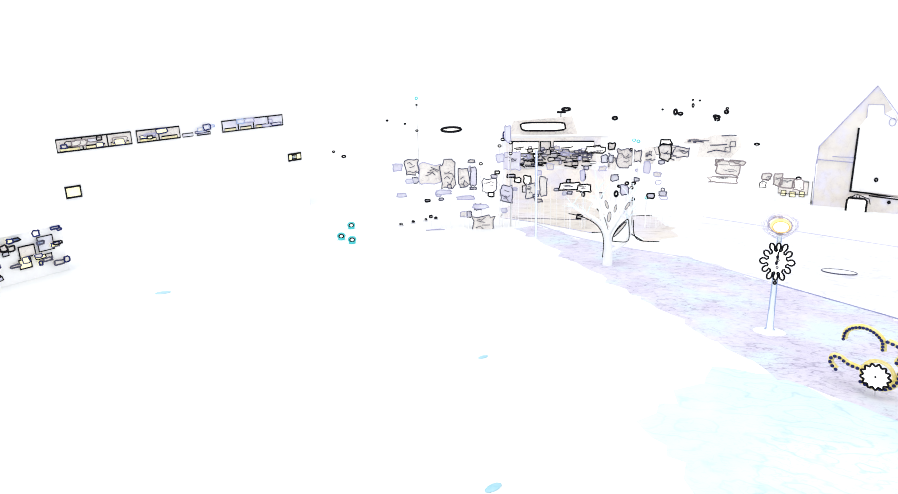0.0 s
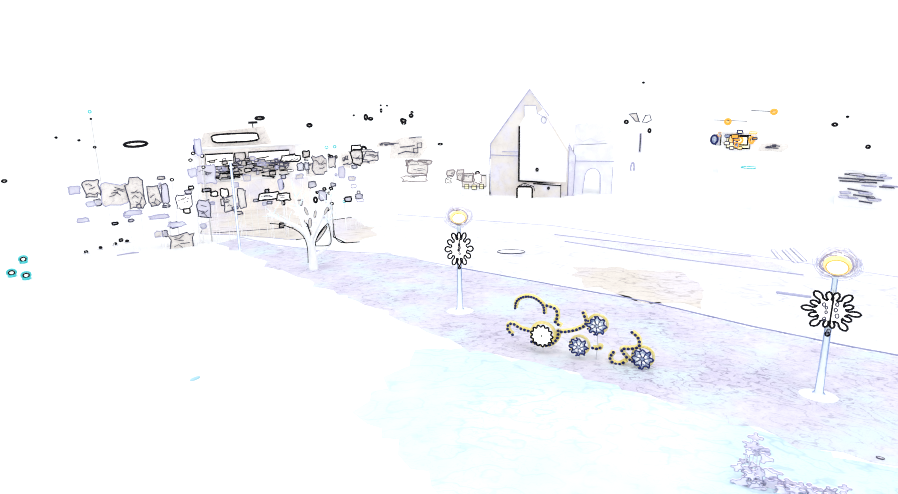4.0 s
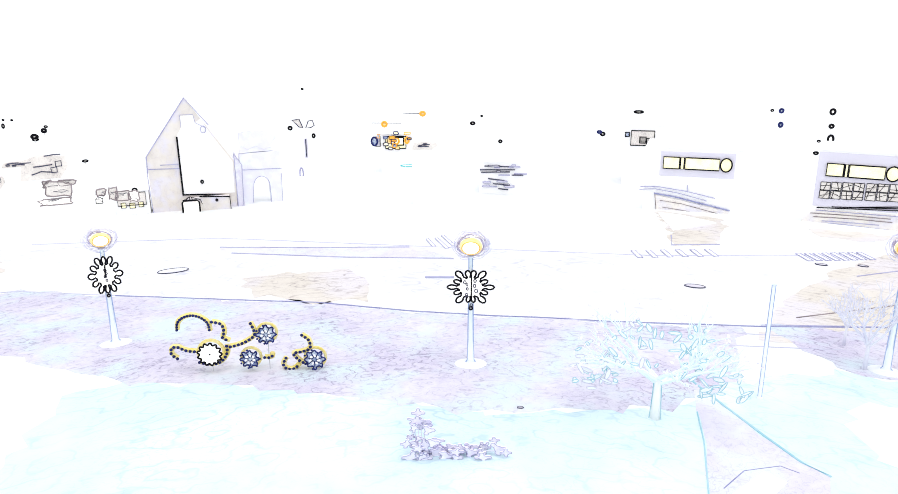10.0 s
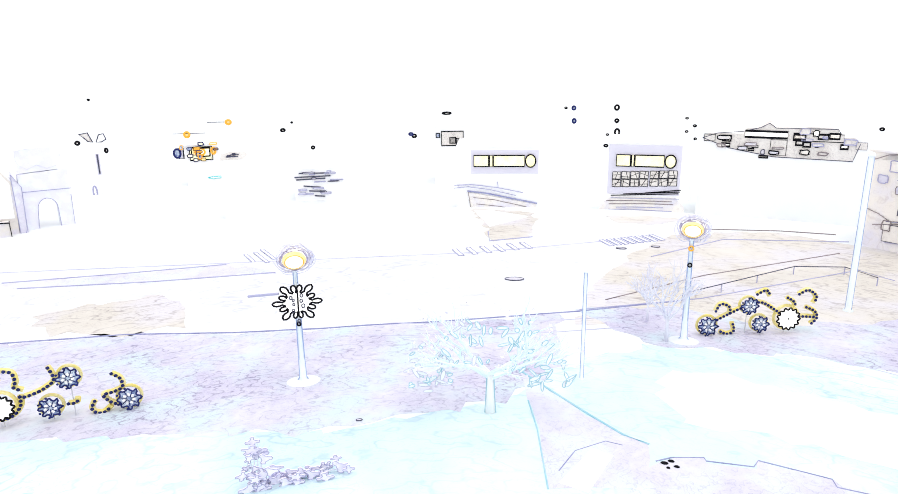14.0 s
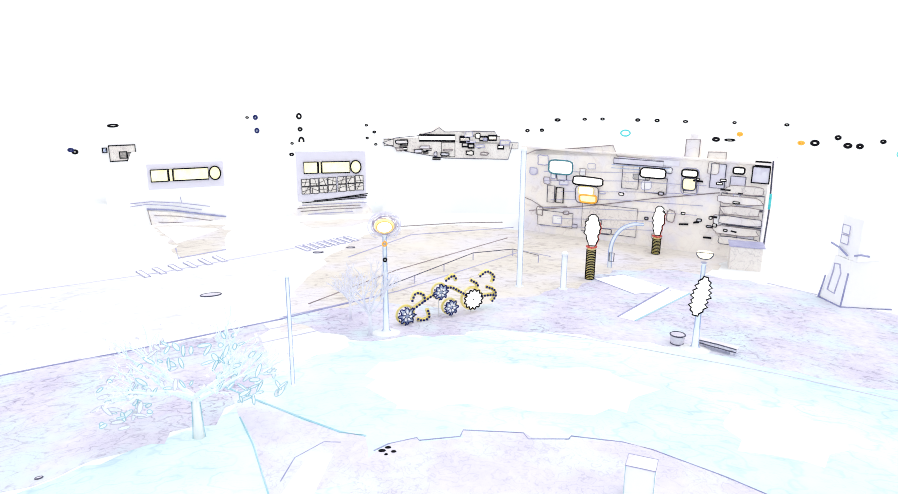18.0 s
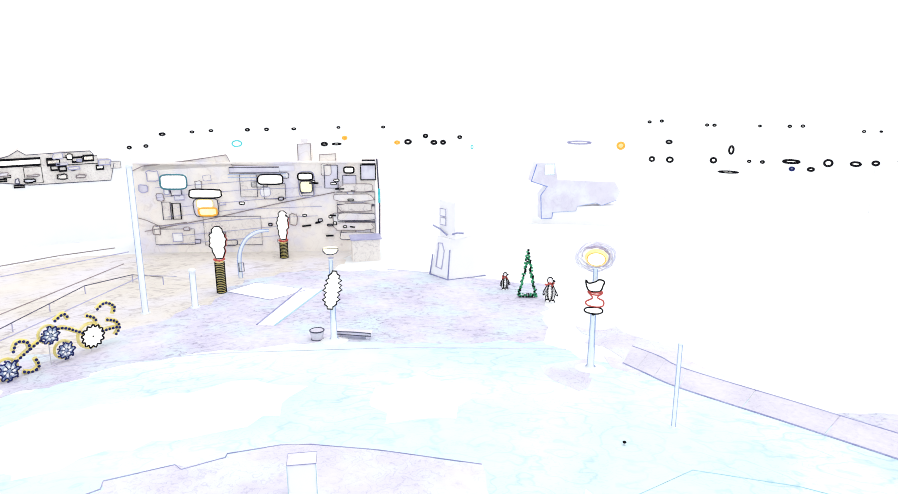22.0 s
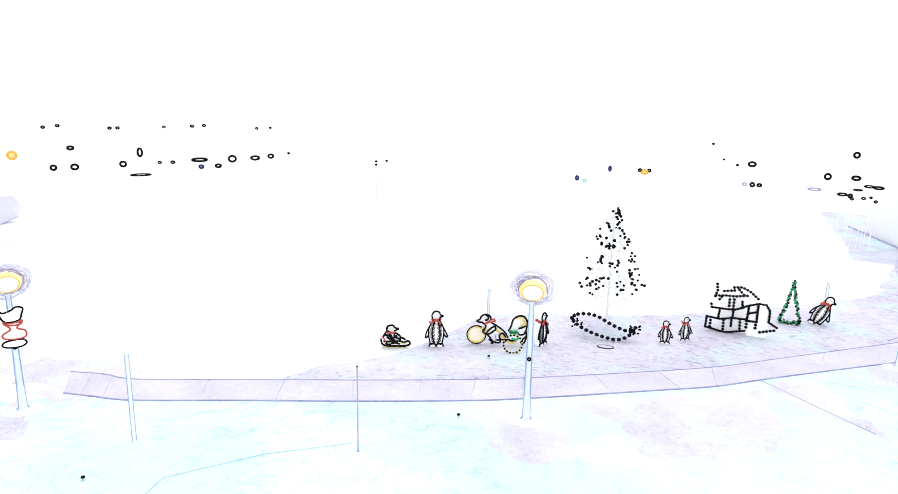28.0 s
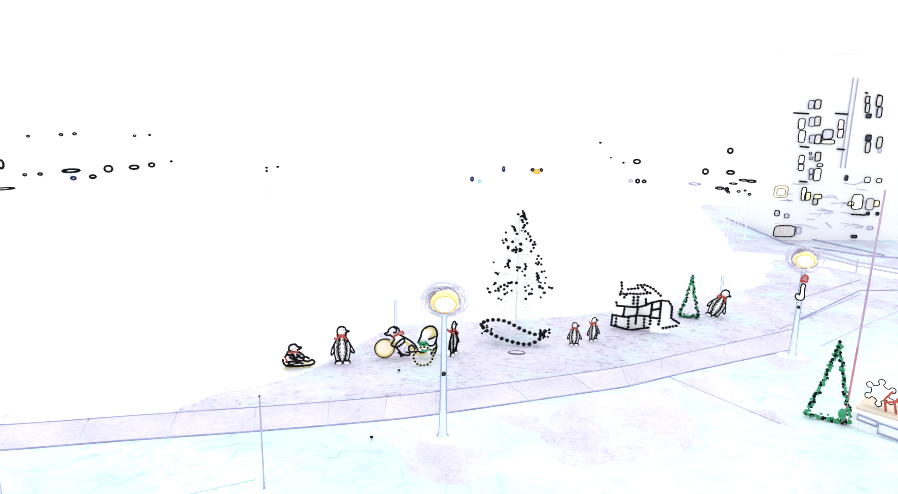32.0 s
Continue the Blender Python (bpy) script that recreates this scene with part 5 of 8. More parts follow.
office = building("office_block", -45.2, 79.09, -22.77, 103.63, LOW + 1.29, 14.2, 10, WHITE, "long white office block with a strip of lit windows", strip, category="office")
rng = random.Random(77)
for k in range(22):
    u = rng.choice((rng.uniform(0, 7.6), rng.uniform(9.2, 13.8), rng.uniform(14.5, 18.5), rng.uniform(20.5, 29)))
    z = rng.uniform(11.1, 12.0)
    lit_panel(office, u, u + rng.uniform(0.5, 1.8), z, z + rng.uniform(0.25, 0.7), rng.choice((CREAM, LEMON, LILAC) if u < 14 else (LILAC, LILAC, CREAM)), rng.choice((NAVY, DUST, INK, PALETRIM) if u < 14 else (NAVY, SEAM, PALETRIM)), rng.choice((0.05, 0.08)), -0.14 - 0.006 * k, 0.16, k)


# ---- paving and lawns ----
def edging(name, points, r, material, label="thin stone edging"):
    bm = bmesh.new()
    tube(bm, [(x, y, 0.01) for x, y in points], r, sides=6)
    return thing(name, Matrix(), label, "kerb", kind="structure", data=mesh_of(name, bm, material))


sheet("lawn_south", [(12.9, -21.3), (9.0, -22.33), (5.57, -23.34), (3.0, -24.2), (-1.4, -26.1), (-4.25, -27.4), (-7.0, -29.1), (-12.8, -32.6), (-14.2, -35.5), (-19.29, -38.21), (-16.89, -43.04), (-9.52, -38.17), (-3.33, -34.78), (1.62, -33.2), (5.6, -32.2), (7.0, -29.2), (8.4, -26.2), (11.2, -23.8)], 0.012, LAWN, "lilac lawn toned as lamplit, under the light figures")
sheet("turf_south", [(14.03, -12.21), (19.4, -20.1), (18.2, -20.2), (16.7, -20.25), (12.9, -21.3), (9.0, -22.33), (5.57, -23.34), (3.0, -24.2), (-1.4, -26.1), (-4.25, -27.4), (-7.0, -29.1), (-12.8, -32.6), (-18.78, -35.35), (-19.1, -20.73), (-6.21, -14.49), (6.03, -11.14)], 0.0096, TURF, "mottled frosted turf inside the footpath")
sheet("terrace", [(19.4, 2.33), (19.79, 1.92), (20.16, 1.04), (20, 0.96), (20.24, -0.34), (20.64, -0.45), (20.46, -2.39), (20.09, -2.5), (20.09, -3.79), (20.28, -3.9), (19.92, -5.47), (19.48, -6.28), (18.07, -7.97), (15.7, -10.3), (11.0, -8.1), (11.9, 2.0), (16.0, 3.2)], 0.016, PAVING, "lilac terrace with a stepped edge")
edging("terrace_edge", [(19.4, 2.33), (19.79, 1.92), (20.16, 1.04), (20, 0.96), (20.24, -0.34), (20.64, -0.45), (20.46, -2.39), (20.09, -2.5), (20.09, -3.79), (20.28, -3.9), (19.92, -5.47), (19.48, -6.28), (18.07, -7.97), (15.7, -10.3)], 0.027, KERB)
sheet("forked_path", [(23.61, 8.14), (22.46, 6.51), (21.31, 4.82), (20.49, 3.52), (20.25, 2.67), (18, 2.5), (16.8, 4.87), (19.76, 6.14), (21.44, 7.01)], 0.014, PAVING, "lilac gravel path that forks at the tree")
edging("forked_path_edge", [(23.61, 8.14), (22.46, 6.51), (21.31, 4.82), (20.49, 3.52), (20.25, 2.67)], 0.047, ICE)
edging("forked_path_edge_inner", [(21.44, 7.01), (19.76, 6.14), (16.8, 4.87)], 0.027, ICE)
edging("forked_path_mark", [(17.78, 4.84), (19, 4.68), (19.9, 3.95), (19.88, 3.41)], 0.019, KERB)
sheet("square_paving", [(28.99, 7.19), (31.97, 7.85), (40.5, 7.01), (46.06, 5.59), (48.99, -0.46), (47.53, -5.3), (44.31, -20.07), (37.23, -14.14), (37.71, -9.6), (35.0, -7.9), (31.5, -1.2)], 0.010, LIT_BEIGE, "paving of the square with lamplight in its beige")
sheet("square_lawn", [(30.63, 7.75), (32.67, 3.99), (32.02, -1), (35.79, -7.75), (36.9, -7.7), (38.3, -10.2), (38.4, -13.2), (37.34, -14.14), (36.01, -16.99), (33.49, -19.38), (28.77, -23.28), (22.43, -17.89), (24.11, -15.27), (27.53, -9.25), (29.34, -2.99), (27.91, 3.95)], 0.014, LAWN, "lilac lawn toned as lamplit, before the square")
sheet("white_ramp", [(30.85, -7.94), (30.33, -8.61), (34.19, -12.43), (35.04, -11.6)], 0.022, WHITE, "white ramp across the lawn")
edging("ramp_edge", [(30.85, -7.94), (35.04, -11.6)], 0.05, KERB)
edging("ramp_edge_outer", [(30.33, -8.61), (34.19, -12.43)], 0.05, ICE)
sheet("white_landing", [(36.56, -7.98), (37.33, -9.79), (35.35, -11.31), (34.58, -11.6), (34.01, -9.55)], 0.026, WHITE, "white landing before the steps")
edging("landing_edge", [(36.56, -7.98), (34.01, -9.55), (34.58, -11.6)], 0.034, KERB)
edging("landing_edge_back", [(36.56, -7.98), (37.33, -9.79), (35.35, -11.31)], 0.034, KERB)
# beige sheet paints a pool of lamplight on the street
sheet("street_sand", [(19.93, 30.92), (22.1, 29.8), (24.5, 27.5), (23.9, 25.06), (21.75, 23.3), (20.25, 24.87), (19.39, 26.38), (18.73, 28.69)], 0.012, LIT_BEIGE, "beige pool of lamplight painted on the street")
# lit ground below the signs, painted as beige sheets
sheet("side_yard", [(48.53, 15.65), (46.09, 14.67), (43.81, 14.44), (42.06, 13.62), (40.12, 15.82), (42.22, 16.75), (45.56, 18.94), (49.2, 20.9)], 0.014, LIT_BEIGE, "beige patch of lit ground below the shop sign")
edging("side_yard_front", [(42.06, 13.62), (40.12, 15.82), (42.22, 16.75)], 0.05, PALETRIM)
sheet("side_yard_far", [(49.52, 10.4), (50.63, 8.03), (50.42, 5.05), (48.17, 6.46), (47.9, 9.59)], 0.016, LIT_BEIGE, "beige strip of lit ground before the lit shop")
# the forecourt's beige is lamplight put into its colour
sheet("forecourt", [(2.05, 48.15), (3.34, 53.4), (4.77, 57.62), (6.25, 58.47), (8.39, 56.79), (9.02, 52.53), (9.02, 47.15), (8.53, 43.76), (7.47, 43.63), (6.3, 44.73), (4.58, 46.4)], 0.014, LIT_BEIGE, "forecourt of the filling station, lamplight in its beige")
edging("forecourt_edge", [(7.47, 43.63), (8.53, 43.76), (9.02, 47.15), (9.05, 49.9)], 0.045, INK)
edging("forecourt_joint", [(2.9, 47.9), (5.6, 47.3), (8.9, 46.6)], 0.04, TRIM)
edging("forecourt_edge_west", [(2.05, 48.15), (2.5, 49.9)], 0.04, TRIM)
edging("forecourt_edge_front", [(2.05, 48.15), (4.58, 46.4), (6.3, 44.73), (7.47, 43.63)], 0.025, PALETRIM)
sheet("forecourt_east", [(10.94, 47.51), (12.29, 47.62), (12.72, 44.36), (12.36, 42.09), (11.05, 41.52), (10.14, 41.37), (9.8, 43.2)], 0.015, LIT_BEIGE, "beige patch of lit forecourt beyond the tree")
edging("forecourt_edge_back", [(10.14, 41.37), (9.8, 43.2), (10.94, 47.51), (12.29, 47.62)], 0.045, INK)
edging("lawn_edge", [(14.45, 33.6), (11.58, 38.16), (8.2, 40.61), (6.01, 43.15), (4.36, 46.03)], 0.041, FAINT)
edging("street_line", [(22.29, 35.43), (25.91, 29.59), (29.71, 24.45)], 0.05, PALETRIM)
edging("street_line_far", [(22.56, 37.06), (26.2, 32.4), (29.83, 28.04)], 0.05, PALETRIM)
sheet("street_band", [(22.29, 35.43), (25.91, 29.59), (29.71, 24.45), (29.83, 28.04), (26.2, 32.4), (22.56, 37.06)], 0.011, PAVING, "pale lilac strip along the far side of the street", "road")
edging("lawn_line", [(25.61, 15.1), (28.37, 9.28), (30.39, 5.83)], 0.027, FAINT)
edging("lawn_line_inner", [(24.13, 15.13), (27.38, 8.29), (29.94, 4.35)], 0.027, FAINT)
edging("square_lawn_edge", [(35.92, -17.19), (33.59, -19.37), (30.14, -21.32)], 0.03, FAINT)
edging("square_lawn_line", [(30.81, 1.89), (28.45, -5.54), (24.86, -12.64), (21.23, -18.29)], 0.024, FAINT)

edging("square_kerb", [(30.65, 7.57), (34.32, 2.56), (42.06, -4.73), (40.83, -6.27)], 0.04, PALETRIM)
edging("square_line_far", [(48.13, 3.56), (49.37, -0.84), (49.66, -4.09)], 0.05, DUST)
edging("square_line_mid", [(40.5, 5.88), (45.9, 2.36), (48.11, -4.72)], 0.045, PALETRIM)
edging("square_line_near", [(32.42, 6.74), (38.05, 2.77), (45.2, -4.04)], 0.04, DUST)
sheet("far_street", [(92, 2), (112, -4), (114, -22), (96, -26), (88, -14)], 0.02, MEADOW, "lilac frosted street beyond the square")
sheet("far_bank", [(-30, -92), (-56, -92), (-62, -132), (-37, -138), (-34, -112)], 0.02, MEADOW, "lilac frosted bank below the tower block")
for name, pts in (("far_bank_kerb", [(-38, -124), (-41, -105), (-49, -98.7), (-58, -97)]), ("far_bank_line", [(-43, -128), (-45, -110), (-52, -99.2)])):
    fb_ = bmesh.new()
    tube(fb_, [(x, y, LOW + 0.1) for x, y in pts], 0.14, sides=5)
    thing(name, Matrix(), "grey-lilac kerb on the far bank", "kerb", kind="structure", data=mesh_of(name, fb_, PALETRIM))
edging("verge_line", [(-12.6, -33.85), (-19.36, -40.33)], 0.035, PALETRIM)
edging("verge_line_far", [(-15.2, -38.75), (-20.84, -43.46)], 0.04, PALETRIM)
edging("verge_line_near", [(-13.67, -31.8), (-16.71, -34.63), (-21.04, -38.42)], 0.035, FAINT)
sheet("verge", [(-12.46, -31.59), (-14.21, -35.52), (-19.36, -40.42), (-30.58, -40.17), (-26.12, -27.3), (-15.09, -27.24)], 0.009, MEADOW, "frosted lilac verge beside the footpath")

sheet("path_snow", [(17.2, 4.68), (19.33, 4.23), (19.2, 3.55), (17.1, 3.79)], 0.02, WHITE, "white snow patch on the forked path")
# lilac patches laid over the turf
for name, pts in (("worn_patch", [(20.42, -16.27), (19.87, -18.26), (19.22, -17.84), (17.76, -16.68), (18, -15.99), (18.95, -15.86)]), ("worn_patch_south", [(19.93, -19.14), (19.14, -19.69), (17.91, -19.35), (18, -18.91), (18.98, -18.42)]), ("worn_patch_lamp", [(4.31, -21.76), (2.87, -22.45), (1.09, -20.99), (0.84, -19.61), (2.27, -18.95), (3.69, -19.99)]), ("worn_patch_bend", [(1.0, -23.6), (-1.15, -24.6), (-5.7, -26.5), (-6.22, -23.2), (-4.17, -20.75), (-1.24, -20.49), (-0.97, -21.91)]), ("worn_patch_far", [(-5.94, -27.26), (-8.05, -28.36), (-8.79, -25.74), (-9.41, -23.54), (-7.85, -24.68)]), ("worn_patch_west", [(-10.86, -31.27), (-12.79, -31.15), (-12.09, -28.82), (-10.21, -28.02)]), ("worn_patch_path", [(18.2, -20.62), (18, -21.07), (17.11, -21.04), (16.4, -21.66), (16.4, -20.21), (17.38, -19.94)])):
    sheet(name, pts, 0.016, PAVING, "lilac patch of turf round the lamp")
for name, pts in (("snow_patch_wide", [(25.55, 3.0), (26.15, 0.48), (25.35, -2.51), (25.37, -5.67), (23.8, -7.51), (21.9, -6.06), (21.8, -3.19), (22.23, -0.63), (21.79, 1.66), (23.45, 2.79)]), ("snow_patch_east", [(21.78, -9.49), (21.96, -11.8), (19.92, -13.35), (18.66, -11.11), (19.38, -9.16)]), ("snow_patch_south", [(1.07, -20.29), (0.05, -20.76), (-1.39, -20.17), (-0.24, -19.35)])):
    sheet(name, pts, 0.013, SNOW, "patch of clean snow on the turf")
sheet("path_fork", [(23.11, -20.38), (21.89, -21.77), (18.9, -22.14), (16.29, -21.81), (14.9, -20.97), (16.12, -20.48), (17.58, -19.92), (19.2, -19.55), (21.29, -19.68)], 0.018, PAVING, "trodden lilac fork at the end of the footpath", "path")
for x, y in ((14.29, -14.79), (4.8, -21.36), (2.95, -26.28), (4.71, -26.77)):
    d = thing("ground_peg", facing(x, y), "small dark peg stuck in the ground", "peg", group="ground pegs")
    part("shaft", tube(bmesh.new(), [(0, 0, -0.05), (0, 0, 0.1)], 0.03, sides=6), GREY, d)
    part("head", ball(bmesh.new(), 0, 0, 0.11, 0.065, rz=0.04, rows=5, sides=8), INK, d)

rail = thing("low_rail", Matrix(), "low black rail along the square", "railing")
rb = bmesh.new()
tube(rb, [(33.5, 3.31, 0.45), (40.04, -1.56, 0.45), (40.93, -3.99, 0.45), (39.58, -5.36, 0.45)], 0.026, sides=6)
part("handrail", rb, TRIM, rail)
for x, y in ((33.5, 3.31), (35.65, 1.72), (37.83, 0.16), (40.04, -1.56), (40.93, -3.99), (39.58, -5.36)):
    part("rail_post", tube(bmesh.new(), [(x, y, -0.02), (x, y, 0.44)], 0.03, sides=6), PALETRIM, rail)

for x0, y0, x1, y1, n in ((36.52, 16.17, 39.46, 12.89, 6), (41.88, 8.45, 44.27, 5.78, 8)):
    for k in range(n):
        a = k / (n - 1)
        ob = thing("crossing_stripe", along(x0 + (x1 - x0) * a, y0 + (y1 - y0) * a, x0 + (x1 - x0) * a + 1.0, y0 + (y1 - y0) * a + 0.9, 0.012), "white crossing stripe with a lilac edge", "road marking", group="crossing stripes")
        part("paint", soft_box(0, 1.4, -0.14, 0.14, -0.02, 0.02, 0.008), WHITE, ob)
        part("paint_edge", tube(bmesh.new(), [(0, -0.14, 0.02), (1.4, -0.14, 0.02), (1.4, 0.14, 0.02), (0, 0.14, 0.02)], 0.035, closed=True, sides=4), PALETRIM, ob)
for x0, y0, x1, y1 in ((31.85, 28.36, 30.83, 26.9), (32.37, 28.06, 31.03, 26.04), (33.08, 28.13, 31.71, 26.06)):
    ob = thing("road_dash", along(x0, y0, x1, y1, 0.012), "slanting white road dash with a grey edge", "road marking", group="slanting road dashes")
    long = math.hypot(x1 - x0, y1 - y0)
    part("paint", soft_box(0, long, -0.09, 0.09, -0.02, 0.02, 0.008), WHITE, ob)
    part("paint_edge", tube(bmesh.new(), [(0, -0.1, 0.02), (long, -0.1, 0.02), (long, 0.1, 0.02), (0, 0.1, 0.02)], 0.03, closed=True, sides=4), PALETRIM, ob)

for x, y, w in ((18.31, 35.01, 0.8), (33.67, 11.87, 0.5), (17.92, 11.76, 0.10), (0, -29.37, 0.35), (41.51, 7.83, 0.3), (42.64, 5.99, 0.25)):
    d = thing("drain_cover", facing(x, y, 0.012), "small grey drain cover set in the ground", "drain cover", group="drain covers")
    part("cover", lathe(bmesh.new(), [(w, -0.02), (w, 0.02), (w * 0.9, 0.03)], sides=16, sy=0.5), SLAB if w < 0.6 else STREET, d)
    part("rim", tube(bmesh.new(), [(w * math.cos(q), 0.5 * w * math.sin(q), 0.02) for q in (2 * math.pi * k / 18 for k in range(18))], min(0.03, 0.2 * w), closed=True, sides=5), TRIM, d)


# ---- bare trees ----
def bare_tree(x, y, tall, spread, trunk_r, seed, material=BARK, lean=0.0, label="bare frosted tree with spreading branches", leaves=0):
    rng = random.Random(seed)
    t = thing("bare_tree", facing(x, y), label, "tree", group="bare trees")
    top = Vector((lean, 0, tall * 0.38))
    part("trunk", tube(bmesh.new(), [(0, 0, -0.1), (lean * 0.3, 0, tall * 0.15), top], trunk_r, r_end=trunk_r * 0.6, sides=8), NEEDLE if material == FROST else material, t, smooth=True)
    limbs, tips = bmesh.new(), []
    def grow(p, d, length, r, depth):
        q = p + d * length * 0.5 + Vector((rng.uniform(-0.1, 0.1), rng.uniform(-0.1, 0.1), rng.uniform(0, 0.08))) * length
        e = p + d * length
        tube(limbs, [p, q, e], r, r_end=r * 0.55, sides=5 if depth < 2 else 4)
        if depth == 3:
            tips.append(e)
            return
        for k in range(3):
            side = Vector((rng.uniform(-1, 1), rng.uniform(-0.8, 0.8), rng.uniform(-0.25, 0.6)))
            grow(p.lerp(e, rng.uniform(0.55, 1.0)), (d + side * 0.75).normalized(), length * rng.uniform(0.6, 0.8), r * 0.6, depth + 1)
    for k in range(6):
        q = 2 * math.pi * k / 6 + rng.uniform(-0.4, 0.4)
        d = Vector((math.cos(q) * spread / tall, 0.7 * math.sin(q) * spread / tall, 0.75)).normalized()
        grow(top.lerp(Vector((0, 0, tall * 0.22)), rng.uniform(0, 0.6)), d, tall * 0.34, trunk_r * 0.5, 0)
    part("crown", limbs, material, t, "spreading bare crown")
    if leaves:
        lb = bmesh.new()
        for k in range(leaves):
            p = rng.choice(tips) + Vector((rng.gauss(0, 0.18), rng.gauss(0, 0.18), rng.gauss(0, 0.16)))
            a, b = (Vector((rng.uniform(-1, 1), rng.uniform(-1, 1), rng.uniform(-1, 1))).normalized() * rng.uniform(0.04, 0.08) for _ in range(2))
            v = [lb.verts.new(c) for c in (p - a, p - b, p + a, p + b)]
            lb.faces.new(v)
        tagged(part("leaves", lb, SCRUB, t, "few dry lilac leaves"), kind="stuff")
    return t


park_tree = bare_tree(20.17, 7.94, 3.9, 6.4, 0.17, 11, FROST, leaves=160, label="bare frosted tree with a few dry leaves")
rng = random.Random(31)
for k in range(110):  # large dry leaves still hanging round the crown
    q, d = rng.uniform(-0.15, 3.3), rng.uniform(0.25, 1.0) ** 0.7
    u, z, y = 2.9 * d * math.cos(q), 1.1 + 2.3 * d * abs(math.sin(q)), rng.uniform(-0.8, 0.8)
    w, h, lean = rng.uniform(0.07, 0.24), rng.uniform(0.03, 0.08), q - math.pi / 2 + rng.gauss(0, 0.5) + (1.57 if rng.random() < 0.7 else 0)
    line = [(u + w * math.cos(a) * math.cos(lean) - h * math.sin(a) * math.sin(lean), y, z + w * math.cos(a) * math.sin(lean) + h * math.sin(a) * math.cos(lean)) for a in (2 * math.pi * m / 10 for m in range(10))]
    leaf = part("leaf", plate(bmesh.new(), [(p[0], p[2]) for p in line], y, y + 0.02), NEEDLE, park_tree)
    part("leaf_edge", tube(bmesh.new(), line, 0.013, closed=True, sides=4), FAINT if u < -0.4 and k % 2 else ICE, leaf)
for sgn in (-1, 1):
    part("bark_edge", tube(bmesh.new(), [(sgn * 0.19, -0.03, 0.0), (sgn * 0.15, -0.03, 0.6), (sgn * 0.12, -0.03, 1.4)], 0.014, sides=4), ICE, park_tree, "icy blue bark edge")
bare_tree(28.54, 3.35, 3.0, 1.6, 0.10, 12, LILAC_BARK := surface("lilac_bark", (0.70, 0.70, 0.82), (0.80, 0.81, 0.88), 0.9, coarse=1.5, fine=12))
bare_tree(30.44, 4.44, 2.4, 1.2, 0.07, 14, LILAC_BARK)


def forked_tree(x, y):
    """A slim white trunk that forks low, with a few curved limbs and twigs."""
    t = thing("bare_tree", facing(x, y), "white-barked bare street tree with a forked trunk", "tree", group="bare trees")
    rng = random.Random(13)
    part("trunk", tube(bmesh.new(), spline([(0.0, 0, -0.1), (0.02, 0, 0.7), (-0.06, 0, 1.8)], 4), 0.27, r_end=0.2, sides=10), NEEDLE, t, smooth=True)
    for r, pts in ((0.17, ((-0.05, 1.6), (-0.5, 2.35), (-1.3, 2.85), (-2.2, 3.35))), (0.13, ((-0.08, 1.7), (-0.4, 2.8), (-0.6, 3.8), (-0.7, 4.6))), (0.12, ((0.0, 1.7), (0.55, 2.75), (1.05, 3.7), (1.3, 4.4))), (0.12, ((0.05, 0.75), (0.85, 1.25), (1.12, 1.9), (1.02, 2.7), (1.2, 3.3)))):
        limb = [Vector((a, -0.03, b)) for a, b in pts]
        bough = part("limb", tube(bmesh.new(), spline(limb, 5), r, r_end=r * 0.3, sides=8), NEEDLE, t, smooth=True)
        for k in range(7):
            p = limb[-2].lerp(limb[-1], rng.uniform(-0.6, 1.0))
            d = Vector((rng.uniform(-0.8, 0.8), rng.uniform(-0.4, 0.4), rng.uniform(0.1, 0.9)))
            part("twig", tube(bmesh.new(), [p, p + d * 0.45 + Vector((0, 0, 0.08)), p + d * rng.uniform(0.7, 1.1)], 0.035, r_end=0.01, sides=4), FROST, bough)
    for pts in (((-2.1, 2.87), (-1.4, 2.72), (-0.72, 2.36), (-0.36, 1.9), (-0.24, 1.3), (-0.27, 0.5)), ((0.2, 1.42), (0.9, 1.4), (1.06, 1.68), (1.0, 2.45), (0.9, 2.6), (0.5, 2.2), (0.25, 1.75), (0.2, 1.42)), ((1.25, 2.6), (1.28, 1.9), (1.6, 1.5), (2.6, 1.45))):
        part("bark_edge", tube(bmesh.new(), spline([(a, -0.3, b) for a, b in pts], 5), 0.026, sides=5), INK, t, "dark shaded bark edge")
    # added plates stand for gaps between boughs that show the forecourt
    for a, b, w, h, lean in ((0.56, 2.08, 0.1, 0.42, 0.75), (0.0, 2.75, 0.09, 0.27, 0.1), (0.3, 3.2, 0.06, 0.2, 0.2), (-0.15, 3.4, 0.07, 0.22, -0.3), (0.9, 3.35, 0.07, 0.2, 0.5)):
        line = [(a + w * math.cos(q) + lean * h * math.sin(q), -0.35, b + h * math.sin(q)) for q in (2 * math.pi * k / 12 for k in range(12))]
        leaf = part("fork_gap", plate(bmesh.new(), [(p[0], p[2]) for p in line], -0.36, -0.33), LIT_BEIGE, t, "beige plate for a gap between boughs, dark edged")
        part("leaf_edge", tube(bmesh.new(), line, 0.03 if h > 0.3 else 0.02, closed=True, sides=5), INK if h > 0.3 else TRIM, leaf)
    return t


forked_tree(7.08, 37.19)


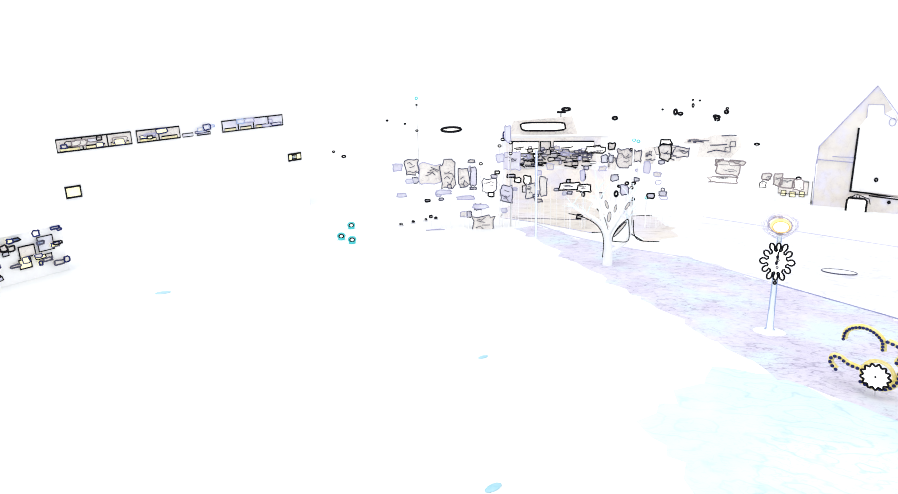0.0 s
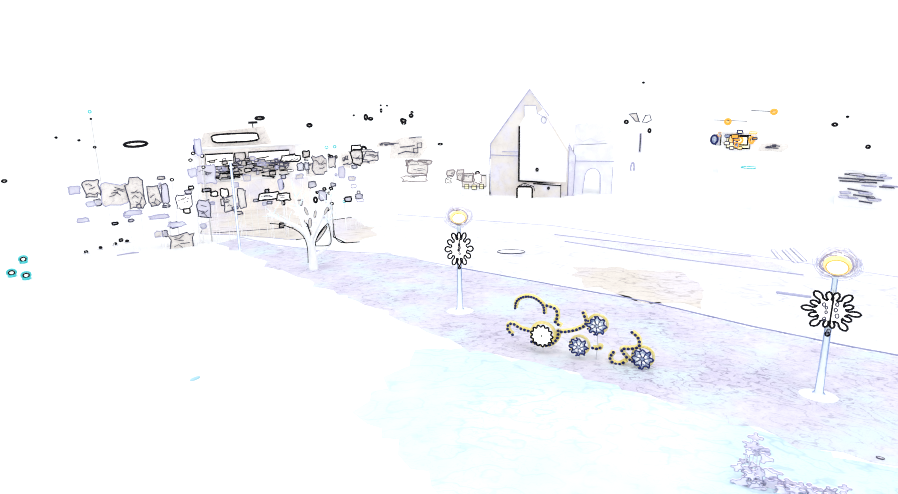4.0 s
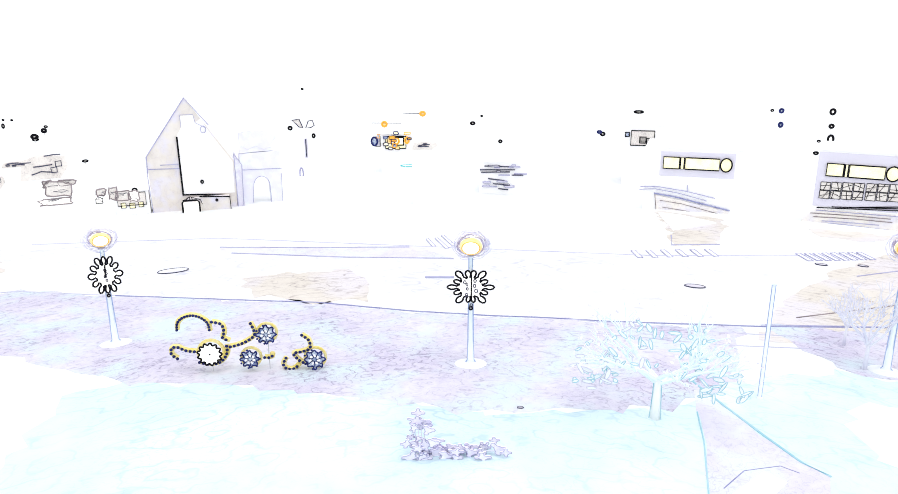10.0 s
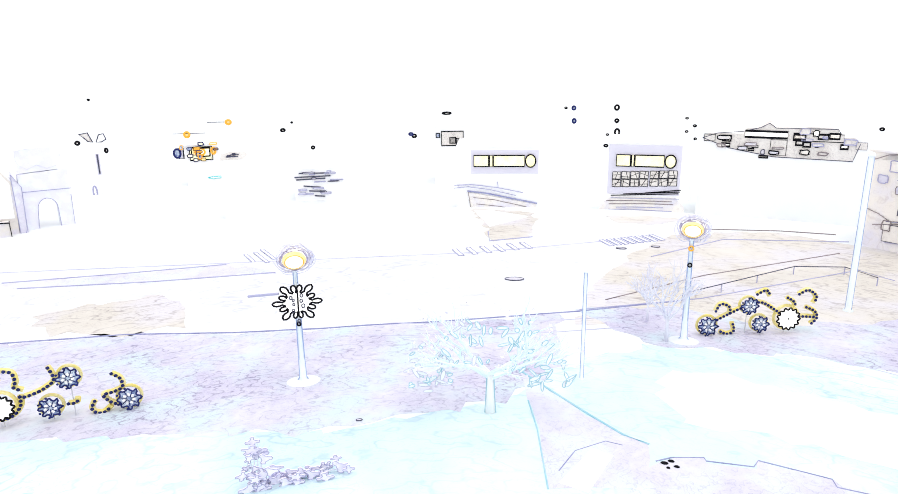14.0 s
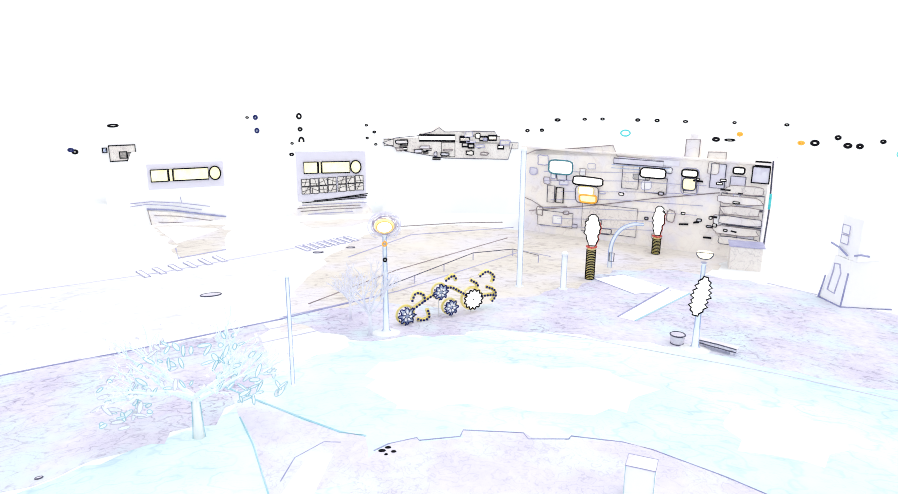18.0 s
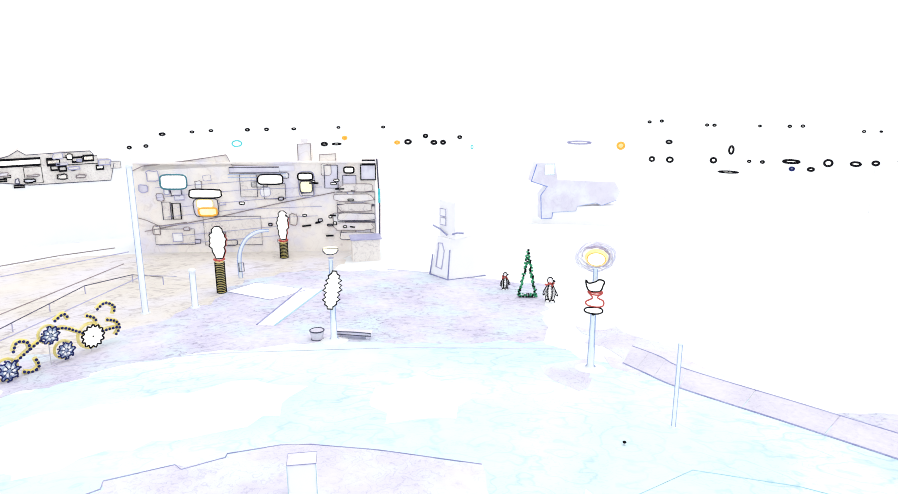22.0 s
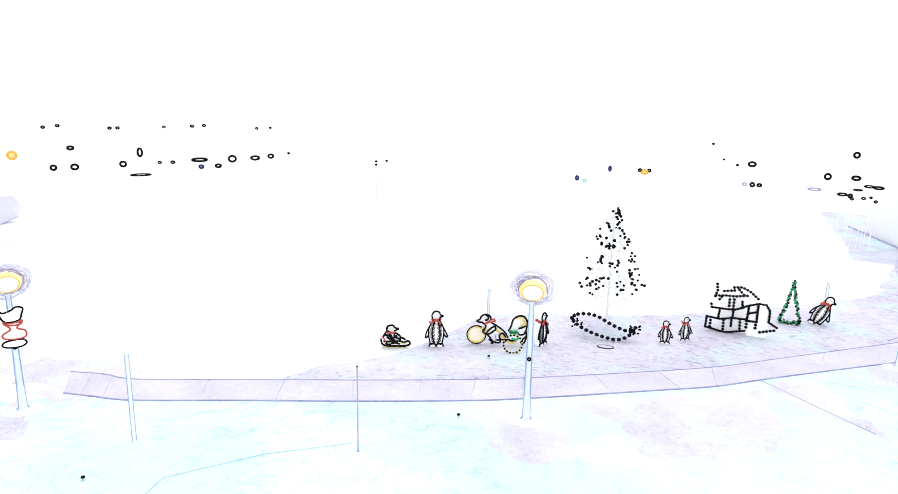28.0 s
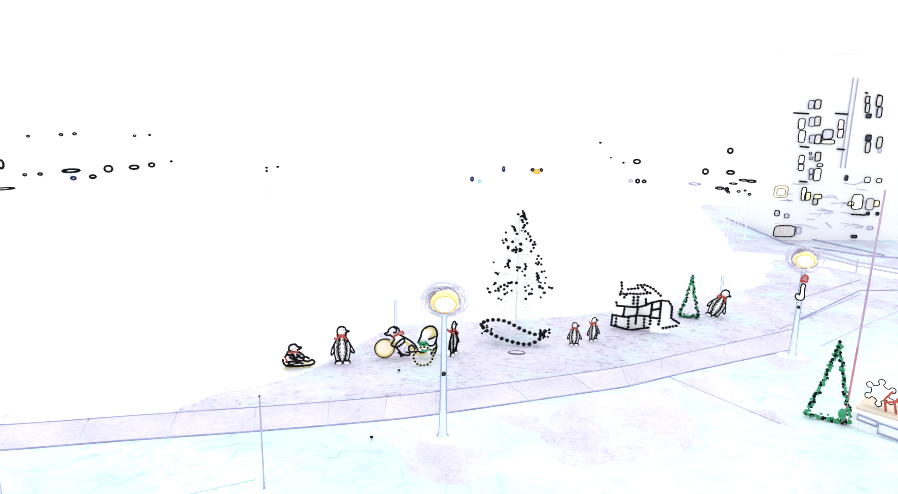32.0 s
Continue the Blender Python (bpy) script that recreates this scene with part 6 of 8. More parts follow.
def scrub(x, y):
    """A shrub of ragged leaf clumps: an upright cone, a trailing row and one clump apart."""
    s = thing("shrub", facing(x, y), "low dry lilac shrub trailing along the ground", "shrub")
    rng = random.Random(21)
    spots = [(0.0, 1.38, 0.16), (-0.04, 1.2, 0.2), (0.1, 1.12, 0.2), (0.3, 1.0, 0.2), (0.16, 0.98, 0.22), (-0.12, 1.02, 0.14), (-0.36, 0.5, 0.14), (-0.24, 0.6, 0.12), (0.0, 0.66, 0.13), (0.42, 0.64, 0.16), (0.2, 0.5, 0.2), (0.0, 0.42, 0.18), (2.4, 0.24, 0.26), (2.6, 0.2, 0.18), (2.3, 0.4, 0.14)]
    for k in range(30):
        a = rng.random()
        spots.append((-0.3 + 2.3 * a, rng.uniform(0.05, 0.5 - 0.35 * a * a), rng.uniform(0.12, 0.22)))
    for k, (a, b, r) in enumerate(spots):
        y0 = rng.uniform(-0.25, 0.25)
        out = [(a + p, max(b + q, -0.02)) for p, q in lobed_outline(r * rng.uniform(0.9, 1.6), r * rng.uniform(0.7, 1.1), rng.choice((3, 4, 5)), k, rng.uniform(-0.5, 0.5), 0.5)]
        clump = part("leaf_clump", plate(bmesh.new(), out, y0, y0 + 0.06), SCRUB, s, "ragged lilac leaf clump")
        part("leaf_edge", tube(bmesh.new(), [(p, y0 - 0.005, q) for p, q in out], 0.011, closed=True, sides=4), PALETRIM, clump)
    for k in range(5):
        part("stem", tube(bmesh.new(), [(0.05 * k - 0.1, 0.1, -0.05), (0.1 * k - 0.2, 0.1, 0.9), (0.06 * k - 0.1, 0.1, 1.4)], 0.02, r_end=0.01, sides=5), LILAC_BARK, s)
    part("runner", tube(bmesh.new(), [(0, 0.1, 0.0), (1.2, 0.1, 0.1), (2.5, 0.1, 0.1)], 0.02, sides=5), LILAC_BARK, s)
    return s


scrub(13.52, 12.43)


# ---- posts, rails and small furniture ----
def post(x, y, h, r, material=POST, label="slim pale steel post", head=None):
    p = thing("post", facing(x, y), label, "post", group="posts")
    part("shaft", lathe(bmesh.new(), [(r * 1.8, -0.05), (r * 1.8, 0.04), (r, 0.06), (r * 0.9, h)], sides=10), material, p, smooth=True)
    if h > 1.5 and material != PALETRIM:
        for s in (-1, 1):
            part("edge_strip", tube(bmesh.new(), [(s * r, -0.01, 0.06), (s * r * 0.92, -0.01, h)], 0.018, sides=5), SEAM, p)
    part("cap", ball(bmesh.new(), 0, 0, h, r * 1.3, rz=r, rows=5, sides=8), head or material, p)
    return p


post(23.78, 5.71, 4.2, 0.06, POST, "slim pale banner post")
post(35.26, -3.79, 7.2, 0.13, label="tall pale steel mast")
post(34.87, -6.04, 1.9, 0.14, label="pale bollard post on the lawn")
post(14.25, -16.98, 3.0, 0.06, POST, "slim icy blue post beside the path")
post(7.32, -18.32, 2.85, 0.024, PALETRIM, "slim grey post with a dark head", INK)
post(3.92, 42.95, 5.4, 0.06, POST, "white sign mast at the forecourt")
post(5.28, -29.69, 2.1, 0.05, label="pale post behind the figures")
post(-10.47, -36.25, 1.9, 0.06, label="pale post behind the skater")
pole = thing("flag_pole", facing(-11.15, -24.06), "tall thin pole, red below and lilac above", "pole")
part("red_shaft", tube(bmesh.new(), [(0.0, 0.05, -0.05), (0.05, 0.05, 2.9)], 0.036, sides=8), ROSE, pole, "red painted lower pole")
part("upper_shaft", tube(bmesh.new(), [(0.05, 0.05, 2.9), (0.12, 0.05, 8.2)], 0.036, r_end=0.03, sides=8), surface("mauve_paint", (0.42, 0.26, 0.46), (0.56, 0.42, 0.6), 0.5), pole)
part("ribbon", ball(bmesh.new(), -0.1, -0.1, 0.45, 0.13, rz=0.2), GREEN, pole, "green ribbon")
for x, y in ((-4.65, 46.64), (-3.88, 47.23), (-3.05, 47.75), (-2.36, 48.11)):
    post(x, y, 0.12, 0.1, GREY, "low bollard with a black cap", INK)
for x, y in ((-7.93, 46.29), (-8.19, 43.64), (-7.39, 42.74)):
    g = thing("marker_light", facing(x, y), "low marker light with a teal hoop for its glow", "marker light", group="teal marker lights")
    part("body", lathe(bmesh.new(), [(0.2, -0.05), (0.22, 0.06), (0.2, 0.12)], sides=14), TEAL, g)
    part("lens", ball(bmesh.new(), 0, 0, 0.22, 0.12, rz=0.1), LIT, g, "bright white lens")
    # the outer teal hoop is added for the halo of the light
    for r, thick, m in ((0.14, 0.035, INK), (0.22, 0.05, TEAL)):
        part("hoop", tube(bmesh.new(), [(r * math.cos(q), -0.08 if m == INK else 0.0, 0.24 + 0.8 * r * math.sin(q)) for q in (2 * math.pi * k / 16 for k in range(16))], thick, closed=True, sides=6), m, g)
for x, y, r, turn in ((-0.05, 26.16, 0.22, 30), (-0.13, 17.89, 0.3, 40), (-15.83, 34.52, 0.4, -10)):
    g = thing("stone", facing(x, y, 0, turn), "small pale stone lying in the snow", "stone", group="stones")
    part("block", ball(bmesh.new(), 0, 0, 0.01, r, r * 0.5, 0.05, 6, 10), ICE, g)

pier = thing("square_pier", along(16.91, -4.71, 16.62, -5.4), "white masonry pier with a lilac top at the terrace", "pier")
part("shaft", soft_box(0.02, 0.78, 0.02, 0.6, -0.05, 1.08, 0.02), WHITE, pier)
part("cap", soft_box(0.0, 0.8, 0.0, 0.62, 1.08, 1.12, 0.01), LILAC, pier, "lilac cap stone")
part("cap_edge", tube(bmesh.new(), [(0, 0, 1.12), (0.8, 0, 1.12), (0.8, 0.62, 1.12), (0, 0.62, 1.12)], 0.012, closed=True, sides=5), KERB, pier)
for a in (0.01, 0.79):
    part("corner_strip", tube(bmesh.new(), [(a, 0.0, 0.0), (a, 0.0, 1.1)], 0.01, sides=4), ICE, pier)
for x, y, r in ((19.56, 1.91, 0.1), (19.38, 2.08, 0.12), (19.33, 1.72, 0.09), (19.56, 1.91, 0.05), (19.17, 1.94, 0.06)):
    g = thing("pebble", facing(x, y), "small dark pebble at the terrace corner", "stone", group="pebbles")
    part("block", ball(bmesh.new(), 0, 0, 0.03, r, r * 0.6, 0.04, 5, 8), INK, g)
bench = thing("bench", along(27.71, -10.45, 26.57, -11.81), "low grey bench beside the lamp", "bench")
part("seat", soft_box(0.1, 1.75, -0.2, 0.2, 0.22, 0.32, 0.03), LILAC, bench)
tb = bmesh.new()
tube(tb, [(0.1, -0.21, 0.32), (1.0, -0.21, 0.34), (1.75, -0.21, 0.32), (1.75, -0.21, 0.18), (0.1, -0.21, 0.20)], 0.025, closed=True, sides=5)
part("seat_edge", tb, TRIM, bench)
for a in (0.25, 1.5):
    part("leg", soft_box(a, a + 0.12, -0.16, 0.16, -0.02, 0.23, 0.02), LILAC, bench)
bin_ = thing("litter_bin", facing(27.76, -9.7), "squat grey litter bin with a dark rim", "litter bin")
part("body", lathe(bmesh.new(), [(0.24, -0.02), (0.3, 0.3), (0.3, 0.42)], sides=12), SLAB, bin_)
part("rim", tube(bmesh.new(), [(0.31 * math.cos(q), 0.31 * math.sin(q), 0.42) for q in (2 * math.pi * k / 16 for k in range(16))], 0.03, closed=True, sides=5), TRIM, bin_)
part("foot_ring", tube(bmesh.new(), [(0.25 * math.cos(q), 0.25 * math.sin(q), 0.02) for q in (2 * math.pi * k / 16 for k in range(16))], 0.03, closed=True, sides=5), TRIM, bin_)
arc = thing("curved_pipe", facing(38.69, -9.44), "curved icy blue pipe arch by the steps", "sculpture")
part("arch", tube(bmesh.new(), [Vector(p) for p in spline([(-0.1, 0, -0.05), (-0.12, 0, 0.9), (-0.02, 0, 1.6), (0.35, 0, 2.25), (0.95, 0, 2.6), (1.6, 0, 2.65)], 5)], 0.10, r_end=0.05, sides=8), POST, arc, smooth=True)
for off in (-0.1, 0.1):
    part("arch_edge", tube(bmesh.new(), [Vector(p) for p in spline([(-0.1 + off, -0.04, 0), (-0.12 + off, -0.04, 0.9), (-0.02 + off, -0.04, 1.6), (0.35 + off * 0.7, -0.04, 2.25 - off * 0.7), (0.95, -0.04, 2.6 - off), (1.6, -0.04, 2.65 - off * 0.5)], 5)], 0.02, sides=4), SEAM, arc)
part("collar", tube(bmesh.new(), [(-0.16, -0.1, 0.4), (-0.16, -0.1, 0.9), (0.1, -0.1, 0.9), (0.1, -0.1, 0.4)], 0.03, closed=True, sides=5), TRIM, arc)


# ---- candle lights at the square ----
def candle(x, y, pole_h, top_h, wide):
    c = thing("candle_light", facing(x, y), "candle light with a striped stem and a white flame", "light decoration", group="candle lights")
    n = int(pole_h / 0.09)
    stem = part("stem", lathe(bmesh.new(), [(0.22, -0.03), (0.22, pole_h)], sides=14), GOLD, c, "gold stem wound with black cord")
    wound = bmesh.new()
    for k in range(n):
        z = 0.06 + k * pole_h / n
        tube(wound, [(0.235 * math.cos(q), 0.235 * math.sin(q), z + 0.03 * math.sin(q)) for q in (2 * math.pi * j / 12 for j in range(12))], 0.03, closed=True, sides=4)
    for a in (-0.235, 0.235):
        tube(wound, [(a, -0.03, 0), (a, -0.03, pole_h)], 0.03, sides=5)
    part("cord", wound, INK, stem, "black cord")
    rng = random.Random(int(x * 10))
    h = top_h - pole_h
    half = [(0.18, 0.10), (0.24, 0.2), (0.32, 0.3), (0.30, 0.4), (0.42, 0.47), (0.38, 0.55), (0.46, 0.63), (0.36, 0.7), (0.4, 0.78), (0.26, 0.84), (0.3, 0.92), (0.12, 1.0)]
    out = [(wide * a * rng.uniform(0.85, 1.1), pole_h + h * b) for a, b in half] + [(-wide * a * rng.uniform(0.85, 1.1), pole_h + h * b) for a, b in half[::-1]]
    flame = part("flame", plate(bmesh.new(), out, -0.06, 0.06), LIT, c, "white glowing flame")
    part("outline", tube(bmesh.new(), [(a, -0.07, b) for a, b in out], 0.035, closed=True, sides=5), INK, flame, "black outline")
    part("red_edge", tube(bmesh.new(), [(a + 0.03, -0.05, b) for a, b in out[:9]], 0.035, sides=5), RED, flame, "red edge")
    part("collar", tube(bmesh.new(), [(0.26 * math.cos(q), 0.26 * math.sin(q), pole_h + h * 0.07) for q in (2 * math.pi * j / 14 for j in range(14))], 0.05, closed=True, sides=6), RED, c, "red collar")
    part("bow", tube(bmesh.new(), [(-0.2, -0.28, pole_h + h * 0.12), (0, -0.3, pole_h + h * 0.05), (0.22, -0.28, pole_h + h * 0.11)], 0.035, sides=6), RED, c)
    return c


candle(36.56, -7.76, 1.7, 3.6, 1.0)
candle(41.58, -12.83, 1.0, 3.0, 0.85)


# ---- figures hung on two lamps ----
def hung_light(name, x, y, z, turn, label, pieces):
    """Flat lit plates with outlines; pieces are (outline points, plate material, line material)."""
    g = thing(name, facing(x, y, z, turn), label, "light decoration")
    for pts, fill, line in pieces:
        out = [(p.x, p.y) for p in spline(pts, 4, closed=True)]
        ob = part("panel", plate(bmesh.new(), out, -0.17, -0.12), fill, g)
        part("outline", tube(bmesh.new(), [(a, -0.175, b) for a, b in out], 0.032, closed=True, sides=5), line, ob)
    part("bracket", soft_box(-0.04, 0.04, -0.13, -0.04, -0.4, 0.4, 0.01), GREY, g)
    return g


hung_light("bear_light", 19.22, -17.84, 3.05, 0, "white bear light with red bow on a lamp post", (
    (((-0.34, 0.66), (-0.24, 0.54), (0.0, 0.6), (0.16, 0.7), (0.34, 0.64), (0.3, 0.46), (0.2, 0.24), (-0.16, 0.22), (-0.3, 0.4)), LIT, INK),
    (((-0.18, 0.16), (0.22, 0.16), (0.12, -0.02), (0.34, -0.14), (0.34, -0.34), (0.1, -0.4), (-0.24, -0.34), (-0.3, -0.2), (-0.06, -0.04)), LIT, RED),
    (((-0.28, -0.46), (0.0, -0.42), (0.26, -0.44), (0.34, -0.58), (0.16, -0.68), (-0.18, -0.66), (-0.34, -0.58)), LIT, INK),
    (((-0.22, 0.24), (0.0, 0.16), (0.26, 0.24), (0.26, 0.12), (0.05, 0.08), (-0.2, 0.14)), ROSE, RED)))
hung_light("boot_light", -11.84, -30.38, 3.0, 10, "white boot light under a red cap on a lamp post", (
    (((-0.04, 0.26), (0.10, 0.27), (0.10, 0.02), (0.12, -0.33), (0.00, -0.41), (-0.14, -0.38), (-0.22, -0.25), (-0.16, -0.13), (-0.06, -0.18)), LIT, INK),
    (((-0.09, 0.38), (0.01, 0.44), (0.14, 0.38), (0.17, 0.61), (0.07, 0.69), (-0.04, 0.61)), ROSE, RED)))


# ---- kiosk and planter box ----
kiosk = thing("ticket_kiosk", along(33.81, -18.87, 31.98, -19.17), "white kiosk with a flared base and grey trim", "kiosk")
kb = bmesh.new()
v0 = [kb.verts.new(p) for p in ((0, 0, -0.05), (1.6, 0, -0.05), (2.3, 2.2, -0.05), (0.4, 2.2, -0.05))]
v1 = [kb.verts.new(p) for p in ((0.35, 0.3, 2.3), (1.45, 0.3, 2.3), (1.9, 1.7, 2.3), (0.6, 1.7, 2.3))]
rings(kb, [v0, v1])
part("base", kb, WHITE, kiosk)
part("upper_storey", soft_box(0.4, 1.75, 0.35, 1.6, 2.3, 4.4, 0.04), WHITE, kiosk)
kb = bmesh.new()
tube(kb, [(0, -0.03, 0.02), (1.6, -0.03, 0.02), (2.3, 2.2, 0.02)], 0.05, sides=6)
tube(kb, [(0, -0.03, 0.02), (0.1, 0.05, 0.8), (0.12, 0.1, 1.2)], 0.04, sides=6)
tube(kb, [(1.6, -0.03, 0.02), (1.5, 0.2, 1.7)], 0.04, sides=6)
part("corner_trim", kb, KERB, kiosk)
kb = bmesh.new()
tube(kb, [(0.45, 0.06, 0.55), (0.95, 0.06, 0.5), (1.02, 0.2, 1.55), (0.8, 0.25, 1.95), (0.45, 0.25, 1.9), (0.5, 0.2, 1.6)], 0.04, closed=True, sides=5)
part("door_trim", kb, PALETRIM, kiosk)
kb = bmesh.new()
tube(kb, [(0.0, 0.25, 2.85), (0.6, 0.25, 2.75), (1.2, 0.25, 2.5)], 0.05, sides=5)
tube(kb, [(1.6, 0.3, 2.6), (2.0, 0.3, 2.75), (2.3, 0.5, 2.75)], 0.05, sides=5)
part("ledge", kb, KERB, kiosk)
for z in (3.0, 3.5):
    kw = part("window", soft_box(0.55, 1.05, 0.3, 0.37, z, z + 0.42, 0.01), WHITE, kiosk)
    part("window_frame", tube(bmesh.new(), [(0.55, 0.29, z), (1.05, 0.29, z), (1.05, 0.29, z + 0.42), (0.55, 0.29, z + 0.42)], 0.025, closed=True, sides=5), PALETRIM, kw)
planter = thing("planter_box", along(-11.26, -24.18, -12.15, -23.42), "white planter box with a snowflake and red ornament", "planter")
part("box", soft_box(0.1, 2.6, -0.1, 1.6, -0.05, 0.62, 0.03), WHITE, planter)
part("lid", soft_box(0.2, 2.6, 0.1, 1.7, 0.62, 0.7, 0.03), surface("sandy_felt", (0.66, 0.60, 0.50), (0.74, 0.68, 0.58), 0.9), planter, "sandy lid")
kb = bmesh.new()
tube(kb, [(0.35, -0.13, 0.36), (0.95, -0.13, 0.3), (0.95, -0.13, 0.48), (0.35, -0.13, 0.54)], 0.025, closed=True, sides=5)
tube(kb, [(1.0, -0.13, 0.1), (1.8, -0.13, 0.06), (1.8, -0.13, 0.42), (1.0, -0.13, 0.46)], 0.025, closed=True, sides=5)
part("panel_trim", kb, surface("blue_trim", (0.14, 0.2, 0.4), (0.3, 0.36, 0.55), 0.6), planter)
orn = thing("snowflake_ornament", along(-11.43, -24.36, -12.31, -23.6, 0.7), "white snowflake ornament standing on the planter", "ornament")
out = [(0.75 + a, 0.55 + b) for a, b in flake_outline(0.5, 0.5, [(30 + 60 * k, 1.0, 0.17) for k in range(6)])]
part("panel", plate(bmesh.new(), out, 0.3, 0.34), LIT, orn)
part("outline", tube(bmesh.new(), [(a, 0.29, b) for a, b in out], 0.02, closed=True, sides=5), INK, orn)
part("stake", tube(bmesh.new(), [(0.75, 0.34, -0.02), (0.75, 0.34, 0.6)], 0.02, sides=5), GREY, orn)
orn = thing("red_ornament", along(-11.7, -24.03, -12.45, -23.38, 0.7), "red rope ornament standing on the planter", "ornament")
kb = bmesh.new()
for a in (0.6, 0.9, 1.15):
    tube(kb, [(a, 0.3, -0.02), (a - 0.1, 0.3, 0.4), (a + 0.1, 0.3, 0.75)], 0.04, sides=5)
tube(kb, [(0.55, 0.28, 0.3), (0.85, 0.28, 0.45), (1.2, 0.28, 0.35)], 0.04, sides=5)
part("rope", kb, RED, orn)


# ---- far lights ----
def far_light(x, y, z, w, h, code):
    """A lantern on a thin white mast."""
    rim, lens = ((INK, LIT), (AMBER, GLOWING), (NAVY, BLUE), (TEAL, LIT), (PALETRIM, LIT))[code]
    base = height(x, y)
    g = thing("street_lantern", facing(x, y, base), ("small dark-rimmed street lantern far off", "small amber street lantern far off", "small blue-rimmed street lantern far off", "small teal-rimmed street lantern far off", "small grey-rimmed street lantern far off")[code], "street lamp", group="far street lanterns")
    up = max(z - base, 0.5)
    if code == 1:
        w, h, lens = 0.85 * w, 0.85 * h, GLOWING
    part("mast", tube(bmesh.new(), [(0, 0.1, -0.3), (0, 0.1, up)], 0.05, sides=5), WHITE, g)
    rr = min(max(0.26 * min(w, h), 0.0009 * math.hypot(x, y)), 0.2)
    a, b = max(w / 2 - rr * 0.8, 0.1), max(h / 2 - rr * 0.8, 0.07)
    part("rim", tube(bmesh.new(), [(a * math.cos(q), -0.1, up + b * math.sin(q)) for q in (2 * math.pi * k / 14 for k in range(14))], rr * (1.0, 1.0, 0.9, 0.6, 0.8)[code], closed=True, sides=5), rim, g)
    part("lens", ball(bmesh.new(), 0, -0.05, up, a, 0.08, b, 5, 10), lens, g)
    return g



for x, y, rows_ in ((28.85, 2.69, ((4.05, 0.16, AMBER), (3.35, 0.13, INK))), (19.22, -17.84, ((2.35, 0.09, INK),)), (2.52, -21.73, ((2.3, 0.08, INK),)), (-11.84, -30.38, ((2.25, 0.07, INK),)), (19.55, 15.2, ((2.35, 0.11, INK),)), (11.74, 27.91, ((2.15, 0.09, INK),))):
    for z, r, m in rows_:
        g = thing("post_bracket", facing(x, y, z), "small dark clamp ring on a lamp post", "bracket", group="post brackets")
        part("ring", tube(bmesh.new(), [(0.6 * r * math.cos(q), -0.1, 0.6 * r * math.sin(q)) for q in (2 * math.pi * k / 12 for k in range(12))], 0.03, closed=True, sides=5), m, g)
        part("band", lathe(bmesh.new(), [(0.1, -0.02), (0.1, 0.02)], sides=10), GREY, g)
HARBOUR = ((88.8, -94.8, 2.0, 0.72, 0.54, 0), (87.3, -96.2, 2.2, 0.72, 0.54, 0), (81.6, -101.1, 1.7, 0.72, 0.54, 0), (80.7, -101.9, 1.7, 0.72, 0.54, 0), (74.9, -106.1, 1.8, 0.62, 0.46, 0), (71.2, -108.7, 1.9, 0.72, 0.54, 0), (69.6, -109.8, 2.0, 0.72, 0.54, 0), (62.0, -114.2, 1.5, 0.62, 0.46, 0), (59.9, -115.2, 1.6, 0.51, 0.39, 0), (86.2, -97.2, -1.4, 1.23, 0.82, 0), (88.2, -95.4, -4.5, 1.13, 1.03, 0), (85.9, -97.4, -4.5, 1.34, 1.13, 0), (80.4, -102.1, -4.3, 1.23, 1.13, 0), (78.2, -103.7, -2.4, 1.03, 1.64, 0), (75.8, -105.5, -4.2, 0.72, 0.54, 0),)
HARBOUR_MORE = ((74.1, -106.7, -4.2, 0.82, 0.62, 0), (70.5, -109.2, -3.9, 2.88, 0.82, 0), (70.3, -109.3, -5.1, 1.03, 0.82, 2), (67.9, -110.8, -5.0, 1.23, 0.82, 0),)
HARBOUR_EAST = ((65.8, -112.0, -3.8, 1.54, 1.34, 0), (62.4, -113.9, -3.7, 1.75, 0.92, 0), (60.0, -115.2, -3.4, 1.23, 0.92, 0), (57.2, -116.6, -2.9, 0.51, 0.39, 0), (78.3, -103.6, -6.2, 3.49, 0.51, 0), (92.2, -91.6, -2.3, 1.85, 1.75, 1), (97.2, -86.2, -1.9, 4.6, 0.8, 4),)
TOWN = ((118.0, 54.9, -0.2, 1.85, 0.62, 0), (115.3, 60.3, -4.2, 1.03, 0.82, 0), (125.5, 34.7, 0.6, 0.62, 0.46, 0), (125.7, 33.3, 0.6, 0.92, 0.92, 2), (125.8, 33.2, -1.7, 0.92, 1.03, 2), (127.5, 26.0, 0.7, 1.03, 1.13, 0), (127.5, 25.9, -1.6, 0.92, 0.82, 0), (127.7, 25.8, -3.7, 1.13, 1.54, 0), (127.7, 25.6, -6.1, 1.13, 0.82, 0), (127.3, 27.6, -6.1, 0.92, 0.62, 0), (127.2, 27.4, -4.1, 0.62, 0.46, 0), (127.9, 23.9, -5.8, 0.82, 0.82, 3), (128.3, 21.4, -6.0, 1.03, 0.72, 3), (129.4, 14.2, -1.0, 0.62, 0.46, 0), (129.4, 14.1, -3.3, 0.62, 0.46, 0),)
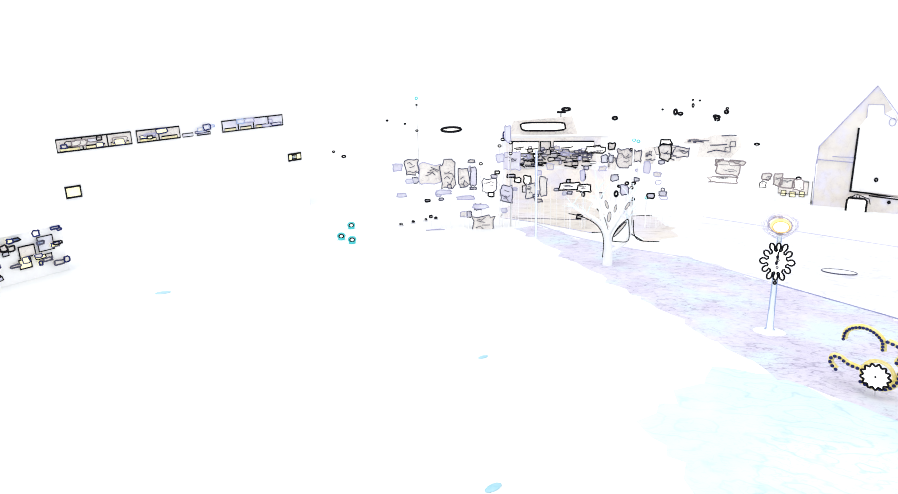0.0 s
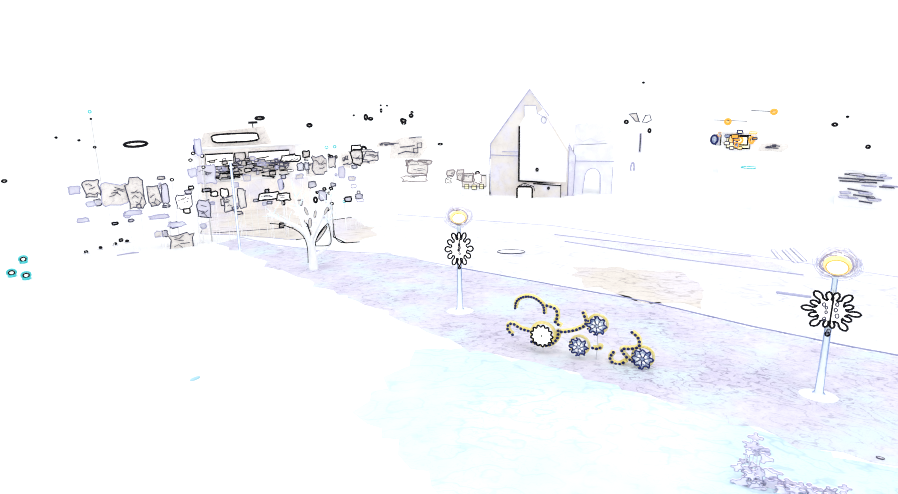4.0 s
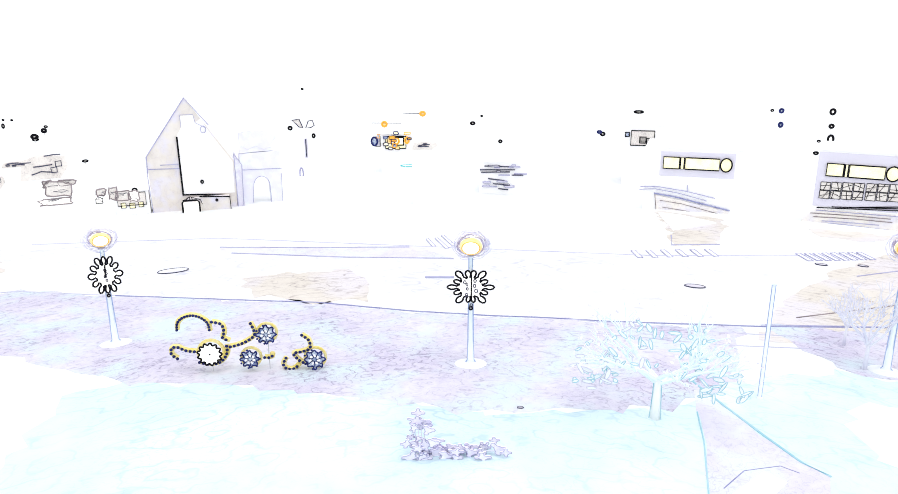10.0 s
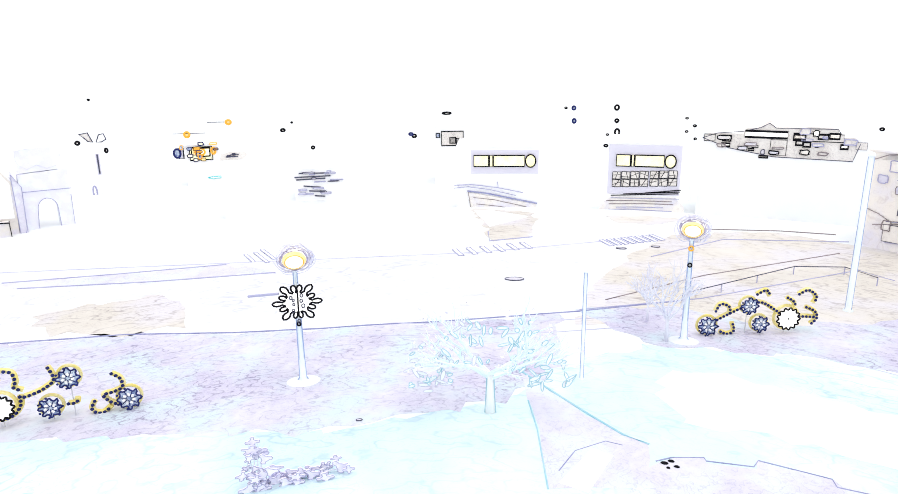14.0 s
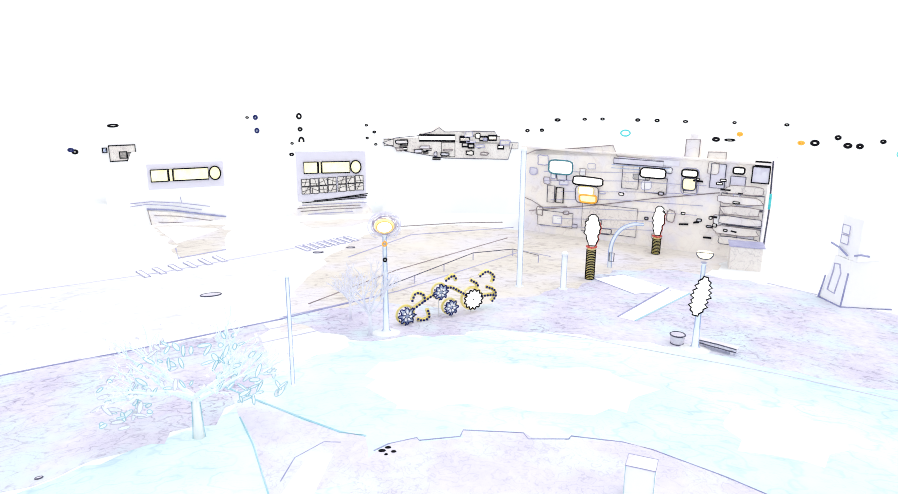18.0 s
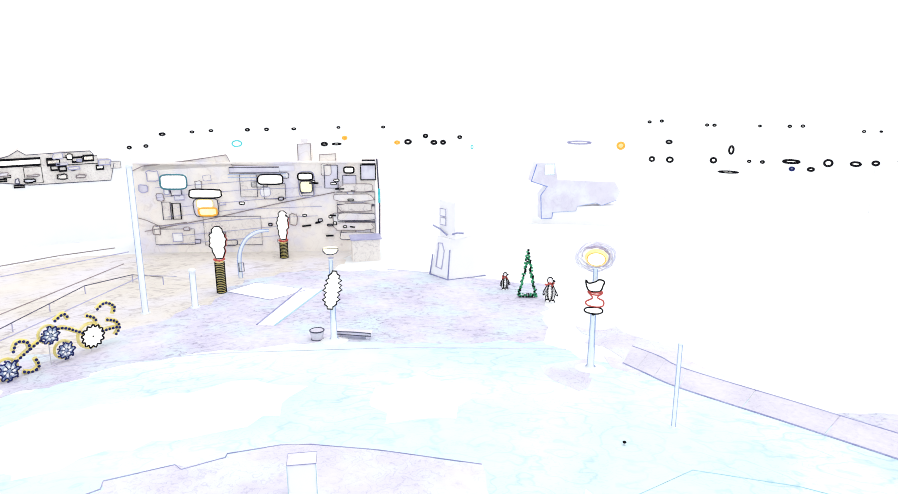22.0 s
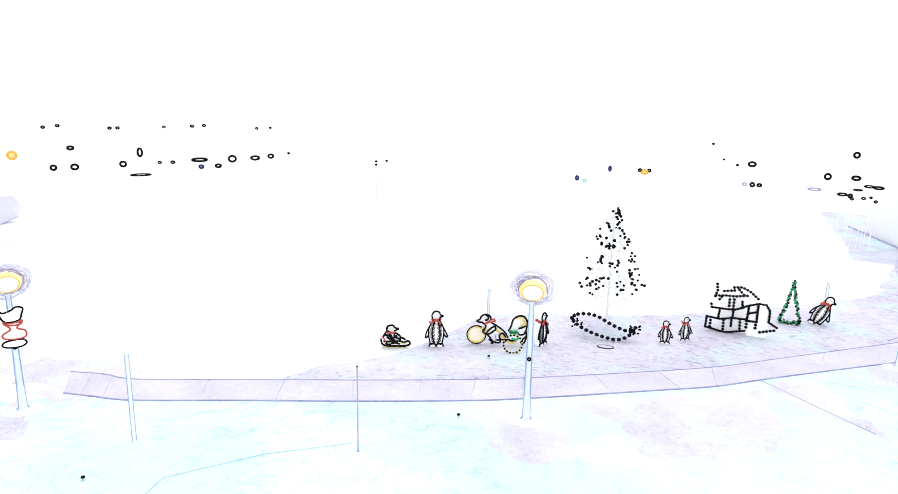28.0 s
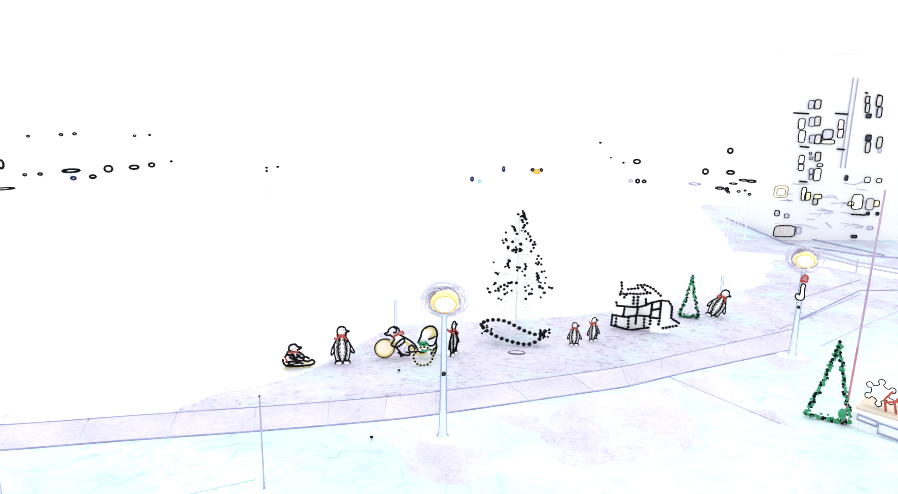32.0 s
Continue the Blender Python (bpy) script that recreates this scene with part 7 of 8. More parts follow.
CHAPEL_ROW = ((91.5, 91.9, -2.4, 1.44, 1.44, 1), (96.3, 86.8, -0.6, 1.44, 1.23, 1), (90.1, 93.2, -5.5, 1.44, 1.85, 2), (92.8, 90.6, -5.5, 2.26, 1.85, 1), (94.3, 89.0, -5.4, 1.23, 1.64, 1), (78.8, 103.0, -2.7, 0.92, 0.82, 0), (82.0, 100.5, -4.2, 0.72, 0.92, 0), (80.8, 101.4, 4.1, 0.51, 0.39, 0), (96.5, 86.6, -6.4, 3.29, 0.62, 0), (94.4, 88.9, -10.1, 3.08, 0.51, 3), (105.2, 75.7, -5.7, 0.82, 0.72, 0), (102.2, 79.8, -2.4, 1.03, 0.72, 0), (103.2, 78.5, -1.1, 0.51, 0.39, 0), (114.6, 60.6, -3.8, 1.03, 0.72, 2), (80.0, 102.1, -12.3, 0.92, 2.26, 4),)
CHAPEL_ROW_MORE = ((39.9, 123.4, 0.8, 0.41, 0.31, 0), (41.0, 123.1, 0.7, 0.41, 0.31, 0), (45.2, 121.6, -0.6, 0.62, 0.46, 0), (43.5, 122.2, -1.9, 0.92, 0.62, 0),)
SQUARE = ((109.0, -17.3, 2.0, 0.96, 0.52, 0), (108.2, -21.3, 2.2, 0.70, 0.43, 0), (107.7, -23.9, 2.3, 0.70, 0.43, 0), (106.4, -28.9, 2.3, 0.78, 0.52, 0), (105.7, -31.6, 2.3, 0.78, 0.52, 0), (104.4, -35.4, 2.3, 0.78, 0.43, 0), (102.1, -41.7, 2.4, 0.61, 0.43, 0), (99.2, -47.9, 2.4, 0.70, 0.43, 0), (109.5, -12.8, 0.3, 0.70, 0.52, 0), (109.3, -15.0, 0.4, 0.70, 0.52, 0), (109.9, 10.9, -0.1, 0.61, 0.43, 0), (109.9, 10.7, -2.0, 0.52, 0.39, 0), (101.7, -42.5, 0.8, 1.04, 0.78, 1), (102.9, -39.6, -0.1, 1.13, 0.70, 0), (102.1, -41.3, -0.1, 1.57, 0.43, 0),)
SQUARE_MORE = ((98.3, -49.8, -0.0, 1.13, 0.78, 1), (97.5, -51.3, 0.1, 1.22, 0.87, 0), (96.2, -53.7, 1.0, 0.87, 0.70, 0), (95.5, -54.8, 0.0, 1.13, 0.78, 0),)
SQUARE_EAST = ((94.9, -56.1, 0.0, 0.96, 0.78, 0), (93.5, -58.3, 0.8, 0.78, 0.61, 0), (106.8, -27.3, 0.3, 1.7, 1.2, 3), (92.4, -59.9, -0.7, 0.52, 0.78, 3), (101.7, -42.7, -4.0, 1.22, 1.04, 0), (102.6, -40.3, -1.7, 0.87, 0.70, 0),)
SHORE = ((-16.5, -129.9, 0.7, 0.51, 0.39, 0), (-18.5, -129.7, -1.9, 0.41, 0.31, 0), (-20.7, -129.2, -2.7, 0.51, 0.39, 0), (-23.0, -128.8, -2.4, 1.44, 1.03, 0), (-22.2, -129.0, -5.9, 0.92, 0.72, 4), (-23.4, -128.8, -5.9, 0.92, 0.92, 0), (-24.5, -128.6, -5.9, 0.92, 0.72, 0), (-34.4, -126.3, -3.6, 1.2, 1.2, 0), (-38.3, -125.1, -3.5, 1.5, 0.9, 0), (-37.9, -125.2, 0.2, 1.13, 1.13, 0), (6.5, -131.0, -6.6, 0.82, 1.03, 2), (5.1, -130.9, -7.0, 0.92, 0.72, 3), (0.7, -131.0, -4.6, 0.72, 1.13, 2), (-5.4, -130.9, -4.9, 1.7, 1.2, 1), (-4.6, -130.9, -4.6, 0.8, 0.7, 0), (-6.2, -130.9, -4.6, 0.8, 0.7, 0), (43.1, -123.8, -4.5, 0.51, 0.39, 0),)
SHORE_MORE = ((43.1, -123.8, -5.1, 0.51, 0.39, 0), (41.3, -124.5, -4.4, 0.51, 0.39, 0),)
SHORE_WEST = ((-31.1, -106.4, -3.6, 1.39, 0.52, 0), (-32.0, -106.0, -3.7, 0.70, 0.70, 0), (-32.8, -105.8, -2.8, 1.22, 0.35, 0), (-34.0, -105.3, -2.2, 1.39, 0.43, 0), (-35.1, -105.1, -2.3, 1.39, 0.52, 0), (-32.3, -106.0, -4.1, 0.52, 0.43, 0), (-33.6, -105.6, -3.9, 0.61, 0.43, 0), (-34.4, -105.3, -3.7, 0.43, 0.33, 0), (-35.0, -105.1, -4.2, 0.52, 0.43, 0), (-27.7, -107.3, -3.2, 1.91, 0.52, 4))
WEST = ((-6.6, 110.4, 3.4, 0.61, 0.61, 3), (-6.6, 110.4, 2.4, 0.35, 0.26, 0), (-11.2, 110.1, 0.2, 0.43, 0.33, 0), (-8.5, 110.3, -0.4, 0.43, 0.33, 0), (-6.7, 110.4, -1.5, 0.52, 0.39, 0), (-1.4, 110.6, -1.5, 3.48, 1.04, 0), (-19.6, 109.1, -4.2, 0.52, 0.39, 0), (-18.1, 109.2, -5.0, 0.78, 0.52, 0), (-38.7, 104.1, -4.9, 0.78, 0.43, 0), (-37.8, 104.4, -4.9, 0.70, 0.43, 0), (-35.4, 105.2, -4.6, 0.43, 0.33, 0), (29.8, 106.2, 1.1, 0.35, 0.26, 0), (32.2, 105.4, 0.5, 0.87, 0.61, 0), (33.8, 104.9, 1.7, 0.43, 0.70, 0),)
WEST_MORE = ((37.0, 103.7, -0.3, 0.87, 0.52, 0), (38.1, 103.3, 0.8, 0.78, 0.70, 0), (26.7, 107.1, -3.6, 0.70, 0.61, 3), (30.9, 105.8, -4.2, 1.22, 1.22, 0), (42.2, 101.7, -3.7, 0.87, 0.43, 0),)
for row in (HARBOUR, HARBOUR_MORE, HARBOUR_EAST, TOWN, CHAPEL_ROW, CHAPEL_ROW_MORE, SQUARE, SQUARE_MORE, SQUARE_EAST, SHORE, SHORE_MORE, SHORE_WEST, WEST, WEST_MORE):
    for values in row:
        far_light(*values)
HOUSES = ( (18.5, 98.0, -3.3, 4.7, 1.3), (20.7, 97.6, -5.1, 1.7, 2.1), (22.3, 97.2, -4.6, 1.3, 1.3), (25.4, 96.5, -4.0, 2.1, 2.4), (28.4, 95.7, -4.0, 3.0, 1.6), (31.2, 94.8, -2.0, 3.2, 0.7), (33.9, 93.8, -2.6, 5.4, 3.0), (16.1, 98.5, -4.0, 3.2, 1.9), (74.2, 66.6, -2.2, 3.6, 1.1), (12.5, 99.0, -5.8, 4.7, 2.1),)
ROADSIDE = ( (9.8, 44.7, 2.9, 0.36, 0.36, 0), (10.2, 44.6, 2.9, 0.36, 0.36, 0), (10.1, 44.7, 2.6, 0.29, 0.18, 0), (10.2, 44.6, 1.9, 0.36, 0.29, 0), (11.0, 44.4, 2.0, 0.33, 0.29, 3), (9.9, 44.7, 1.5, 0.25, 0.25, 0), (9.2, 44.9, 2.2, 0.44, 0.65, 0), (10.1, 44.6, 5.6, 0.29, 0.29, 3), (7.2, 45.2, 3.3, 0.22, 0.73, 0), (0.7, 45.8, 4.2, 0.33, 0.22, 0), (2.1, 45.8, 5.7, 0.33, 0.25, 0), (2.6, 45.8, 5.5, 0.25, 0.36, 0), (2.6, 45.8, 4.8, 0.29, 0.18, 0), (1.9, 45.8, 5.3, 0.29, 0.22, 0),)
GLEAMS = ( (23.1, 107.4, -0.1, 1.0, 0.7, 0), (31.4, 105.2, 0.8, 0.70, 1.04, 0), (36.8, 103.3, 0.1, 1.04, 0.70, 0), (16.0, 108.6, 1.3, 1.57, 0.70, 0), (25.6, 106.8, -4.8, 0.61, 0.52, 0), (26.0, 106.7, -5.0, 0.61, 0.52, 0), (26.7, 106.5, -5.1, 0.61, 0.52, 0), (27.6, 106.3, -8.4, 0.61, 0.52, 0), (28.7, 106.0, -4.7, 1.22, 0.70, 0), (27.7, 106.3, -5.1, 0.52, 0.52, 0), (26.5, 106.6, -7.9, 0.52, 0.52, 4), (24.8, 107.0, -7.1, 0.52, 0.52, 4),)

# ---- far buildings ----
def lit_sign(parent, u0, u1, z0, z1, breaks, y=-0.2):
    """A glowing yellow fascia sign of plain bars with a round end."""
    last = u0
    for b in breaks + (u1 - (z1 - z0) * 0.9,):
        p = part("sign_bar", soft_box(last, b - 0.12, y, y + 0.15, z0, z1, 0.03), LEMON, parent, "glowing lemon sign bar")
        part("outline", tube(bmesh.new(), [(last, y - 0.02, z0), (b - 0.12, y - 0.02, z0), (b - 0.12, y - 0.02, z1), (last, y - 0.02, z1)], 0.09, closed=True, sides=5), INK, p)
        last = b
    r = (z1 - z0) * 0.55
    c, m = u1 - r * 0.8, (z0 + z1) / 2
    p = part("sign_disc", ball(bmesh.new(), c, y + 0.05, m, r * 0.8, 0.1, r, 6, 14), LEMON, parent, "glowing round end of the sign")
    part("outline", tube(bmesh.new(), [(c + r * 0.85 * math.cos(q), y - 0.03, m + r * 1.05 * math.sin(q)) for q in (2 * math.pi * k / 16 for k in range(16))], 0.09, closed=True, sides=5), INK, p)


hall = building("market_hall", 86.84, 38.97, 91.07, 27.74, LOW - 0.86, 10.8, 8, WHITE, "white market hall with a glowing yellow sign", category="shop")
# added lilac board paints the glow round the sign
part("sign_glow_board", soft_box(1.9, 11.0, -0.08, 0.02, 7.2, 10.4, 0.05), surface("sign_glow_tone", (0.76, 0.74, 0.84), (0.72, 0.70, 0.82), 0.7), hall)
lit_sign(hall, 2.3, 10.6, 8.2, 9.7, (4.4, 5.0))
# added beige plate stands for lit ground below the sign
bay = bmesh.new()
plate(bay, [(1.5, 4.6), (4.0, 4.2), (10.8, 3.0), (11.0, 1.0), (8.0, 0.05), (4.2, 0.05), (3.6, 1.4), (1.8, 2.6)], -0.12, -0.02)
bay = part("lit_yard_plate", bay, SHOP, hall, "beige wall plate for the lit yard below the sign")
for pts, r, m in (([(1.4, 4.8), (4.0, 4.5), (10.9, 3.1)], 0.1, KERB), ([(4.2, 0.1), (8, 0.12), (11.1, 0.3)], 0.07, KERB), ([(1.5, 4.7), (1.8, 2.6), (3.6, 1.4), (4.2, 0.1)], 0.05, DUST), ([(-0.4, 5.6), (2, 5.7), (5.4, 5.3), (9, 4.6)], 0.06, PALETRIM), ([(-0.5, 5.2), (1.5, 5.4), (4.5, 5.0), (8, 4.2)], 0.05, PALETRIM), ([(2.2, 3.9), (5, 3.6), (9.5, 2.6)], 0.04, DUST), ([(2.6, 3.0), (5.5, 2.7), (8.5, 2.2)], 0.04, DUST), ([(4.0, 2.0), (7, 1.6), (10.2, 1.6)], 0.04, DUST), ([(4.6, 1.2), (7.5, 0.8), (10.4, 0.9)], 0.04, PALETRIM), ([(5.5, 6.1), (5.6, 5.2)], 0.05, PALETRIM)):
    part("ledge", tube(bmesh.new(), [(a, -0.16, b) for a, b in pts], r, sides=5), m, bay)
store = building("corner_store", 93.11, 19.83, 94.6, 10.97, LOW - 0.82, 11.4, 8, WHITE, "white corner store with a glowing sign over its windows", category="shop")
# same painted lilac glow behind this sign
part("sign_glow_board", soft_box(0.1, 9.3, -0.08, 0.02, 4.6, 11.2, 0.05), bpy.data.materials["sign_glow_tone"], store)
lit_sign(store, 1.1, 8.6, 8.4, 9.9, (3.0, 3.5))
rng = random.Random(8)
for j in range(2):
    for k in range(7):
        u0 = 0.7 + k * 1.17 + (0.12 if k > 3 else 0)
        z0 = 5.6 + 0.06 * k + j * 1.05
        w = part("window", soft_box(u0, u0 + 1.05, -0.14, -0.06, z0, z0 + 0.95, 0.01), CREAM, store)
        fr = bmesh.new()
        tube(fr, [(u0, -0.16, z0), (u0 + 1.05, -0.16, z0), (u0 + 1.05, -0.16, z0 + 0.95), (u0, -0.16, z0 + 0.95)], 0.05, closed=True, sides=4)
        tube(fr, [(u0 + rng.uniform(0.1, 0.9), -0.16, z0), (u0 + rng.uniform(0.1, 0.9), -0.16, z0 + 0.9)], 0.035, sides=4)
        tube(fr, [(u0, -0.16, z0 + rng.uniform(0.2, 0.8)), (u0 + 1.0, -0.16, z0 + rng.uniform(0.2, 0.8))], 0.03, sides=4)
        part("window_frame", fr, INK, w)
fr = bmesh.new()
for z, a, b in ((4.7, 0.6, 9.2), (4.95, 2.2, 9.4), (5.2, 5.0, 9.5)):
    tube(fr, [(a, -0.16, z - 0.3), (b, -0.16, z + 0.25)], 0.06, sides=4)
part("awning_edge", fr, INK, store)
low = bmesh.new()
plate(low, [(-1.2, 0.8), (-0.8, 3.0), (0.6, 4.2), (8.8, 4.4), (10.0, 3.2), (10.2, 1.0), (5.0, 0.3)], -0.06, 0.0)
low = part("lower_front", low, SHOP, store, "cream lower shop front")
rng = random.Random(12)
for k in range(9):
    z = 0.7 + 0.42 * k
    part("ledge", tube(bmesh.new(), [(rng.uniform(-1.0, 1.5), -0.12, z), (rng.uniform(3, 5), -0.12, z + rng.uniform(0.0, 0.25)), (rng.uniform(7, 10), -0.12, z + rng.uniform(0.1, 0.4))], 0.05, sides=4), rng.choice((DUST, PALETRIM, PALETRIM)), low)
rng = random.Random(9)

# the wide far block with many lit openings
def z_at(y):
    return 10.6 - (y - 250) * 0.079


cwin = []
for x0, y0, x1, y1, pane, thick in ((568, 237, 632, 247, LIT, 0.14), (641, 240, 658, 248, LIT, 0.16), (676, 239, 690, 246, LIT, 0.14), (692, 237, 706, 245, LIT, 0.14), (645, 250, 655, 257, CREAM, 0.14), (656, 252, 666, 259, CREAM, 0.14),
                                    (709, 254, 719, 260, LIT, 0.15), (534, 246, 547, 255, LIT, 0.12), (505, 245, 522, 256, CREAM, 0.05), (608, 250, 632, 275, CREAM, 0.04), (533, 259, 546, 264, LIT, 0.13), (575, 266, 584, 269, CREAM, 0.1), (592, 277, 606, 280, CREAM, 0.1), (580, 261, 590, 264, CREAM, 0.06), (640, 238, 712, 250, CREAM, 0.05), (730, 249, 745, 260, CREAM, 0.03)):
    cwin.append(((x0 - 500) * 0.079, z_at(y1), (x1 - 500) * 0.079, z_at(y0), pane, thick))
block = building("hillside_block", 100.09, 8.98, 99.65, -11.17, LOW + 0.36, 11.2, 8, WHITE, "cream block with a row of lit openings", cwin, roof=False, category="building")
cut = bmesh.new()
plate(cut, [(5.2, 11.2), (5.4, 11.9), (7.2, 12.1), (8.2, 12.7), (9.0, 12.1), (11, 12.0), (13, 12.4), (16, 12.2), (16.4, 11.2)], 0, 6)
part("roof", cut, CREAM, block)
cut = bmesh.new()
plate(cut, [(0.2, 10.5), (3.5, 9.3), (9, 8.4), (18, 8.3), (18.6, 10.5), (18.0, 11.2), (1.0, 11.2)], -0.03, 0.02)
part("front_panel", cut, CREAM, block)
fr = bmesh.new()
tube(fr, [(0.2, -0.05, 10.5), (2.0, -0.05, 11.2), (5.0, -0.05, 11.5), (7.2, -0.05, 12.1), (8.2, -0.05, 12.7), (9.0, -0.05, 12.1), (16.0, -0.05, 12.2), (16.4, -0.05, 11.6)], 0.05, sides=5)
tube(fr, [(0.2, -0.05, 10.5), (3.5, -0.05, 9.3), (9, -0.05, 8.4), (18, -0.05, 8.3), (18.6, -0.05, 10.5)], 0.05, sides=5)
part("eave", fr, TRIM, block)
building("window_house", 107.91, 52.57, 110.59, 46.92, LOW - 0.90, 10.8, 6, WHITE, "white house with one dark-framed corner window", ((1.2, 7.6, 4.9, 10.0, CREAM, 0.1), (2.6, 8.0, 3.6, 9.0, CREAM, 0.1), (3.7, 7.7, 4.7, 8.8, LILAC, 0.1), (0.3, 9.0, 0.9, 9.7, BLUE, 0.1)))
lou = building("louvre_shed", 87.55, 66.97, 91.79, 60.72, LOW - 1.15, 6.2, 6, WHITE, "white shed with grey louvre slats", category="shed")
for z, a, b, s in ((5.6, 0.8, 5.4, -0.1), (5.0, 0.1, 5.6, 0.05), (4.6, 0.3, 4.8, 0.1), (3.6, 1.4, 4.0, -0.3), (2.8, 2.2, 4.6, -0.2), (2.0, 3.0, 4.6, -0.15)):
    part("slat", tube(bmesh.new(), [(a, -0.1, z), (b, -0.1, z + s)], 0.1, sides=5), TRIM, lou)

def far_house(x, y, z, w, h, seed):
    """A far house whose lit top storey shows over the slope."""
    rng = random.Random(seed)
    base = height(x, y)
    g = thing("far_house", facing(x, y, base), "far pale house with a lit cream top storey", "house", group="far houses")
    top = z - base + h / 2
    part("wall", soft_box(-w / 2, w / 2, 0, 4, -1, top - h * 0.3, 0.05), WHITE, g)
    part("top_storey", plate(bmesh.new(), [(-w / 2, top - h), (-w * 0.42, top - h * 0.2), (-w * 0.1, top), (w * 0.46, top - h * 0.1), (w / 2, top - h * 0.5), (w * 0.3, top - h)], -0.05, 0.3), CREAM, g)
    for k in range(3):
        u, v = rng.uniform(-0.45, 0.1) * w, top - h * rng.uniform(0.05, 0.8)
        part("roof_line", tube(bmesh.new(), [(u, -0.1, v), (u + w * 0.2, -0.1, v + h * rng.uniform(-0.1, 0.12)), (u + w * rng.uniform(0.3, 0.45), -0.1, v + h * rng.uniform(-0.15, 0.1))], 0.07, sides=4), TRIM, g)
    for k in range(2):
        u, v = rng.uniform(-0.35, 0.25) * w, top - h * rng.uniform(0.35, 0.8)
        part("window", tube(bmesh.new(), [(u, -0.1, v), (u + w * 0.12, -0.1, v), (u + w * 0.12, -0.1, v + h * 0.22), (u, -0.1, v + h * 0.2)], 0.06, closed=True, sides=4), TRIM, g)
    return g


for k, values in enumerate(HOUSES):
    far_house(*values, 30 + k)
for x, y, z, w, h, code in ROADSIDE:
    far_light(x, y, z, w * 0.7, h * 0.7, code)
for values in GLEAMS:
    far_light(*values)

# direction sign and the amber kiosk beyond the chapel
ds = thing("direction_sign", facing(80.8, 101.4, LOW - 1.53), "far direction sign with two dark plates", "road sign")
part("mast", tube(bmesh.new(), [(0, 0, -0.2), (0, 0, 4.8)], 0.08, sides=5), WHITE, ds)
part("mast_cover", soft_box(-0.25, 0.35, -0.15, 0.0, 4.8, 8.3, 0.05), LILAC, ds)
part("plate", plate(bmesh.new(), [(-2.2, 11.6), (-0.9, 11.8), (-0.3, 10.2), (-1.0, 10.4), (-1.5, 11.0)], -0.2, -0.1), CREAM, ds)
fr = bmesh.new()
tube(fr, [(-2.2, -0.22, 11.6), (-0.9, -0.22, 11.8), (-0.3, -0.22, 10.2), (-1.0, -0.22, 10.4), (-1.5, -0.22, 11.0)], 0.1, closed=True, sides=5)
tube(fr, [(0.2, -0.22, 10.2), (0.7, -0.22, 11.4), (1.4, -0.22, 11.5), (1.7, -0.22, 10.6), (1.0, -0.22, 10.2)], 0.1, closed=True, sides=5)
part("plate_edge", fr, TRIM, ds)
part("shaft", tube(bmesh.new(), [(0.05, -0.2, 5.0), (0.05, -0.2, 8.2)], 0.12, sides=5), TRIM, ds)
ak = building("amber_kiosk", 90.95, 92.45, 94.88, 88.33, LOW - 1.07, 8.2, 4, WHITE, "kiosk with a glowing amber front", ((0.9, 5.6, 4.6, 7.8, LEMON, 0.12), (1.2, 6.5, 2.0, 7.7, AMBER, 0.1), (2.6, 6.2, 4.2, 7.6, LIT, 0.16), (-0.9, 6.0, -0.1, 7.8, LILAC, 0.1)))
fr = bmesh.new()
tube(fr, [(-1.5, -0.1, 10.3), (3.8, -0.1, 10.2)], 0.05, sides=4)
tube(fr, [(4.3, -0.1, 12.0), (8.2, -0.1, 11.9)], 0.06, sides=4)
part("lamp_mast", tube(bmesh.new(), [(4.4, -0.1, -0.2), (4.4, -0.1, 12.0)], 0.05, sides=4), WHITE, ak)
part("lamp_arm", fr, TRIM, ak)

# booths, pumps and parked goods round the filling station
def stall_panel(x, y, z, w, h, fill, rim, seed):
    """A rounded panel on two thin legs, seen edge on from the park."""
    fills, rims = (CREAM, LILAC, LIT), (FAINT, PALETRIM, TRIM, INK, DUST)
    base = height(x, y)
    g = thing("stall_panel", facing(x, y, base), ("small cream stall panel with a grey edge", "small lilac stall panel with a grey edge", "small lit stall panel with a dark edge")[fill], "booth", group="stall panels")
    up = z - base
    lit_panel(g, -w / 2, w / 2, up - h / 2, up + h / 2, fills[fill], rims[rim], (0.02, 0.03, 0.036, 0.05, 0.08)[rim], -0.1, 0.2, seed)
    rng = random.Random(seed)
    if w > 0.6 and h > 0.4:
        for k in range(4):
            a, b = rng.uniform(-0.4, 0.1) * w, up + rng.uniform(-0.35, 0.35) * h
            part("scratch", tube(bmesh.new(), [(a, -0.13, b), (a + 0.2 * w, -0.13, b + rng.uniform(-0.1, 0.1) * h), (a + 0.38 * w, -0.13, b + rng.uniform(-0.2, 0.2) * h)], 0.02, sides=4), TRIM, g)
    if up - h / 2 > 0.05:
        part("leg", tube(bmesh.new(), [(0.1 * w, 0.02, -0.1), (0.1 * w, 0.02, up - h * 0.4)], 0.012, sides=4), WHITE, g)
    return g


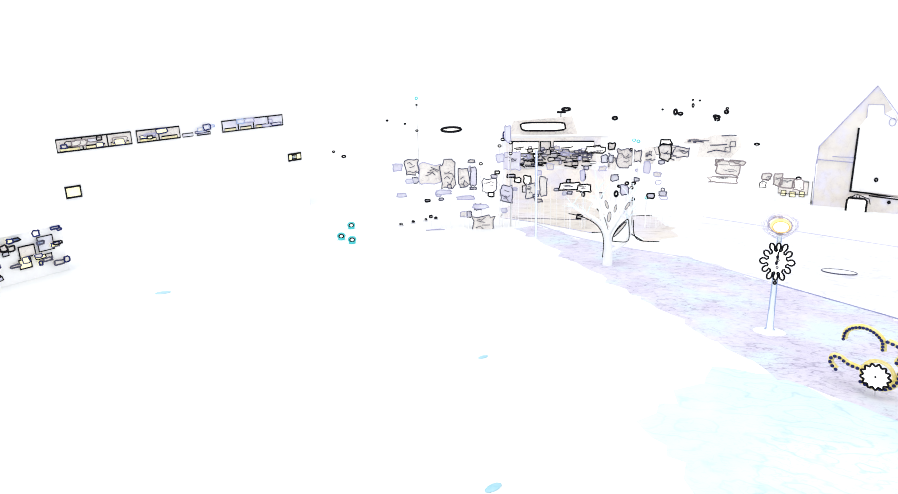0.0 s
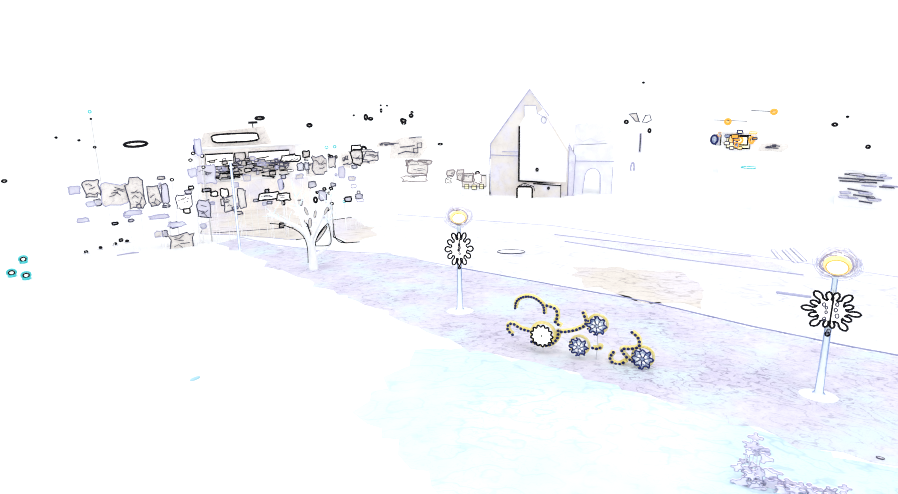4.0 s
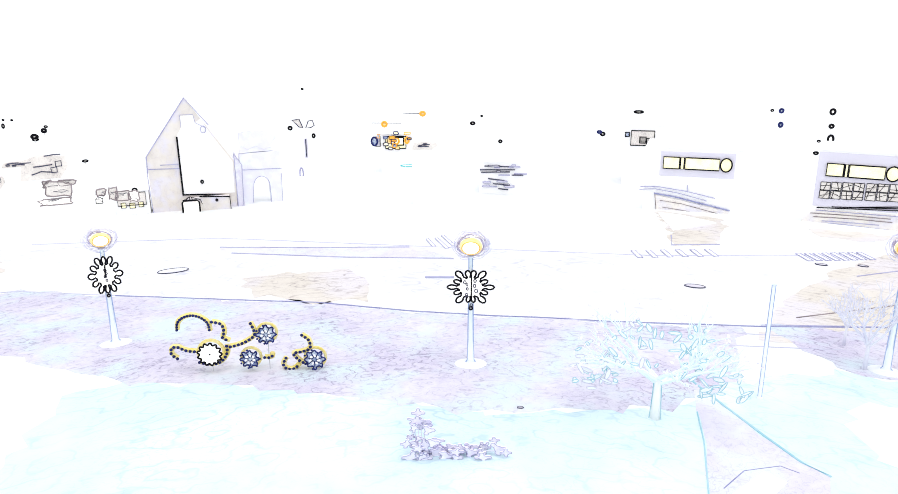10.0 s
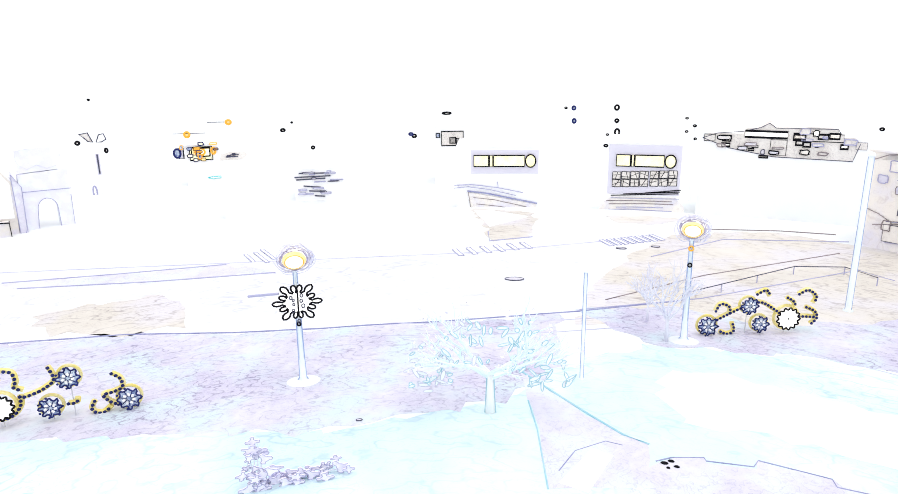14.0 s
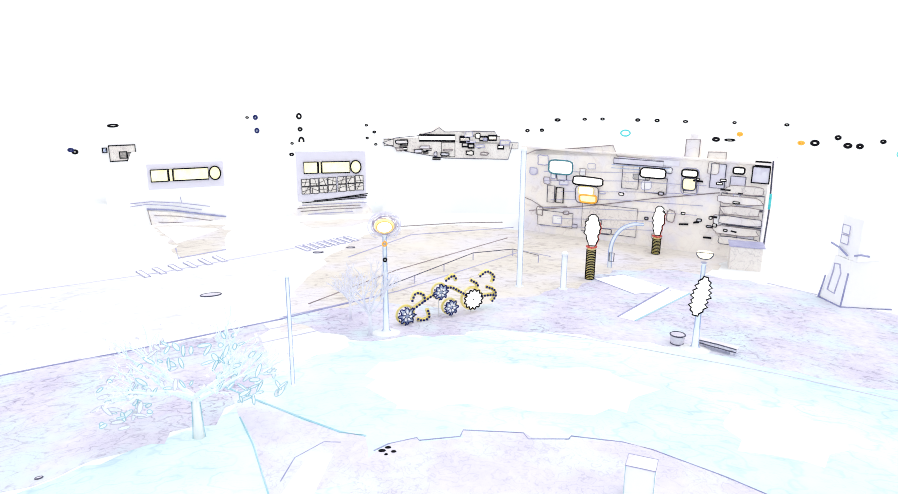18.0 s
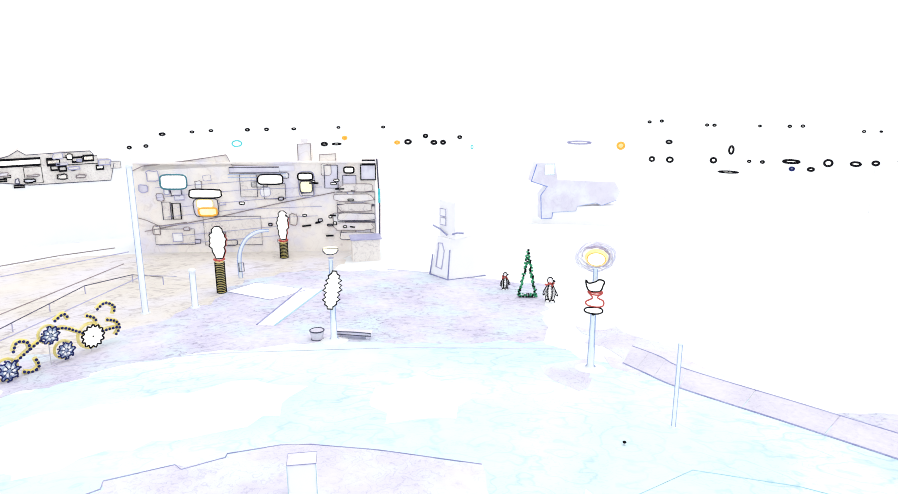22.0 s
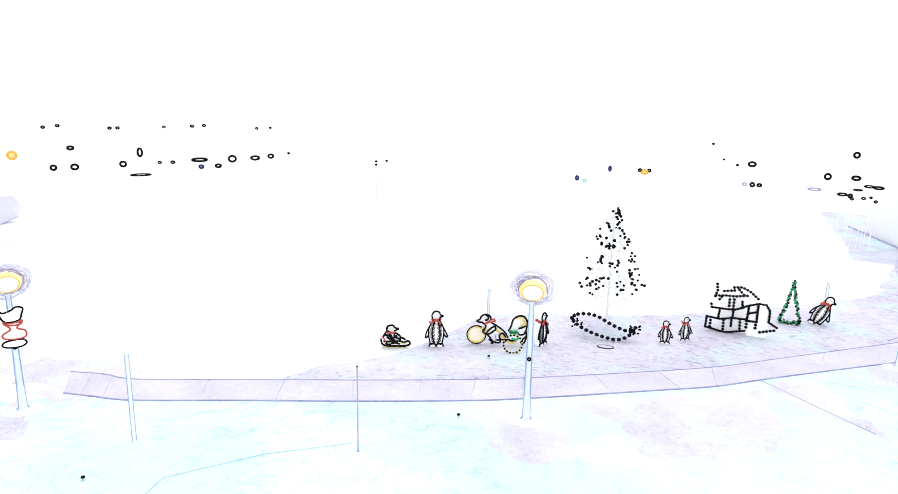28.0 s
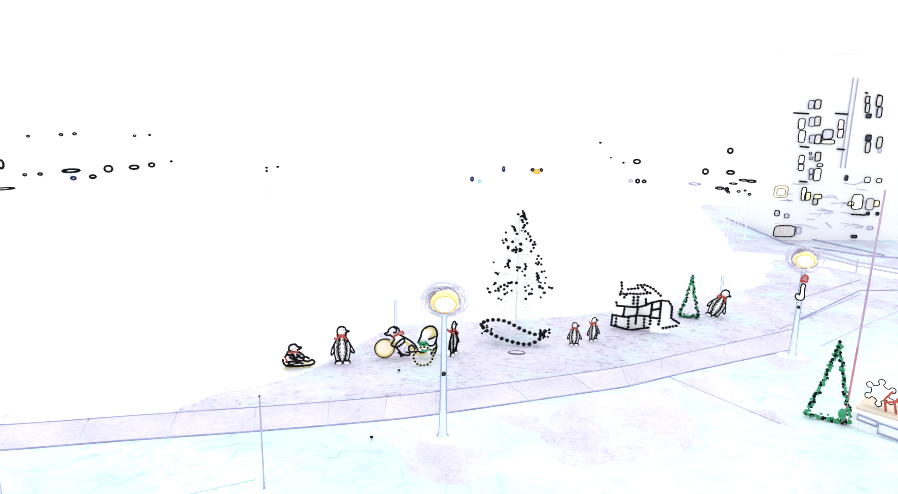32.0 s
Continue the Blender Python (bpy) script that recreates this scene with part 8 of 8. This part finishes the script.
BOOTHS = ((-4.6, 45.3, 4.2, 0.59, 0.47, 1, 1), (-3.7, 45.3, 4.2, 0.86, 0.98, 0, 2), (-2.6, 45.4, 3.7, 1.34, 1.38, 0, 1), (-1.4, 45.4, 3.7, 0.98, 1.77, 0, 2), (-0.4, 45.4, 3.4, 0.67, 1.38, 0, 2), (0.2, 45.4, 3.4, 0.39, 1.18, 1, 2), (1.2, 45.3, 2.9, 0.86, 0.90, 2, 2), (2.3, 45.3, 2.3, 0.86, 1.18, 1, 2), (0.8, 45.4, 0.3, 1.41, 1.18, 0, 2), (3.0, 45.2, 3.2, 0.43, 0.31, 2, 3), (3.6, 45.2, 3.2, 0.47, 0.51, 2, 3), (3.3, 53.4, 3.0, 1.39, 1.39, 1, 1))
STATION = ((1.9, 45.3, 4.6, 0.47, 0.51, 1, 1), (2.4, 45.3, 6.1, 0.39, 1.06, 1, 1), (8.1, 46.5, 4.8, 1.11, 0.45, 2, 3), (9.1, 46.3, 5.0, 0.45, 0.45, 0, 3), (8.7, 46.4, 4.2, 0.41, 0.49, 1, 2), (9.1, 46.3, 4.2, 0.29, 0.49, 1, 2), (9.9, 46.1, 4.3, 0.94, 1.15, 0, 2), (10.7, 45.9, 4.4, 0.49, 0.74, 0, 2), (12.3, 45.4, 5.3, 0.70, 0.37, 2, 3), (12.3, 45.4, 4.7, 0.74, 1.03, 0, 3))
STATION_MORE = ((13.2, 45.1, 4.7, 0.94, 0.62, 0, 2), (11.3, 45.7, 3.7, 0.45, 0.70, 1, 1), (9.5, 44.1, 2.6, 0.51, 0.67, 1, 2), (4.6, 45.0, 2.8, 0.51, 1.18, 0, 2), (6.2, 44.8, 2.8, 1.41, 0.47, 2, 3), (7.1, 44.6, 2.7, 0.90, 0.51, 2, 3), (7.0, 44.7, 3.5, 0.28, 0.67, 1, 1), (-3.9, 45.3, 3.3, 0.51, 0.28, 1, 1), (-1.7, 45.4, 2.5, 0.98, 0.28, 1, 1), (-0.3, 45.4, 2.1, 1.18, 0.24, 1, 1), (0.6, 45.4, 1.5, 0.98, 0.28, 1, 1), (-4.4, 45.3, 2.4, 0.59, 0.24, 1, 1))
ROADWAY = ((-2.3, 45.4, -0.1, 1.18, 0.31, 1, 1), (1.3, 45.3, 2.3, 0.39, 0.28, 2, 3), (1.7, 45.3, 3.7, 0.28, 0.20, 2, 3), (3.8, 45.1, 2.5, 0.67, 0.98, 0, 2))
for i, row in enumerate((BOOTHS, STATION, STATION_MORE, ROADWAY)):
    for k, values in enumerate(row):
        stall_panel(*values, 20 * i + k)
ANNEX_SIDE = ((32.1, 85.8, -4.1, 2.78, 1.77, 0, 4), (31.8, 86.0, -5.5, 3.16, 0.76, 2, 4), (36.2, 84.2, -4.9, 1.01, 0.89, 0, 4), (35.9, 84.3, -5.9, 0.76, 0.63, 2, 3), (37.4, 83.7, -5.2, 1.01, 1.52, 0, 4), (38.3, 83.3, -5.5, 1.64, 1.14, 0, 4), (39.4, 82.8, -5.7, 1.14, 1.27, 2, 4), (25.4, 88.1, -2.1, 3.16, 1.27, 0, 2), (25.2, 88.2, -2.1, 1.39, 0.76, 2, 2), (31.3, 86.2, -3.4, 1.14, 0.76, 0, 4), (33.1, 85.5, -3.4, 1.90, 0.63, 0, 4))
for k, values in enumerate(ANNEX_SIDE):
    stall_panel(*values, 300 + k)
rng = random.Random(41)
for k in range(44):
    a, z = rng.uniform(-4.5, 13.0), rng.choice((rng.uniform(2.0, 4.6), rng.uniform(0.6, 3.6)))
    stall_panel(a, 46.0 - 0.12 * max(a, 0) + rng.uniform(-0.6, 0.6), z, rng.uniform(0.14, 0.5), rng.uniform(0.12, 0.4), rng.choice((0, 0, 1, 1, 2)), rng.choice((1, 2, 2, 3)), 100 + k)
st = building("corner_stall", -26.3, 34.2, -22.9, 38.9, 0, 2.6, 2, WHITE, "white stall with dark-framed goods windows", (
    (0.1, 0.3, 0.9, 2.2, CREAM, 0.06), (0.9, 0.9, 1.5, 1.9, LEMON, 0.06), (1.0, 0.3, 1.4, 0.8, CREAM, 0.05), (3.4, 1.3, 4.2, 1.9, CREAM, 0.05), (3.3, 0.7, 3.9, 1.2, LEMON, 0.05), (4.4, 1.4, 5.2, 2.2, LILAC, 0.04), (4.5, 0.8, 5.0, 1.2, CREAM, 0.04), (2.0, 0.8, 2.2, 1.0, CREAM, 0.05), (2.0, 1.3, 2.2, 1.5, CREAM, 0.05), (2.6, 1.6, 2.9, 1.8, LILAC, 0.04)), category="stall")

rng = random.Random(23)
for k in range(34):
    u, z = rng.uniform(-0.3, 5.6), rng.uniform(0.2, 2.6)
    lit_panel(st, u, u + rng.uniform(0.15, 0.5), z, z + rng.uniform(0.12, 0.4), rng.choice((CREAM, LEMON, BLUE, LIT, LILAC)), rng.choice((INK, NAVY, NAVY, TRIM)), rng.choice((0.03, 0.045)), -0.14 - 0.003 * k, 0.2, k)
for k in range(12):
    u, z = rng.uniform(-1.0, 5.0), rng.uniform(5.2, 8.2)
    lit_panel(ak, u, u + rng.uniform(0.4, 1.2), z, z + rng.uniform(0.3, 0.8), rng.choice((AMBER, BULB, BLUE, LEMON, GLOWING)), rng.choice((INK, NAVY, AMBER, TRIM)), rng.choice((0.06, 0.1)), -0.16 - 0.01 * k, 0.15, k)
for k in range(16):
    u, z = rng.uniform(1.5, 17.5), rng.uniform(8.6, 11.6)
    lit_panel(block, u, u + rng.uniform(0.4, 1.6), z, z + rng.uniform(0.2, 0.7), rng.choice((CREAM, SHOP, LILAC, LIT)), rng.choice((INK, DUST, TRIM, PALETRIM)), rng.choice((0.045, 0.06, 0.08)), -0.16 - 0.01 * k, 0.2, k)
for k in range(14):
    u, z = rng.uniform(-0.2, 5.8), rng.uniform(1.8, 5.8)
    lit_panel(lou, u, u + rng.uniform(0.6, 2.0), z, z + rng.uniform(0.12, 0.35), LILAC, rng.choice((TRIM, PALETRIM)), 0.05, -0.12 - 0.01 * k, 0.2, k)

# windows, lamps and shop lights of the tower block
TOWER_UPPER = ((1.5, 18.1, 2.3, 19.3, 2, 1), (2.4, 18.1, 3.3, 19.4, 1, 0), (1.9, 15.6, 2.7, 16.9, 2, 1), (2.7, 15.7, 3.6, 17.0, 1, 0),
    (2.3, 13.2, 3.1, 14.4, 2, 1), (3.1, 13.1, 4.0, 14.4, 1, 0), (0.4, 15.2, 1.3, 16.7, 0, 0), (0.6, 13.3, 1.6, 15.0, 0, 0),
    (1.1, 10.2, 1.9, 11.4, 0, 0), (1.2, 9.2, 2.0, 10.1, 0, 0), (6.3, 15.2, 7.1, 16.6, 0, 0), (6.4, 14.0, 7.2, 15.3, 0, 0),
    (4.2, 13.8, 5.7, 15.2, 2, 0), (4.1, 13.1, 6.1, 13.7, 0, 0), (3.5, 10.6, 4.3, 11.9, 1, 0), (4.0, 9.8, 4.8, 10.2, 0, 0))
TOWER_MIDDLE = ((3.7, 7.7, 4.7, 9.5, 0, 0), (2.9, 8.7, 3.5, 9.5, 2, 1), (3.0, 7.9, 3.5, 8.6, 2, 1), (2.6, 11.5, 2.9, 11.9, 2, 1),
    (2.7, 10.8, 3.1, 11.2, 2, 1), (9.8, 19.0, 10.4, 20.0, 1, 0), (10.0, 17.7, 10.6, 19.0, 1, 0), (10.3, 16.9, 11.0, 17.5, 4, 0),
    (10.7, 13.6, 11.5, 14.5, 4, 0), (10.9, 11.9, 11.6, 13.5, 1, 0), (11.5, 18.6, 12.3, 20.1, 1, 0), (11.8, 17.0, 12.5, 18.5, 2, 0),
    (12.5, 12.6, 13.3, 14.2, 1, 0), (12.9, 11.9, 13.3, 12.5, 2, 2), (11.5, 7.5, 12.3, 8.3, 0, 0), (13.4, 7.5, 14.1, 8.1, 0, 0))
TOWER_LOWER = ((8.5, 7.8, 8.9, 8.5, 4, 0), (-2.0, 5.2, 0.1, 6.9, 3, 4), (-1.6, 5.5, -0.3, 6.5, 0, 4), (2.2, 4.8, 2.9, 6.7, 0, 0),
    (2.7, 4.8, 3.6, 6.0, 3, 0), (4.1, 5.0, 5.3, 5.7, 3, 0), (4.1, 4.1, 4.8, 5.0, 1, 0), (10.0, 3.5, 11.7, 5.7, 0, 0),
    (9.5, 4.0, 10.4, 4.6, 3, 0), (12.3, 3.4, 13.5, 5.1, 1, 1), (13.5, 3.9, 14.3, 4.8, 3, 0), (12.6, 2.6, 13.0, 3.0, 4, 0),
    (14.1, 2.6, 14.5, 3.0, 4, 0), (-1.5, 2.4, -0.8, 3.2, 2, 0), (-0.0, 2.1, 0.7, 2.7, 2, 1), (-1.3, -0.8, 2.0, 0.9, 1, 0))
TOWER_SHOPS = ((2.2, -0.3, 2.9, 0.7, 2, 2), (10.8, -0.9, 11.6, -0.5, 4, 0), (13.1, 0.4, 13.9, 0.9, 2, 2))
TOWER_BARS = ((-0.6, 1.7, 17.5), (5.6, 7.5, 17.5), (1.0, 2.4, 12.7), (6.6, 7.8, 12.4), (1.6, 2.8, 7.6), (10.2, 12.4, 2.7), (9.6, 10.0, 20.5), (11.5, 12.0, 20.2))
fills, rims = (LIT, CREAM, LILAC, LEMON, TRIM), (INK, TRIM, PALETRIM, AMBER, DUST)
for i, row in enumerate((TOWER_UPPER, TOWER_MIDDLE, TOWER_LOWER, TOWER_SHOPS)):
    for k, (u0, z0, u1, z1, fill, rim) in enumerate(row):
        lit_panel(tw, u0, u1, z0, z1, fills[fill], rims[rim], 0.09 if rim == 0 else 0.07, -0.14 - 0.02 * (k % 3), 0.05, i * 20 + k)
for u0, u1, z in TOWER_BARS:
    part("balcony_rail", tube(bmesh.new(), [(u0, -0.2, z), (u1, -0.2, z - 0.1)], 0.12, sides=6), INK, tw)
rng = random.Random(31)
for k in range(26):
    u, z = rng.uniform(-1.5, 13), rng.uniform(0.4, 7.5)
    part("pipe", tube(bmesh.new(), [(u, -0.1, z), (u + rng.uniform(-0.4, 2.4), -0.1, z + rng.uniform(-0.3, 0.3)), (u + rng.uniform(0.5, 3.5), -0.1, z + rng.uniform(-0.8, 0.3))], 0.045, sides=4), rng.choice((FAINT, PALETRIM, FAINT)), tw)

# barrier on the embankment before the tower block
bar = thing("road_barrier", Matrix(), "grey road barrier along the embankment", "barrier")
for pts, r in (([(-19.3, -47.0, 1.0), (-21.4, -45.2, 0.7), (-24.3, -43.3, 0.6), (-27.4, -42.3, 0.6)], 0.06), ([(-19.3, -47.0, 0.7), (-21.4, -45.2, 0.45), (-24.3, -43.3, 0.3), (-27.4, -42.3, 0.3)], 0.05)):
    part("rail", tube(bmesh.new(), pts, r, sides=6), FAINT, bar)
for x, y in ((-19.3, -47.0), (-21.4, -45.2), (-24.3, -43.3), (-27.4, -42.3)):
    part("rail_post", tube(bmesh.new(), [(x, y, -0.05), (x, y, 0.9)], 0.05, sides=6), FAINT, bar)
sheet("embankment", [(-12.68, -36.77), (-17.37, -48.04), (-19.55, -46.95), (-23.99, -42.81), (-32.57, -36.08), (-20.47, -35.79)], 0.010, LAWN, "lilac frosted bank beside the road")
edging("embankment_edge", [(-14.12, -35.4), (-19.73, -41.12), (-33.65, -43.22)], 0.04, KERB)

# ---- footpath of slabs ----
foot = thing("footpath", Matrix(), "curved footpath of pale lilac slabs", "path", kind="structure")
outer = [Vector((x, y, 0)) for x, y in ((20, -20.92), (18.61, -21.09), (17.18, -21.02), (13.13, -22.14), (9.29, -23.17), (5.72, -24.22), (3.04, -25.14), (-0.92, -26.79), (-4.27, -28.32), (-7.29, -30.16), (-13.31, -33.93))]
inner = [Vector((x, y, 0)) for x, y in ((18.92, -19.32), (17.76, -19.37), (16.21, -19.48), (12.66, -20.46), (8.75, -21.49), (5.42, -22.46), (2.99, -23.3), (-1.92, -25.42), (-4.24, -26.46), (-6.77, -28.03), (-12.28, -31.24))]
oa, ia = spline(outer, 6), spline(inner, 6)
n = len(oa)
step = 4
for k in range(0, n - step, step):
    quad = [(oa[k], ia[k]), (oa[k + step], ia[k + step])]
    (a, d), (b, c) = quad
    mid_p = (a + b + c + d) / 4
    ring = [mid_p + (p - mid_p) * 0.985 for p in (a, b, c, d)]
    part("slab", slab_poly(bmesh.new(), [(p.x, p.y) for p in ring], -0.05, 0.03), SLAB, foot)
for name, line in (("footpath_edge_outer", oa), ("footpath_edge_inner", ia)):
    edging(name, [(p.x, p.y) for p in line], 0.042, KERB, "grey-blue edging stones along the footpath")
edging("turf_line", [(-6, -27.56), (-7.5, -25.7), (-8.98, -23.92)], 0.02, KERB)
edging("turf_line_near", [(12.14, -13.11), (12.19, -15.49), (10.04, -17.41), (7.69, -18.73)], 0.02, ICE)
